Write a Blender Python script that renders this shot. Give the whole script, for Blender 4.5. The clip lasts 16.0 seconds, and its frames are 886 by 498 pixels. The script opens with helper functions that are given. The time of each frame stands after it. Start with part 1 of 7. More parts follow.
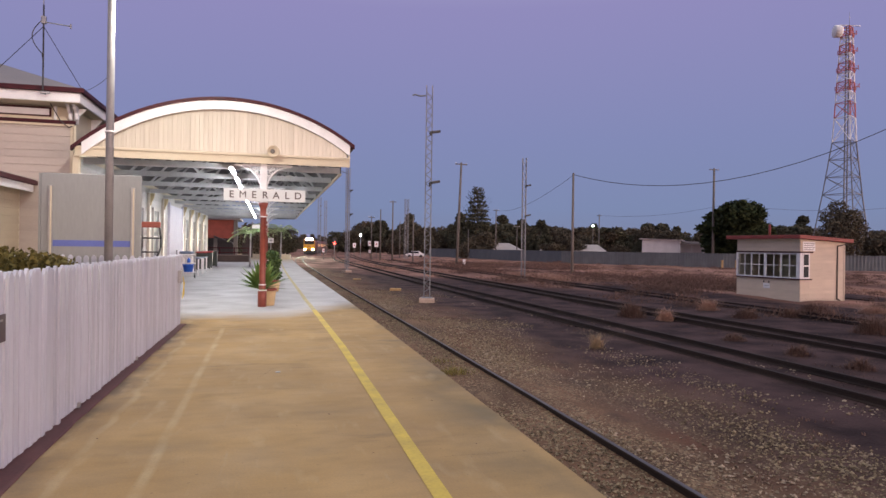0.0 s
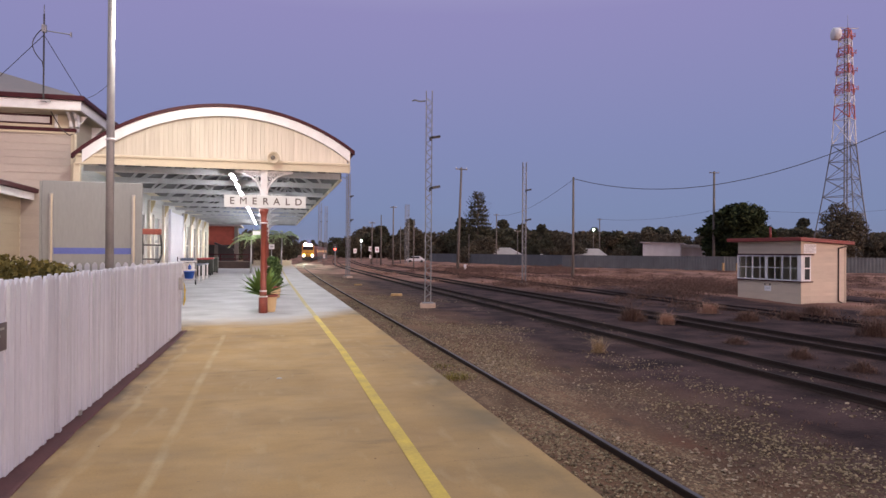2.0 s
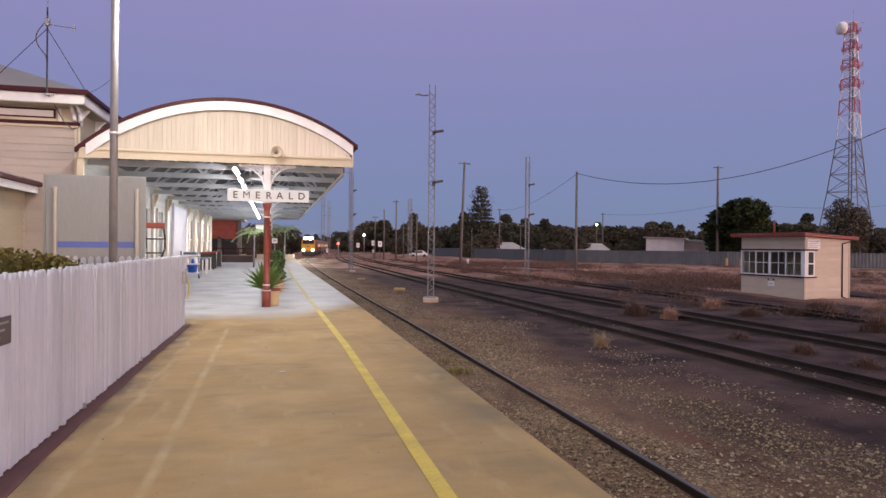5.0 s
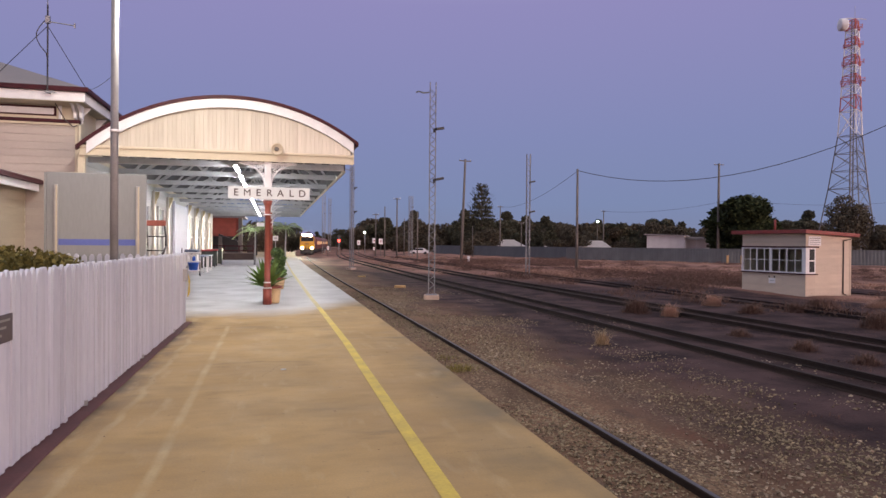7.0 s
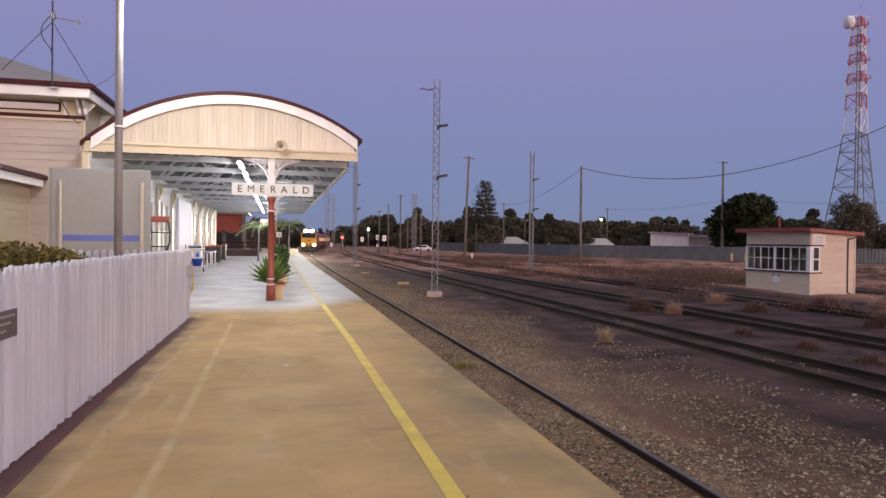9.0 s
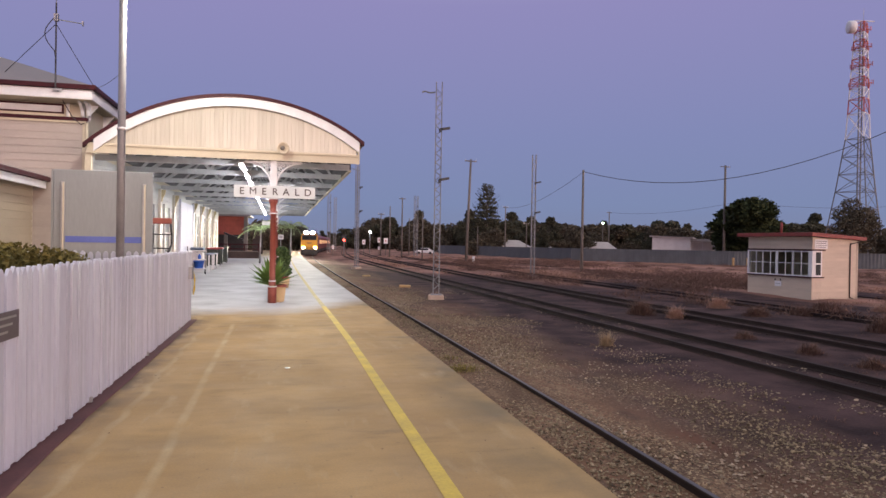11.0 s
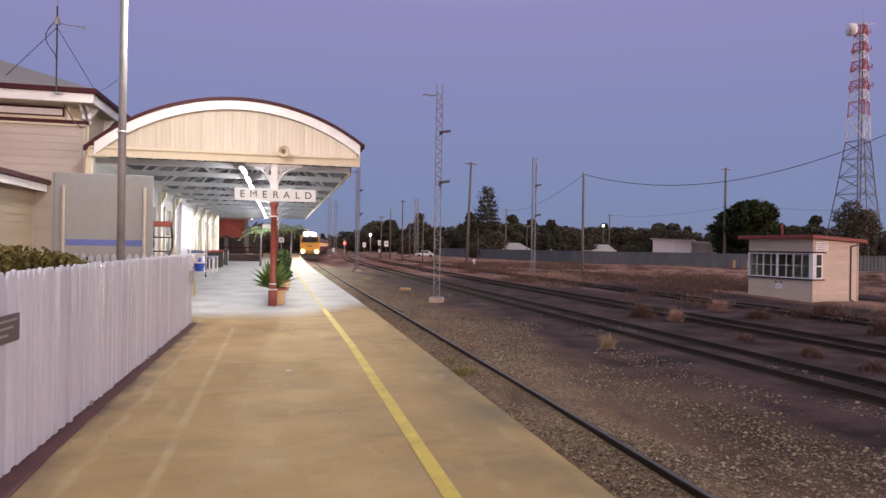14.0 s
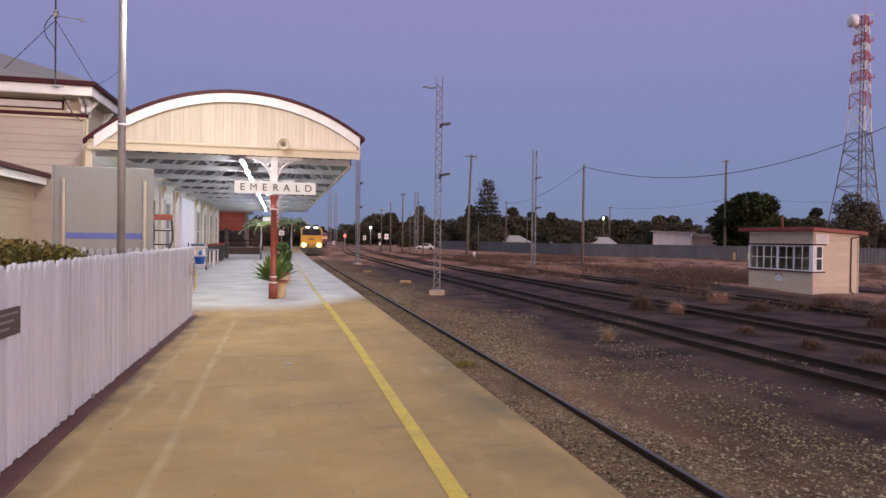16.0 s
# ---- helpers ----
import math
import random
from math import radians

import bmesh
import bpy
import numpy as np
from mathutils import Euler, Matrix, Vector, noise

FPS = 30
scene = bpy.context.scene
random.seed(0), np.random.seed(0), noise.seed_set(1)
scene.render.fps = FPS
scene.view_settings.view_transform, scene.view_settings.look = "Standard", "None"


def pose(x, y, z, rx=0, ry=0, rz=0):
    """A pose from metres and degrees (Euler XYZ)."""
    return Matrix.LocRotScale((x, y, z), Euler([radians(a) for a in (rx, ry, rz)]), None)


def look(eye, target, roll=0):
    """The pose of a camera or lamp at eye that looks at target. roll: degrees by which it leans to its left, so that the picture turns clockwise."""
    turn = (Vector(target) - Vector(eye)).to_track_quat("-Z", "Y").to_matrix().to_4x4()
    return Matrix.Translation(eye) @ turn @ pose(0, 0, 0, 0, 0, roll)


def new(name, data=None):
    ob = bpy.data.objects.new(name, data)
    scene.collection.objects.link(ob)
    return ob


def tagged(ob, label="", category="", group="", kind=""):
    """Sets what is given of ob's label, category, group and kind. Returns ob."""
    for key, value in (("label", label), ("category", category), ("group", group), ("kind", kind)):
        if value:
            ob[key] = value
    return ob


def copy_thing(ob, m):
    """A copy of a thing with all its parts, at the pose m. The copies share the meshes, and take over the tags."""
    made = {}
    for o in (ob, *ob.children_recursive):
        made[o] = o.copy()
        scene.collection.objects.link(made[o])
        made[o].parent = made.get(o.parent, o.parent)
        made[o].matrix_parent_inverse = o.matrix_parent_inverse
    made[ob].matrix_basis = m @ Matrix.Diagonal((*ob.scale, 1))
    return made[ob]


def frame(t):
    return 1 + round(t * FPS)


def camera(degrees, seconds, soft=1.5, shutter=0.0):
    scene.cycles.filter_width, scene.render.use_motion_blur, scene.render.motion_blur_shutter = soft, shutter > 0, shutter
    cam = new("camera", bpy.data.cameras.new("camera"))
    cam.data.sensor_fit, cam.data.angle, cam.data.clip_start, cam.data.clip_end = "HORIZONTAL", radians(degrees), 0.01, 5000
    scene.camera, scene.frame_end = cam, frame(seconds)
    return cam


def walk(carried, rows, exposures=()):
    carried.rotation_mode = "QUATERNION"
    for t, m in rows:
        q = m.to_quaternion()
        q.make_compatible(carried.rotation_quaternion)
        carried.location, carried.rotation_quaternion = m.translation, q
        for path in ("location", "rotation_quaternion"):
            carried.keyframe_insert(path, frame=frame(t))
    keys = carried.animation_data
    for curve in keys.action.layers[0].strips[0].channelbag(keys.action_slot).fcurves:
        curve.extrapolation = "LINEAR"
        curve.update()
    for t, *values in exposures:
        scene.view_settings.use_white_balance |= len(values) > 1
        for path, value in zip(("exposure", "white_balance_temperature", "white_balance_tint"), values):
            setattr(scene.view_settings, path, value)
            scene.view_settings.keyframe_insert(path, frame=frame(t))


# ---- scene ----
# ---- camera: hand-held on the platform, it only turns ----
cam = camera(68, 16.0)
TURNS = [
    (0.0, 89.858, -0.802, -14.196), (0.5, 89.96, -0.679, -14.254), (1.0, 90.056, -0.184, -14.306),
    (1.5, 90.092, -0.417, -14.227), (2.0, 90.291, -0.394, -14.136), (2.5, 90.332, -0.685, -13.965),
    (3.0, 90.317, -0.66, -13.875), (3.5, 90.197, -0.665, -13.821), (4.0, 90.069, -0.561, -13.843),
    (6.5, 89.557, -0.526, -13.88), (7.0, 89.576, -0.479, -13.815), (7.5, 89.634, -0.461, -13.763),
    (8.0, 89.501, -0.594, -13.665), (8.5, 89.39, -0.692, -13.583), (9.0, 89.318, -0.699, -13.524),
    (11.5, 89.702, -0.95, -13.373), (12.0, 89.83, -0.89, -13.348), (12.5, 89.9, -0.702, -13.366),
    (13.0, 89.963, -0.8, -13.369), (13.5, 89.924, -0.86, -13.339), (14.0, 89.816, -0.882, -13.344),
    (14.5, 89.6, -0.634, -13.348), (15.0, 89.422, -0.431, -13.385), (15.5, 89.278, -0.678, -13.358),
    (16.0, 89.183, -0.799, -13.322),
]
walk(cam, [(t, pose(0, 0, 1.5, rx, ry, rz)) for t, rx, ry, rz in TURNS])

# ---- dusk sky: lilac above, blue lower down, an afterglow behind the camera ----
world = bpy.data.worlds.new("dusk")
scene.world = world
world.use_nodes = True
wn, wl = world.node_tree.nodes, world.node_tree.links
wn.clear()
w_co = wn.new("ShaderNodeTexCoord")
w_sep = wn.new("ShaderNodeSeparateXYZ")
w_ramp = wn.new("ShaderNodeValToRGB")
for e, (p, c) in zip([w_ramp.color_ramp.elements[0], w_ramp.color_ramp.elements[1]] + [w_ramp.color_ramp.elements.new(0.5) for _ in range(3)],
                     ((0.0, (0.205, 0.235, 0.365)), (1.0, (0.22, 0.21, 0.45)), (0.06, (0.205, 0.255, 0.435)), (0.16, (0.225, 0.255, 0.47)), (0.34, (0.28, 0.26, 0.505)))):
    e.position, e.color = p, (*c, 1)
w_glow = wn.new("ShaderNodeMapRange")
w_dot = wn.new("ShaderNodeVectorMath")
w_dot.operation = "DOT_PRODUCT"
w_dot.inputs[1].default_value = (0.50, -0.866, 0.0)
w_glow.interpolation_type = "SMOOTHSTEP"
for k, v in (("From Min", 0.5), ("From Max", 1.0), ("To Min", 0.0), ("To Max", 1.0)):
    w_glow.inputs[k].default_value = v
w_low = wn.new("ShaderNodeMapRange")
w_low.interpolation_type = "SMOOTHSTEP"
for k, v in (("From Min", 0.24), ("From Max", 0.0), ("To Min", 0.0), ("To Max", 1.0)):
    w_low.inputs[k].default_value = v
w_mul = wn.new("ShaderNodeMath")
w_mul.operation = "MULTIPLY"
w_mix = wn.new("ShaderNodeMix")
w_mix.data_type = "RGBA"
w_mix.inputs[7].default_value = (14.2, 9.7, 8.2, 1)
w_bg = wn.new("ShaderNodeBackground")
w_bg.inputs[1].default_value = 1.0
w_out = wn.new("ShaderNodeOutputWorld")
wl.new(w_co.outputs["Generated"], w_sep.inputs[0])
wl.new(w_sep.outputs[2], w_ramp.inputs[0])
wl.new(w_co.outputs["Generated"], w_dot.inputs[0])
wl.new(w_dot.outputs["Value"], w_glow.inputs[0])
wl.new(w_sep.outputs[2], w_low.inputs[0])
wl.new(w_glow.outputs[0], w_mul.inputs[0])
wl.new(w_low.outputs[0], w_mul.inputs[1])
wl.new(w_mul.outputs[0], w_mix.inputs[0])
wl.new(w_ramp.outputs[0], w_mix.inputs[6])
wl.new(w_mix.outputs[2], w_bg.inputs[0])
wl.new(w_bg.outputs[0], w_out.inputs[0])
scene.view_settings.exposure = 0.0


def lamp_light(name, at, target, watts, color, size, spread=170):
    d = bpy.data.lights.new(name, "SPOT")
    d.energy, d.color, d.shadow_soft_size = watts, color, size
    d.spot_size, d.spot_blend = radians(spread), 0.35
    ob = new(name, d)
    ob.matrix_world = look(at, target)
    return ob


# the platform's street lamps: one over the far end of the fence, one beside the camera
lamp_light("street_lamp_light", (-2.26, 12.95, 6.36), (-2.26, 12.96, 0), 830, (1.0, 0.94, 0.85), 0.12)
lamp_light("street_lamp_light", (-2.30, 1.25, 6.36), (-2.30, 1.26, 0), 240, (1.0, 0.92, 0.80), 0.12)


# ---- materials ----
def shader(name):
    m = bpy.data.materials.new(name)
    m.use_nodes = True
    t = m.node_tree
    return m, t.nodes, t.links, t.nodes["Principled BSDF"]


def rgba(c):
    return (c[0], c[1], c[2], 1)


def surface(name, dark, light, rough=0.7, metal=0.0, scale=4.0, fine=40.0, bump=0.15, contrast=1.0, vary=0.0, stretch=(1, 1, 1), coords="Object", depth=0.004):
    """A surface with coarse stains and fine grain between two colours."""
    m, n, l, p = shader(name)
    co = n.new("ShaderNodeTexCoord")
    info = n.new("ShaderNodeObjectInfo")
    mp = n.new("ShaderNodeMapping")
    mp.inputs["Scale"].default_value = stretch
    shift = n.new("ShaderNodeVectorMath")
    shift.operation = "ADD"
    big = n.new("ShaderNodeTexNoise")
    big.inputs["Scale"].default_value, big.inputs["Detail"].default_value = scale, 5
    small = n.new("ShaderNodeTexNoise")
    small.inputs["Scale"].default_value, small.inputs["Detail"].default_value = fine, 4
    l.new(co.outputs[coords], shift.inputs[0])
    if coords == "Object":
        l.new(info.outputs["Random"], shift.inputs[1])
    l.new(shift.outputs[0], mp.inputs["Vector"])
    l.new(mp.outputs[0], big.inputs["Vector"])
    l.new(mp.outputs[0], small.inputs["Vector"])
    add = n.new("ShaderNodeMath")
    add.operation = "MULTIPLY_ADD"
    add.inputs[1].default_value = 0.45
    l.new(small.outputs[0], add.inputs[0])
    l.new(big.outputs[0], add.inputs[2])
    rng = n.new("ShaderNodeMapRange")
    rng.inputs["From Min"].default_value, rng.inputs["From Max"].default_value = 0.72 - 0.28 / contrast, 0.72 + 0.28 / contrast
    l.new(add.outputs[0], rng.inputs[0])
    mix = n.new("ShaderNodeMix")
    mix.data_type = "RGBA"
    mix.inputs[6].default_value, mix.inputs[7].default_value = rgba(dark), rgba(light)
    l.new(rng.outputs[0], mix.inputs[0])
    last = mix.outputs[2]
    if vary:
        hsv = n.new("ShaderNodeHueSaturation")
        vr = n.new("ShaderNodeMapRange")
        vr.inputs["To Min"].default_value, vr.inputs["To Max"].default_value = 1 - vary, 1 + vary
        l.new(info.outputs["Random"], vr.inputs[0])
        l.new(vr.outputs[0], hsv.inputs["Value"])
        l.new(last, hsv.inputs["Color"])
        last = hsv.outputs[0]
    l.new(last, p.inputs["Base Color"])
    rr = n.new("ShaderNodeMapRange")
    rr.inputs["To Min"].default_value, rr.inputs["To Max"].default_value = max(rough - 0.12, 0.02), min(rough + 0.12, 1)
    l.new(big.outputs[0], rr.inputs[0])
    l.new(rr.outputs[0], p.inputs["Roughness"])
    p.inputs["Metallic"].default_value = metal
    if bump:
        b = n.new("ShaderNodeBump")
        b.inputs["Strength"].default_value, b.inputs["Distance"].default_value = bump, depth
        l.new(small.outputs[0], b.inputs["Height"])
        l.new(b.outputs[0], p.inputs["Normal"])
    return m


def glowing(name, color, strength):
    m, n, l, p = shader(name)
    p.inputs["Base Color"].default_value = rgba(color)
    p.inputs["Emission Color"].default_value = rgba(color)
    p.inputs["Emission Strength"].default_value = strength
    return m


def pane_glass(name, tint=(0.02, 0.025, 0.03)):
    m, n, l, p = shader(name)
    p.inputs["Base Color"].default_value = rgba(tint)
    p.inputs["Roughness"].default_value = 0.28
    p.inputs["Specular IOR Level"].default_value = 0.08
    return m


def leaf_material(name, dark, light):
    m, n, l, p = shader(name)
    geo = n.new("ShaderNodeNewGeometry")
    mix = n.new("ShaderNodeMix")
    mix.data_type = "RGBA"
    mix.inputs[6].default_value, mix.inputs[7].default_value = rgba(dark), rgba(light)
    l.new(geo.outputs["Random Per Island"], mix.inputs[0])
    l.new(mix.outputs[2], p.inputs["Base Color"])
    p.inputs["Roughness"].default_value = 0.75
    p.inputs["Specular IOR Level"].default_value = 0.1
    return m


def platform_material():
    """Worn tan concrete that turns to pale grey under the canopy, with scuffs across it."""
    m, n, l, p = shader("platform_concrete")
    geo = n.new("ShaderNodeNewGeometry")
    sep = n.new("ShaderNodeSeparateXYZ")
    l.new(geo.outputs["Position"], sep.inputs[0])

    def noise_at(scale, stretch=(1, 1, 1), detail=6):
        mp = n.new("ShaderNodeMapping")
        mp.inputs["Scale"].default_value = stretch
        t = n.new("ShaderNodeTexNoise")
        t.inputs["Scale"].default_value, t.inputs["Detail"].default_value = scale, detail
        l.new(geo.outputs["Position"], mp.inputs["Vector"])
        l.new(mp.outputs[0], t.inputs["Vector"])
        return t.outputs[0]

    def ranged(src, a, b, lo=0.0, hi=1.0):
        r = n.new("ShaderNodeMapRange")
        for k, v in (("From Min", a), ("From Max", b), ("To Min", lo), ("To Max", hi)):
            r.inputs[k].default_value = v
        l.new(src, r.inputs[0])
        return r.outputs[0]

    def mixed(f, a, b):
        x = n.new("ShaderNodeMix")
        x.data_type = "RGBA"
        for sock, v in ((x.inputs[0], f), (x.inputs[6], a), (x.inputs[7], b)):
            if isinstance(v, tuple):
                sock.default_value = rgba(v)
            else:
                l.new(v, sock)
        return x.outputs[2]

    tan = mixed(ranged(noise_at(0.7), 0.35, 0.65), (0.345, 0.213, 0.080), (0.455, 0.288, 0.112))
    tan = mixed(ranged(noise_at(7.0, (0.6, 1.2, 1), 9), 0.45, 0.75, 0, 0.22), tan, (0.17, 0.115, 0.05))
    patch = n.new("ShaderNodeMath")
    patch.operation = "MULTIPLY"
    l.new(ranged(noise_at(0.55, (0.8, 1.0, 1), 3), 0.46, 0.62), patch.inputs[0])
    l.new(ranged(noise_at(3.4, (0.6, 1.6, 1), 9), 0.52, 0.68, 0, 0.42), patch.inputs[1])
    tan = mixed(patch.outputs[0], tan, (0.10, 0.072, 0.04))
    tan = mixed(ranged(noise_at(5.0, (2.6, 0.35, 1), 9), 0.62, 0.74, 0, 0.4), tan, (0.42, 0.31, 0.16))
    tan = mixed(ranged(noise_at(22.0, (1, 1, 1), 6), 0.66, 0.74, 0, 0.5), tan, (0.12, 0.085, 0.045))
    worn = n.new("ShaderNodeMath")
    worn.operation = "MULTIPLY"
    l.new(ranged(sep.outputs[0], 1.2, 1.8), worn.inputs[0])
    l.new(ranged(noise_at(0.9, (1.0, 0.6, 1), 9), 0.44, 0.62, 0, 0.75), worn.inputs[1])
    tan = mixed(worn.outputs[0], tan, (0.12, 0.095, 0.052))
    # two old lines, worn away to soft pale traces
    for x0, slope, wobble, wide, y1, amount in ((-0.74, 0.014, 0.035, 0.034, 12.4, 0.75), (-1.30, 0.006, 0.22, 0.03, 11.5, 0.6)):
        off = n.new("ShaderNodeMath")
        off.operation = "MULTIPLY_ADD"
        off.inputs[1].default_value, off.inputs[2].default_value = slope, -x0 - wobble / 2
        l.new(sep.outputs[1], off.inputs[0])
        wave = n.new("ShaderNodeMath")
        wave.operation = "MULTIPLY_ADD"
        wave.inputs[1].default_value = wobble
        l.new(noise_at(1.7, (0.4, 1, 1), 9), wave.inputs[0])
        l.new(off.outputs[0], wave.inputs[2])
        gap = n.new("ShaderNodeMath")
        l.new(wave.outputs[0], gap.inputs[0])
        l.new(sep.outputs[0], gap.inputs[1])
        size = n.new("ShaderNodeMath")
        size.operation = "ABSOLUTE"
        l.new(gap.outputs[0], size.inputs[0])
        trace = n.new("ShaderNodeMath")
        trace.operation = "MULTIPLY"
        l.new(ranged(size.outputs[0], wide * 1.5, wide * 0.5), trace.inputs[0])
        l.new(ranged(noise_at(2.4, (1, 0.8, 1), 9), 0.36, 0.62, 0.15, amount), trace.inputs[1])
        cut = n.new("ShaderNodeMath")
        cut.operation = "MULTIPLY"
        l.new(trace.outputs[0], cut.inputs[0])
        l.new(ranged(sep.outputs[1], y1, y1 - 0.15), cut.inputs[1])
        tan = mixed(cut.outputs[0], tan, (0.50, 0.375, 0.20))
    # dirt washed up against the fence's kerb, and broad dull stains
    grime = n.new("ShaderNodeMath")
    grime.operation = "MULTIPLY"
    l.new(ranged(sep.outputs[0], -1.28, -1.56), grime.inputs[0])
    l.new(ranged(noise_at(2.2, (1.0, 0.8, 1), 8), 0.36, 0.60, 0.1, 0.95), grime.inputs[1])
    tan = mixed(grime.outputs[0], tan, (0.135, 0.085, 0.045))
    tan = mixed(ranged(noise_at(1.3, (0.5, 1.0, 1), 8), 0.55, 0.72, 0, 0.45), tan, (0.20, 0.135, 0.062))
    tan = mixed(ranged(noise_at(2.6, (1.6, 0.5, 1), 9), 0.60, 0.72, 0, 0.4), tan, (0.50, 0.37, 0.20))
    grey = mixed(ranged(noise_at(0.9), 0.35, 0.65), (0.46, 0.45, 0.45), (0.62, 0.61, 0.61))
    grey = mixed(ranged(noise_at(1.5, (0.9, 1.0, 1), 9), 0.56, 0.75, 0, 0.45), grey, (0.22, 0.21, 0.21))
    add = n.new("ShaderNodeMath")
    add.operation = "MULTIPLY_ADD"
    add.inputs[1].default_value = 1.6
    l.new(noise_at(1.5), add.inputs[0])
    l.new(sep.outputs[1], add.inputs[2])
    lean = n.new("ShaderNodeMath")
    lean.operation = "MULTIPLY_ADD"
    lean.inputs[1].default_value = -2.6
    l.new(ranged(sep.outputs[0], 0.2, 2.0), lean.inputs[0])
    l.new(add.outputs[0], lean.inputs[2])
    both = mixed(ranged(lean.outputs[0], 14.4, 16.3), tan, grey)
    far = mixed(ranged(sep.outputs[1], 55, 75), both, tan)
    grain = mixed(ranged(noise_at(60, detail=3), 0.3, 0.7, 0, 0.25), far, (0.16, 0.13, 0.09))
    l.new(grain, p.inputs["Base Color"])
    l.new(ranged(noise_at(1.8), 0.3, 0.7, 0.68, 0.9), p.inputs["Roughness"])
    b = n.new("ShaderNodeBump")
    b.inputs["Strength"].default_value, b.inputs["Distance"].default_value = 0.3, 0.004
    l.new(noise_at(45, detail=5), b.inputs["Height"])
    l.new(b.outputs[0], p.inputs["Normal"])
    return m


def yard_material():
    """Dark cinder and dirt near the tracks, dry grass further out."""
    m, n, l, p = shader("yard_dirt")
    geo = n.new("ShaderNodeNewGeometry")
    sep = n.new("ShaderNodeSeparateXYZ")
    l.new(geo.outputs["Position"], sep.inputs[0])

    def noise_at(scale, stretch=(1, 1, 1), detail=7):
        mp = n.new("ShaderNodeMapping")
        mp.inputs["Scale"].default_value = stretch
        t = n.new("ShaderNodeTexNoise")
        t.inputs["Scale"].default_value, t.inputs["Detail"].default_value = scale, detail
        l.new(geo.outputs["Position"], mp.inputs["Vector"])
        l.new(mp.outputs[0], t.inputs["Vector"])
        return t.outputs[0]

    def ranged(src, a, b, lo=0.0, hi=1.0):
        r = n.new("ShaderNodeMapRange")
        for k, v in (("From Min", a), ("From Max", b), ("To Min", lo), ("To Max", hi)):
            r.inputs[k].default_value = v
        l.new(src, r.inputs[0])
        return r.outputs[0]

    def mixed(f, a, b):
        x = n.new("ShaderNodeMix")
        x.data_type = "RGBA"
        for sock, v in ((x.inputs[0], f), (x.inputs[6], a), (x.inputs[7], b)):
            if isinstance(v, tuple):
                sock.default_value = rgba(v)
            else:
                l.new(v, sock)
        return x.outputs[2]

    dirt = mixed(ranged(noise_at(0.5), 0.35, 0.65), (0.090, 0.050, 0.033), (0.20, 0.112, 0.070))
    dirt = mixed(ranged(noise_at(1.1, (2, 0.5, 1)), 0.55, 0.7, 0, 0.8), dirt, (0.23, 0.15, 0.095))
    dirt = mixed(ranged(noise_at(0.8, (1, 0.6, 1), 8), 0.54, 0.68, 0, 0.75), dirt, (0.15, 0.066, 0.042))
    dirt = mixed(ranged(noise_at(1.7, (1, 0.5, 1), 8), 0.56, 0.68, 0, 0.7), dirt, (0.055, 0.038, 0.034))
    # pebbles bedded in the dirt, thickest in drifts
    cells = n.new("ShaderNodeTexVoronoi")
    cells.inputs["Scale"].default_value = 34.0
    l.new(geo.outputs["Position"], cells.inputs["Vector"])
    tone = n.new("ShaderNodeSeparateColor")
    l.new(cells.outputs["Color"], tone.inputs[0])
    pebble = mixed(tone.outputs[1], (0.06, 0.042, 0.030), (0.36, 0.255, 0.155))
    drift = n.new("ShaderNodeMath")
    drift.operation = "MULTIPLY"
    l.new(ranged(tone.outputs[0], 0.45, 0.6), drift.inputs[0])
    l.new(ranged(noise_at(0.6, (1.4, 0.45, 1), 7), 0.44, 0.60, 0.04, 0.95), drift.inputs[1])
    dirt = mixed(drift.outputs[0], dirt, pebble)
    cinder_x = n.new("ShaderNodeMath")
    cinder_x.operation = "MULTIPLY_ADD"
    cinder_x.inputs[1].default_value = 5.0
    l.new(noise_at(0.4, (1, 0.4, 1), 4), cinder_x.inputs[0])
    l.new(sep.outputs[0], cinder_x.inputs[2])
    cinder = mixed(ranged(noise_at(0.9), 0.35, 0.65), (0.022, 0.012, 0.013), (0.084, 0.048, 0.047))
    dirt = mixed(ranged(cinder_x.outputs[0], 7.3, 9.8), dirt, cinder)
    grass = mixed(ranged(noise_at(0.30, (1.0, 0.45, 1)), 0.40, 0.62), (0.15, 0.076, 0.058), (0.41, 0.225, 0.17))
    reach = n.new("ShaderNodeMath")
    reach.operation = "MULTIPLY_ADD"
    reach.inputs[1].default_value = 9.0
    l.new(noise_at(0.16, (1, 0.35, 1)), reach.inputs[0])
    slant = n.new("ShaderNodeMath")
    slant.operation = "MULTIPLY_ADD"
    slant.inputs[1].default_value = 0.4
    l.new(sep.outputs[1], slant.inputs[0])
    l.new(sep.outputs[0], slant.inputs[2])
    l.new(slant.outputs[0], reach.inputs[2])
    both = mixed(ranged(reach.outputs[0], 35.0, 39.5), dirt, grass)
    # bare cinders along the two sidings by the cabin
    for x0, half, reach_y in ((21.0, 2.9, 52.0), (29.4, 1.6, 48.0)):
        off = n.new("ShaderNodeMath")
        off.operation = "SUBTRACT"
        off.inputs[1].default_value = x0
        l.new(sep.outputs[0], off.inputs[0])
        size = n.new("ShaderNodeMath")
        size.operation = "ABSOLUTE"
        l.new(off.outputs[0], size.inputs[0])
        worn_edge = n.new("ShaderNodeMath")
        worn_edge.operation = "MULTIPLY_ADD"
        worn_edge.inputs[1].default_value = 2.4
        l.new(noise_at(0.35, (1, 0.5, 1), 6), worn_edge.inputs[0])
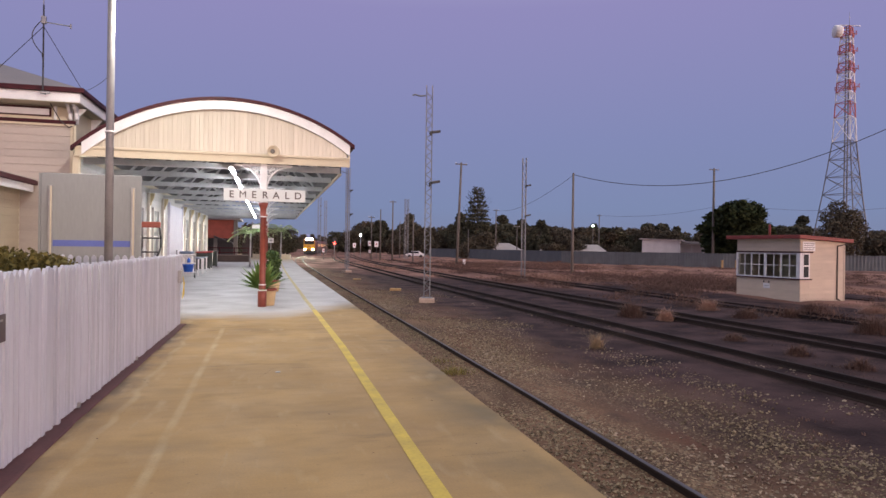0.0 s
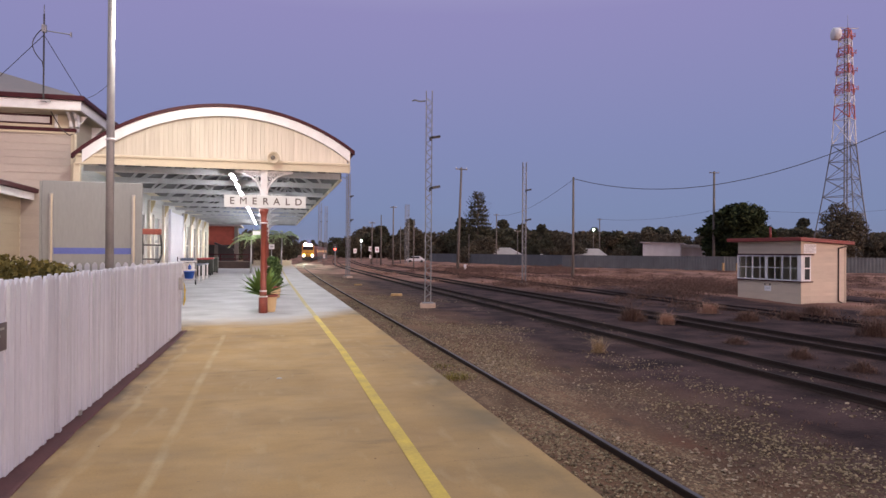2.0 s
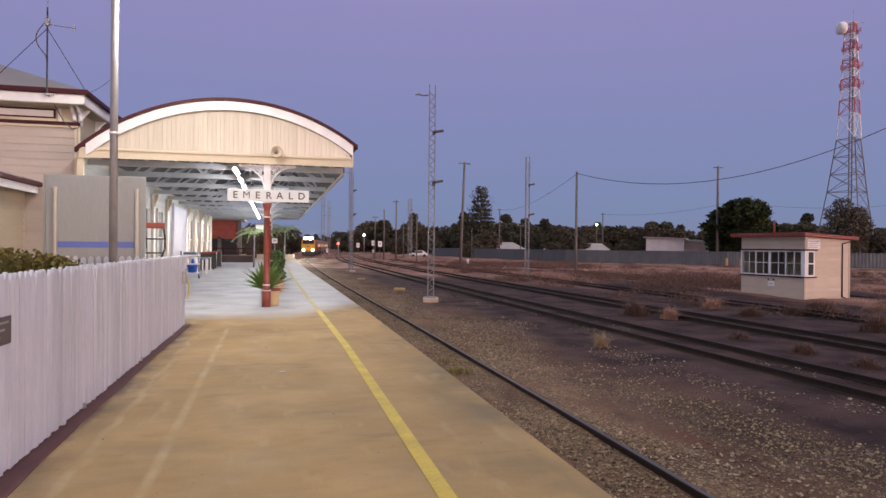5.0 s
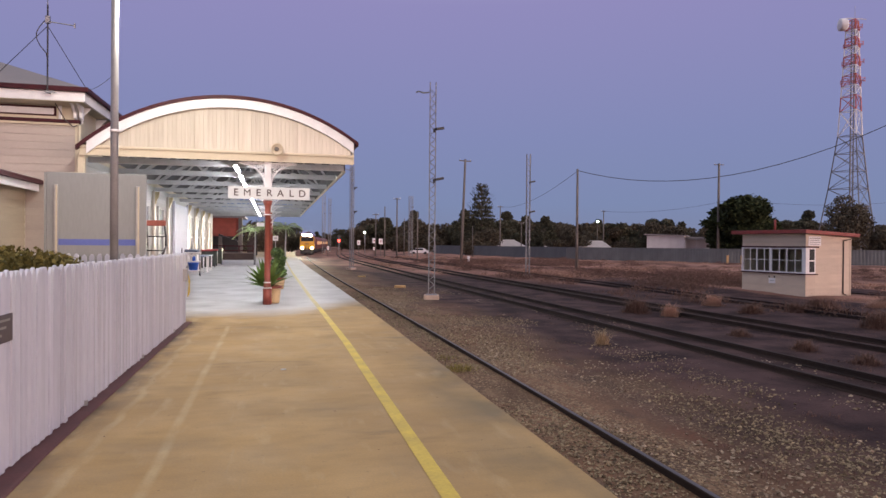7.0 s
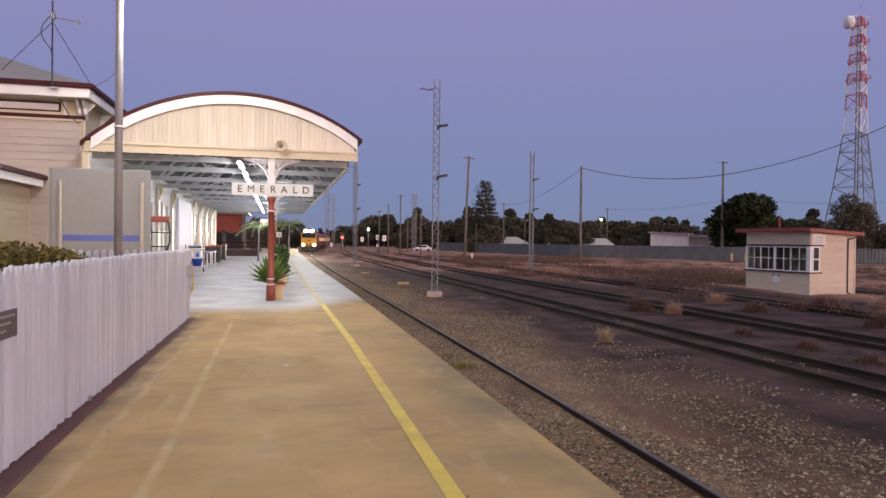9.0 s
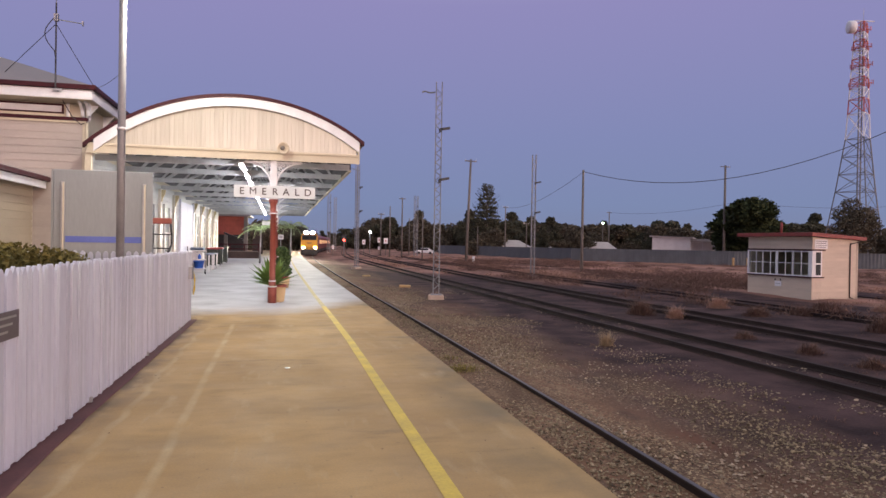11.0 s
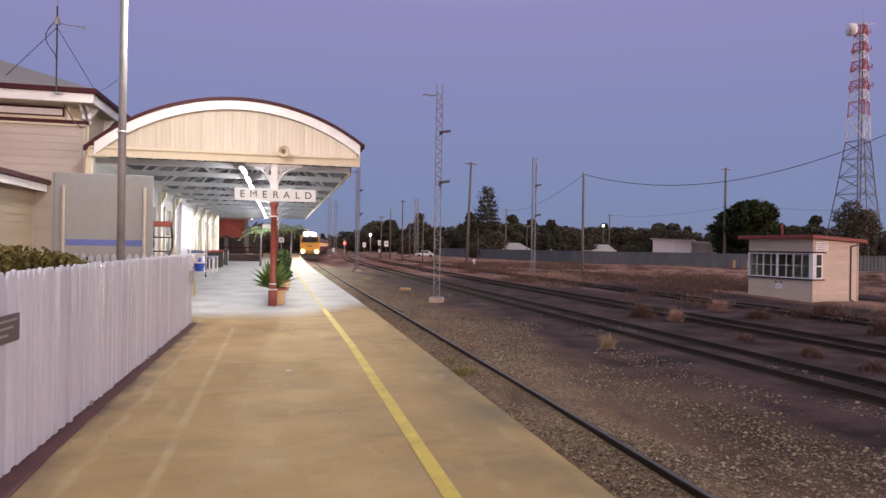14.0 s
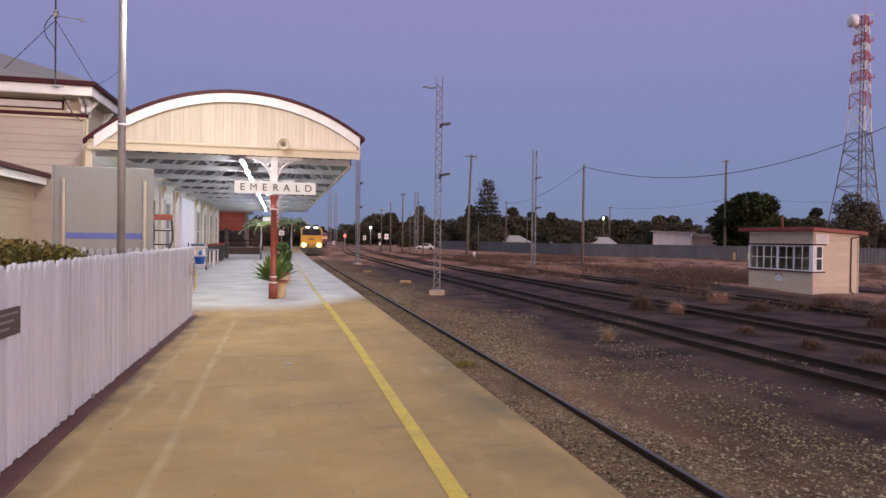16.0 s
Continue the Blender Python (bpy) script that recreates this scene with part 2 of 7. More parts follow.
        l.new(size.outputs[0], worn_edge.inputs[2])
        strip = n.new("ShaderNodeMath")
        strip.operation = "MULTIPLY"
        l.new(ranged(worn_edge.outputs[0], half + 1.4, half + 0.7), strip.inputs[0])
        l.new(ranged(sep.outputs[1], reach_y, reach_y - 14), strip.inputs[1])
        both = mixed(strip.outputs[0], both, cinder)
    grain = mixed(ranged(noise_at(18, detail=4), 0.5, 0.75, 0, 0.3), both, (0.085, 0.060, 0.050))
    grain = mixed(ranged(noise_at(30, detail=4), 0.55, 0.75, 0, 0.7), grain, (0.035, 0.027, 0.025))
    l.new(grain, p.inputs["Base Color"])
    p.inputs["Roughness"].default_value = 0.95
    p.inputs["Specular IOR Level"].default_value = 0.15
    b = n.new("ShaderNodeBump")
    b.inputs["Strength"].default_value, b.inputs["Distance"].default_value = 0.7, 0.03
    l.new(noise_at(14, detail=6), b.inputs["Height"])
    l.new(b.outputs[0], p.inputs["Normal"])
    return m


M = {}
M["platform"] = platform_material()
M["yard"] = yard_material()
M["edge"] = surface("platform_face", (0.20, 0.17, 0.14), (0.36, 0.31, 0.26), 0.85, scale=1.5, fine=20)
M["yellow"] = surface("yellow_line_paint", (0.42, 0.29, 0.05), (0.68, 0.50, 0.07), 0.6, scale=3, fine=30, contrast=1.2, coords="Object")
M["palemark"] = surface("worn_yellow_line", (0.40, 0.33, 0.16), (0.58, 0.49, 0.25), 0.7, scale=3, fine=30, contrast=1.3)
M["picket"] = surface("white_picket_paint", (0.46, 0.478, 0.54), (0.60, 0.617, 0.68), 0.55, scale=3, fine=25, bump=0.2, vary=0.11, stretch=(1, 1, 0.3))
M["maroon"] = surface("maroon_paint", (0.034, 0.007, 0.011), (0.062, 0.012, 0.016), 0.55, scale=5, fine=40)
M["oxide"] = surface("red_oxide_post", (0.20, 0.045, 0.03), (0.28, 0.07, 0.045), 0.4, scale=6, fine=40)
M["kerb"] = surface("maroon_concrete", (0.085, 0.03, 0.03), (0.15, 0.06, 0.055), 0.8, scale=4, fine=40)
M["cream"] = surface("cream_paint", (0.49, 0.425, 0.305), (0.59, 0.52, 0.385), 0.55, scale=2, fine=25, bump=0.1)
M["board"] = surface("cream_weatherboard", (0.36, 0.31, 0.275), (0.44, 0.38, 0.33), 0.6, scale=2, fine=30, bump=0.12, vary=0.05, stretch=(0.4, 0.4, 1))
M["gable"] = surface("glossy_gable_board", (0.40, 0.368, 0.285), (0.52, 0.483, 0.385), 0.17, scale=1.6, fine=9, bump=0.1, contrast=1.2, stretch=(5, 1, 0.2))
gloss = M["gable"].node_tree.nodes["Principled BSDF"]
gloss.inputs["Specular IOR Level"].default_value = 1.0
M["white"] = surface("white_gloss_paint", (0.635, 0.625, 0.63), (0.77, 0.76, 0.765), 0.45, scale=3, fine=30, bump=0.1)
M["trusspaint"] = surface("pale_truss_paint", (0.36, 0.36, 0.37), (0.48, 0.48, 0.49), 0.6, scale=3, fine=30, bump=0.1)
M["iron"] = surface("curved_roof_iron", (0.035, 0.033, 0.036), (0.062, 0.06, 0.064), 0.55, 0.3, scale=1, fine=15)
M["roofgrey"] = surface("grey_roof_iron", (0.16, 0.14, 0.14), (0.24, 0.21, 0.21), 0.55, 0.2, scale=1, fine=15)
M["steel"] = surface("galvanised_steel", (0.30, 0.30, 0.30), (0.44, 0.44, 0.43), 0.45, 0.7, scale=5, fine=50)
M["sheet"] = surface("brushed_metal_sheet", (0.235, 0.25, 0.243), (0.31, 0.325, 0.315), 0.45, 0.35, scale=0.8, fine=30, bump=0.05, stretch=(1, 1, 0.2))
M["blue"] = surface("blue_stripe_paint", (0.08, 0.11, 0.34), (0.12, 0.16, 0.45), 0.5, scale=4, fine=30)
M["rail"] = surface("worn_rail_steel", (0.016, 0.011, 0.011), (0.042, 0.028, 0.024), 0.9, 0.0, scale=2, fine=40, stretch=(1, 0.3, 1))
M["railtop"] = surface("polished_rail_head", (0.12, 0.11, 0.11), (0.20, 0.19, 0.19), 0.55, 1.0, scale=2, fine=30, bump=0.02, stretch=(1, 0.1, 1))
M["railrust"] = surface("dull_rail_head", (0.020, 0.015, 0.016), (0.038, 0.028, 0.028), 0.8, 0.0, scale=2, fine=30)
for dull in (M["rail"], M["railrust"], M["maroon"]):
    dull.node_tree.nodes["Principled BSDF"].inputs["Specular IOR Level"].default_value = 0.22
M["sleeper"] = surface("weathered_sleeper", (0.03, 0.023, 0.021), (0.075, 0.056, 0.048), 0.9, scale=3, fine=30, vary=0.25, stretch=(0.3, 2, 1))
M["maststeel"] = surface("mast_steel", (0.15, 0.155, 0.165), (0.25, 0.255, 0.265), 0.5, 0.3, scale=5, fine=50)
M["timber"] = surface("grey_timber_pole", (0.105, 0.092, 0.08), (0.21, 0.19, 0.17), 0.85, scale=3, fine=25, stretch=(4, 4, 0.3))
M["concrete"] = surface("concrete_footing", (0.36, 0.27, 0.21), (0.52, 0.40, 0.32), 0.85, scale=4, fine=30)
M["redroof"] = surface("red_roof_paint", (0.17, 0.024, 0.02), (0.25, 0.038, 0.03), 0.55, scale=3, fine=30)
M["towersteel"] = surface("dark_tower_steel", (0.13, 0.13, 0.14), (0.20, 0.20, 0.21), 0.6, 0.2, scale=2, fine=20)
M["towerred"] = surface("tower_red_paint", (0.40, 0.075, 0.055), (0.52, 0.12, 0.085), 0.5, scale=2, fine=20)
M["towerwhite"] = surface("tower_white_paint", (0.70, 0.68, 0.68), (0.80, 0.78, 0.78), 0.5, scale=2, fine=20)
M["greyfence"] = surface("grey_sheet_fence", (0.090, 0.098, 0.102), (0.135, 0.145, 0.15), 0.6, scale=0.8, fine=10, vary=0.08)
M["cabinboard"] = surface("cream_cabin_board", (0.48, 0.39, 0.30), (0.60, 0.50, 0.39), 0.6, scale=2, fine=30, bump=0.12, vary=0.05, stretch=(0.4, 0.4, 1))
M["dark"] = surface("black_paint", (0.015, 0.015, 0.016), (0.03, 0.03, 0.032), 0.5, scale=5, fine=30)
M["wire"] = surface("dark_wire", (0.03, 0.03, 0.035), (0.05, 0.05, 0.055), 0.6)
M["wallwhite"] = surface("off_white_wall_board", (0.42, 0.415, 0.40), (0.53, 0.525, 0.51), 0.75, scale=2, fine=30, bump=0.12, vary=0.05, stretch=(0.4, 0.4, 1))
M["bracketcream"] = surface("ochre_bracket_paint", (0.34, 0.275, 0.15), (0.44, 0.36, 0.21), 0.5)
M["pilaster"] = surface("glossy_pilaster_paint", (0.40, 0.365, 0.31), (0.50, 0.46, 0.40), 0.4, bump=0.05)
M["wingboard"] = surface("cream_wing_board", (0.36, 0.295, 0.205), (0.44, 0.365, 0.26), 0.6, scale=2, fine=30, bump=0.12, vary=0.05, stretch=(0.4, 0.4, 1))
M["doorwhite"] = surface("lavender_white_door", (0.54, 0.545, 0.64), (0.64, 0.645, 0.74), 0.7, scale=2, fine=30, bump=0.08)
M["dullglass"] = surface("dusty_window_glass", (0.05, 0.055, 0.065), (0.10, 0.105, 0.115), 0.55, bump=0.02)
M["signwhite"] = surface("white_sign_enamel", (0.58, 0.61, 0.605), (0.69, 0.72, 0.715), 0.5, scale=3, fine=30, bump=0.03)
M["glass"] = pane_glass("window_glass")
M["brick"] = surface("red_brick_wall", (0.22, 0.055, 0.035), (0.36, 0.09, 0.06), 0.8, scale=2, fine=25)
M["trunk"] = surface("bark", (0.06, 0.045, 0.035), (0.14, 0.11, 0.09), 0.95, scale=3, fine=20, stretch=(3, 3, 0.5))
M["leafbig"] = leaf_material("deep_green_leaves", (0.020, 0.028, 0.014), (0.055, 0.068, 0.028))
M["leaf"] = leaf_material("dark_leaves", (0.050, 0.050, 0.036), (0.092, 0.090, 0.058))
M["leaf2"] = leaf_material("olive_leaves", (0.062, 0.054, 0.040), (0.125, 0.105, 0.072))
M["pottedgreen"] = leaf_material("potted_leaves", (0.035, 0.065, 0.025), (0.12, 0.175, 0.062))
M["agave"] = leaf_material("agave_leaves", (0.09, 0.16, 0.04), (0.24, 0.33, 0.10))
M["palm"] = leaf_material("palm_fronds", (0.24, 0.34, 0.16), (0.46, 0.57, 0.32))
M["hedge"] = leaf_material("shrub_leaves", (0.060, 0.054, 0.018), (0.20, 0.168, 0.052))
M["drygrass"] = leaf_material("dry_grass", (0.28, 0.165, 0.12), (0.50, 0.31, 0.23))
M["brushgrass"] = leaf_material("brown_brush", (0.092, 0.056, 0.044), (0.20, 0.122, 0.096))
M["tube"] = glowing("fluorescent_tube", (0.93, 0.95, 1.0), 255)
M["lampglow"] = glowing("street_lamp_lens", (1.0, 0.97, 0.88), 60)
M["redlamp"] = glowing("red_signal_lens", (1.0, 0.05, 0.03), 16)
M["farlamp"] = glowing("distant_lamp", (0.9, 1.0, 0.95), 60)
M["headlamp"] = glowing("headlamp_lens", (1.0, 0.90, 0.66), 80000)
M["dimlamp"] = glowing("dimmed_headlamp_glass", (1.0, 0.93, 0.74), 5)
M["ditchlamp"] = glowing("ditch_lamp_lens", (1.0, 0.86, 0.50), 80)
M["trainyellow"] = surface("locomotive_yellow", (0.54, 0.27, 0.02), (0.66, 0.36, 0.03), 0.4, scale=2, fine=20, bump=0.05)
M["carmaroon"] = surface("carriage_maroon", (0.16, 0.03, 0.03), (0.24, 0.05, 0.045), 0.4, scale=2, fine=20)
M["bintop"] = surface("red_bin_lid", (0.24, 0.025, 0.03), (0.32, 0.04, 0.045), 0.5)
M["bin"] = surface("dark_green_bin", (0.02, 0.03, 0.028), (0.035, 0.045, 0.042), 0.5)
M["bluebox"] = surface("blue_plastic", (0.02, 0.09, 0.45), (0.04, 0.15, 0.6), 0.4)
M["pot"] = surface("cream_planter", (0.52, 0.38, 0.19), (0.64, 0.49, 0.27), 0.7)
M["plaque"] = surface("dark_plaque", (0.06, 0.045, 0.06), (0.09, 0.07, 0.09), 0.4)
M["ink"] = surface("brown_lettering", (0.065, 0.05, 0.05), (0.10, 0.08, 0.075), 0.5)
M["housewall"] = surface("pale_house_wall", (0.58, 0.55, 0.53), (0.72, 0.69, 0.67), 0.8, scale=1)
M["houseroof"] = surface("pale_house_roof", (0.36, 0.31, 0.29), (0.48, 0.42, 0.40), 0.6, 0.1, scale=1)
M["soil"] = surface("garden_soil", (0.05, 0.035, 0.025), (0.12, 0.09, 0.06), 0.95, scale=2, fine=20, bump=0.5)
M["yellowtag"] = surface("yellow_plastic", (0.55, 0.36, 0.03), (0.7, 0.48, 0.05), 0.5)
M["markeryellow"] = surface("faded_yellow_marker", (0.34, 0.215, 0.09), (0.50, 0.33, 0.15), 0.7)


# ---- mesh helpers ----
def quad_box(bm, x0, x1, y0, y1, z0, z1, m=None):
    vs = [bm.verts.new((x, y, z)) for z in (z0, z1) for x, y in ((x0, y0), (x1, y0), (x1, y1), (x0, y1))]
    if m is not None:
        for v in vs:
            v.co = m @ v.co
    for f in ((3, 2, 1, 0), (4, 5, 6, 7), (0, 1, 5, 4), (1, 2, 6, 5), (2, 3, 7, 6), (3, 0, 4, 7)):
        bm.faces.new([vs[i] for i in f])
    return vs


def soften(bm, width=0.006, segments=1):
    bmesh.ops.bevel(bm, geom=[e for e in bm.edges], offset=width, segments=segments, affect="EDGES", clamp_overlap=True)


def rod(bm, a, b, r0, r1=None, seg=8, caps=True):
    a, b = Vector(a), Vector(b)
    r1 = r0 if r1 is None else r1
    q = (b - a).to_track_quat("Z", "Y")
    rings = []
    for c, r in ((a, r0), (b, r1)):
        rings.append([bm.verts.new(c + q @ Vector((r * math.cos(2 * math.pi * i / seg), r * math.sin(2 * math.pi * i / seg), 0))) for i in range(seg)])
    for i in range(seg):
        f = bm.faces.new((rings[0][i], rings[0][(i + 1) % seg], rings[1][(i + 1) % seg], rings[1][i]))
        f.smooth = seg > 6
    if caps:
        bm.faces.new(rings[0][::-1])
        bm.faces.new(rings[1])


def bar(bm, a, b, w, h):
    """A square bar from a to b: w wide across, h high."""
    a, b = Vector(a), Vector(b)
    q = (b - a).to_track_quat("Z", "Y").to_matrix().to_4x4()
    quad_box(bm, -w / 2, w / 2, -h / 2, h / 2, 0, (b - a).length, Matrix.Translation(a) @ q)


def tube_line(bm, pts, r, seg=6):
    for a, b in zip(pts[:-1], pts[1:]):
        rod(bm, a, b, r, r, seg)


def prism(bm, profile, y0, y1, axis="y"):
    """A closed profile of (across, up) pairs drawn out along y, or along x."""
    def at(u, v, w):
        return (u, w, v) if axis == "y" else (w, u, v)
    a = [bm.verts.new(at(u, v, y0)) for u, v in profile]
    b = [bm.verts.new(at(u, v, y1)) for u, v in profile]
    k = len(profile)
    for i in range(k):
        bm.faces.new((a[i], a[(i + 1) % k], b[(i + 1) % k], b[i]))
    bm.faces.new(a[::-1])
    bm.faces.new(b)


def lathe(bm, profile, seg=16, m=None):
    rings = []
    for r, z in profile:
        ring = [bm.verts.new((r * math.cos(2 * math.pi * i / seg), r * math.sin(2 * math.pi * i / seg), z)) for i in range(seg)]
        if m is not None:
            for v in ring:
                v.co = m @ v.co
        rings.append(ring)
    for a, b in zip(rings[:-1], rings[1:]):
        for i in range(seg):
            f = bm.faces.new((a[i], a[(i + 1) % seg], b[(i + 1) % seg], b[i]))
            f.smooth = True
    bm.faces.new(rings[0][::-1])
    bm.faces.new(rings[-1])


def finish(name, bm, material):
    bmesh.ops.recalc_face_normals(bm, faces=bm.faces[:])
    me = bpy.data.meshes.new(name)
    bm.to_mesh(me)
    bm.free()
    me.materials.append(material)
    return me


def part(name, bm, material, parent=None, label=""):
    ob = new(name, finish(name, bm, material))
    ob.parent = parent
    return tagged(ob, label)


def piece(name, me, parent, m=None):
    ob = new(name, me)
    ob.parent = parent
    if m is not None:
        ob.matrix_basis = m
    return ob


def thing(name, label, category, group="", kind="", at=None):
    ob = new(name)
    ob.empty_display_size = 0.2
    if at is not None:
        ob.matrix_basis = at
    return tagged(ob, label, category, group, kind)


def box_part(name, dims, material, parent, label="", bevel=0.0):
    bm = bmesh.new()
    quad_box(bm, *dims)
    if bevel:
        soften(bm, bevel)
    return part(name, bm, material, parent, label)


def lettering(name, text, size, material, parent, m, depth=0.004):
    cu = bpy.data.curves.new(name, "FONT")
    cu.body, cu.size, cu.align_x, cu.align_y, cu.extrude, cu.space_character = text, size, "CENTER", "CENTER", depth, 1.72
    cu.offset = 0.0 if text == "M" else 0.0025
    tmp = bpy.data.objects.new(name, cu)
    scene.collection.objects.link(tmp)
    me = bpy.data.meshes.new_from_object(tmp)
    bpy.data.objects.remove(tmp)
    me.materials.append(material)
    ob = new(name, me)
    ob.parent, ob.matrix_basis = parent, m
    return ob


# ---- the plan: the platform and its track bend a little on the way ----
BEND_Y = np.array([-60, 14, 20, 31, 45, 60, 80, 95, 110, 120, 134, 150, 170, 190, 230, 300, 400])
BEND_X = np.array([0, 0, -0.05, -0.2, -0.36, -0.40, -0.36, -0.22, 0.2, 0.75, 1.75, 3.05, 4.85, 6.7, 11.0, 19.6, 34.0])


def bend(y):
    return float(np.mean(np.interp(np.linspace(y - 7, y + 7, 15), BEND_Y, BEND_X)))


def swept(bm, profile, ys, base=0.0, follow=1.0):
    """A profile of (x, z) pairs swept along the platform's bend; closed round, capped at the ends."""
    rings = [[bm.verts.new((base + u + follow * bend(y), y, v)) for u, v in profile] for y in ys]
    k = len(profile)
    for a, b in zip(rings[:-1], rings[1:]):
        for i in range(k):
            bm.faces.new((a[i], a[(i + 1) % k], b[(i + 1) % k], b[i]))
    bm.faces.new(rings[0][::-1])
    bm.faces.new(rings[-1])


def steps(a, b, d):
    k = max(2, int(round((b - a) / d)) + 1)
    return [a + (b - a) * i / (k - 1) for i in range(k)]


def bed(x, y):
    """How far the packed ballast of the platform track stands over the yard."""
    u = abs(x - 3.2 - bend(y)) / 1.45
    return 0.066 * math.exp(-u ** 4) if -30 < y < 330 else 0.0


# ---- ground ----
def build_ground():
    xs = np.unique(np.concatenate([-np.geomspace(8, 2500, 22), np.arange(-8, 2, 2.0), np.arange(2, 34, 0.4), np.arange(34, 90, 2.0), np.geomspace(90, 2500, 20)]))
    ys = np.unique(np.concatenate([-np.geomspace(6, 2500, 20), np.arange(-6, 60, 0.5), np.arange(60, 200, 3.0), np.geomspace(200, 3500, 20)]))
    verts, faces = [], []
    for y in ys:
        for x in xs:
            z = -0.96
            if 1 < x < 200 and -20 < y < 300:
                wild = min(1.0, max(0.0, (x - 16) / 10))
                z += (0.03 + 0.14 * wild) * noise.noise(Vector((x * 0.35, y * 0.22, 0))) + (0.015 + 0.03 * wild) * noise.noise(Vector((x * 1.7, y * 1.7, 3)))
                z += 0.02 + 0.10 * wild
                if x < 25:
                    z += bed(x, y)
            verts.append((x, y, z))
    w = len(xs)
    for j in range(len(ys) - 1):
        for i in range(w - 1):
            faces.append((j * w + i, j * w + i + 1, (j + 1) * w + i + 1, (j + 1) * w + i))
    me = bpy.data.meshes.new("ground")
    me.from_pydata(verts, [], faces)
    me.materials.append(M["yard"])
    for p in me.polygons:
        p.use_smooth = True
    tagged(new("ground", me), "dark cinder and dry grass ground of the railway yard", "ground", kind="structure")


def build_platform():
    ys = steps(-40, 112, 2.0)
    slab = thing("platform", "long concrete railway platform, tan outside and grey under the canopy", "platform", kind="structure")
    bm = bmesh.new()
    swept(bm, [(-60, -1.0), (1.93, -1.0), (1.93, -0.14), (1.97, -0.13), (1.97, -0.012), (1.955, 0.0), (-60, 0.0)], ys)
    part("slab", bm, M["platform"], slab)
    bm = bmesh.new()
    swept(bm, [(1.931, -1.0), (1.94, -1.0), (1.94, -0.15), (1.931, -0.15)], ys)
    part("face", bm, M["edge"], slab, "stained concrete platform face")
    line = thing("yellow_line", "worn yellow safety line painted along the platform", "marking", kind="structure")
    bm = bmesh.new()
    prev = None
    for y in steps(-6, 15.5, 0.5):
        drift = float(np.interp(y, [0, 10, 19, 32, 110], [0, -0.03, -0.17, -0.22, -0.22]))
        c = 0.995 + drift + bend(y)
        row = [bm.verts.new((c - 0.055, y, 0.004)), bm.verts.new((c + 0.055, y, 0.004))]
        if prev:
            bm.faces.new((prev[0], prev[1], row[1], row[0]))
        prev = row
    part("paint", bm, M["yellow"], line)
    bm = bmesh.new()
    prev = None
    for y in steps(15.5, 108, 0.5):
        c = 0.995 + float(np.interp(y, [0, 10, 19, 32, 110], [0, -0.03, -0.17, -0.22, -0.22])) + bend(y)
        row = [bm.verts.new((c - 0.055, y, 0.004)), bm.verts.new((c + 0.055, y, 0.004))]
        if prev:
            bm.faces.new((prev[0], prev[1], row[1], row[0]))
        prev = row
    part("worn_paint", bm, M["palemark"], line, "pale worn stretch of the line")
    kerb = thing("kerb", "low maroon concrete strip along the foot of the fence", "kerb", kind="structure")
    bm = bmesh.new()
    rows = []
    for y in steps(-8, 13.05, 0.25):
        e = float(np.interp(y, [-8, 3.5, 6.0, 13.0], [-1.52, -1.535, -1.60, -1.622])) + random.uniform(-0.006, 0.006)
        rows.append([bm.verts.new(p) for p in ((-1.80, y, 0.001), (e, y, 0.001), (e - 0.004, y, 0.008), (e - 0.02, y, 0.012), (-1.80, y, 0.014))])
    for p, q in zip(rows[:-1], rows[1:]):
        for i in range(5):
            bm.faces.new((p[i], p[(i + 1) % 5], q[(i + 1) % 5], q[i]))
    bm.faces.new(rows[0])
    bm.faces.new(rows[-1][::-1])
    part("strip", bm, M["kerb"], kerb)
    bed = thing("garden_bed", "bare garden bed behind the picket fence", "garden bed", kind="structure")
    bm = bmesh.new()
    quad_box(bm, -9, -1.83, -8, 13.0, 0.0, 0.05)
    part("soil", bm, M["soil"], bed)


def build_track(name, label, centre, y0, y1, follow, sleepers, shiny, every=0.66, top=-0.80):
    track = thing(name, label, "railway track", "yard tracks", kind="structure")
    h = 0.14
    prof = [(-0.06, -h), (0.06, -h), (0.06, -h + 0.012), (0.012, -h + 0.03), (0.012, -0.04), (0.033, -0.03), (0.033, -0.004), (0.024, 0.0), (-0.024, 0.0), (-0.033, -0.004), (-0.033, -0.03), (-0.012, -0.04), (-0.012, -h + 0.03), (-0.06, -h + 0.012)]
    ys = steps(y0, y1, 2.0)
    for side in (-0.567, 0.567):
        bm = bmesh.new()
        swept(bm, [(u, top + v) for u, v in prof], ys, centre + side, follow)
        rail = part("rail", bm, M["rail"], track)
        bm = bmesh.new()
        swept(bm, [(-0.026, top - 0.003), (0.026, top - 0.003), (0.026, top + 0.002), (-0.026, top + 0.002)], ys, centre + side, follow)
        part("rail_head", bm, M["railtop"] if shiny else M["railrust"], rail, "polished running surface" if shiny else "dull running surface")
    bm = bmesh.new()
    quad_box(bm, -1.05, 1.05, -0.115, 0.115, -0.10, 0.03)
    soften(bm, 0.012)
    me = finish("sleeper", bm, M["sleeper"])
    y = max(y0, 3.0)
    for _ in range(sleepers):
        z = top - h - 0.062 + random.uniform(-0.012, 0.008)
        piece("sleeper", me, track, pose(centre + follow * bend(y) + random.uniform(-0.04, 0.04), y, z, 0, 0, random.uniform(-1.2, 1.2)))
        y += every
    return track


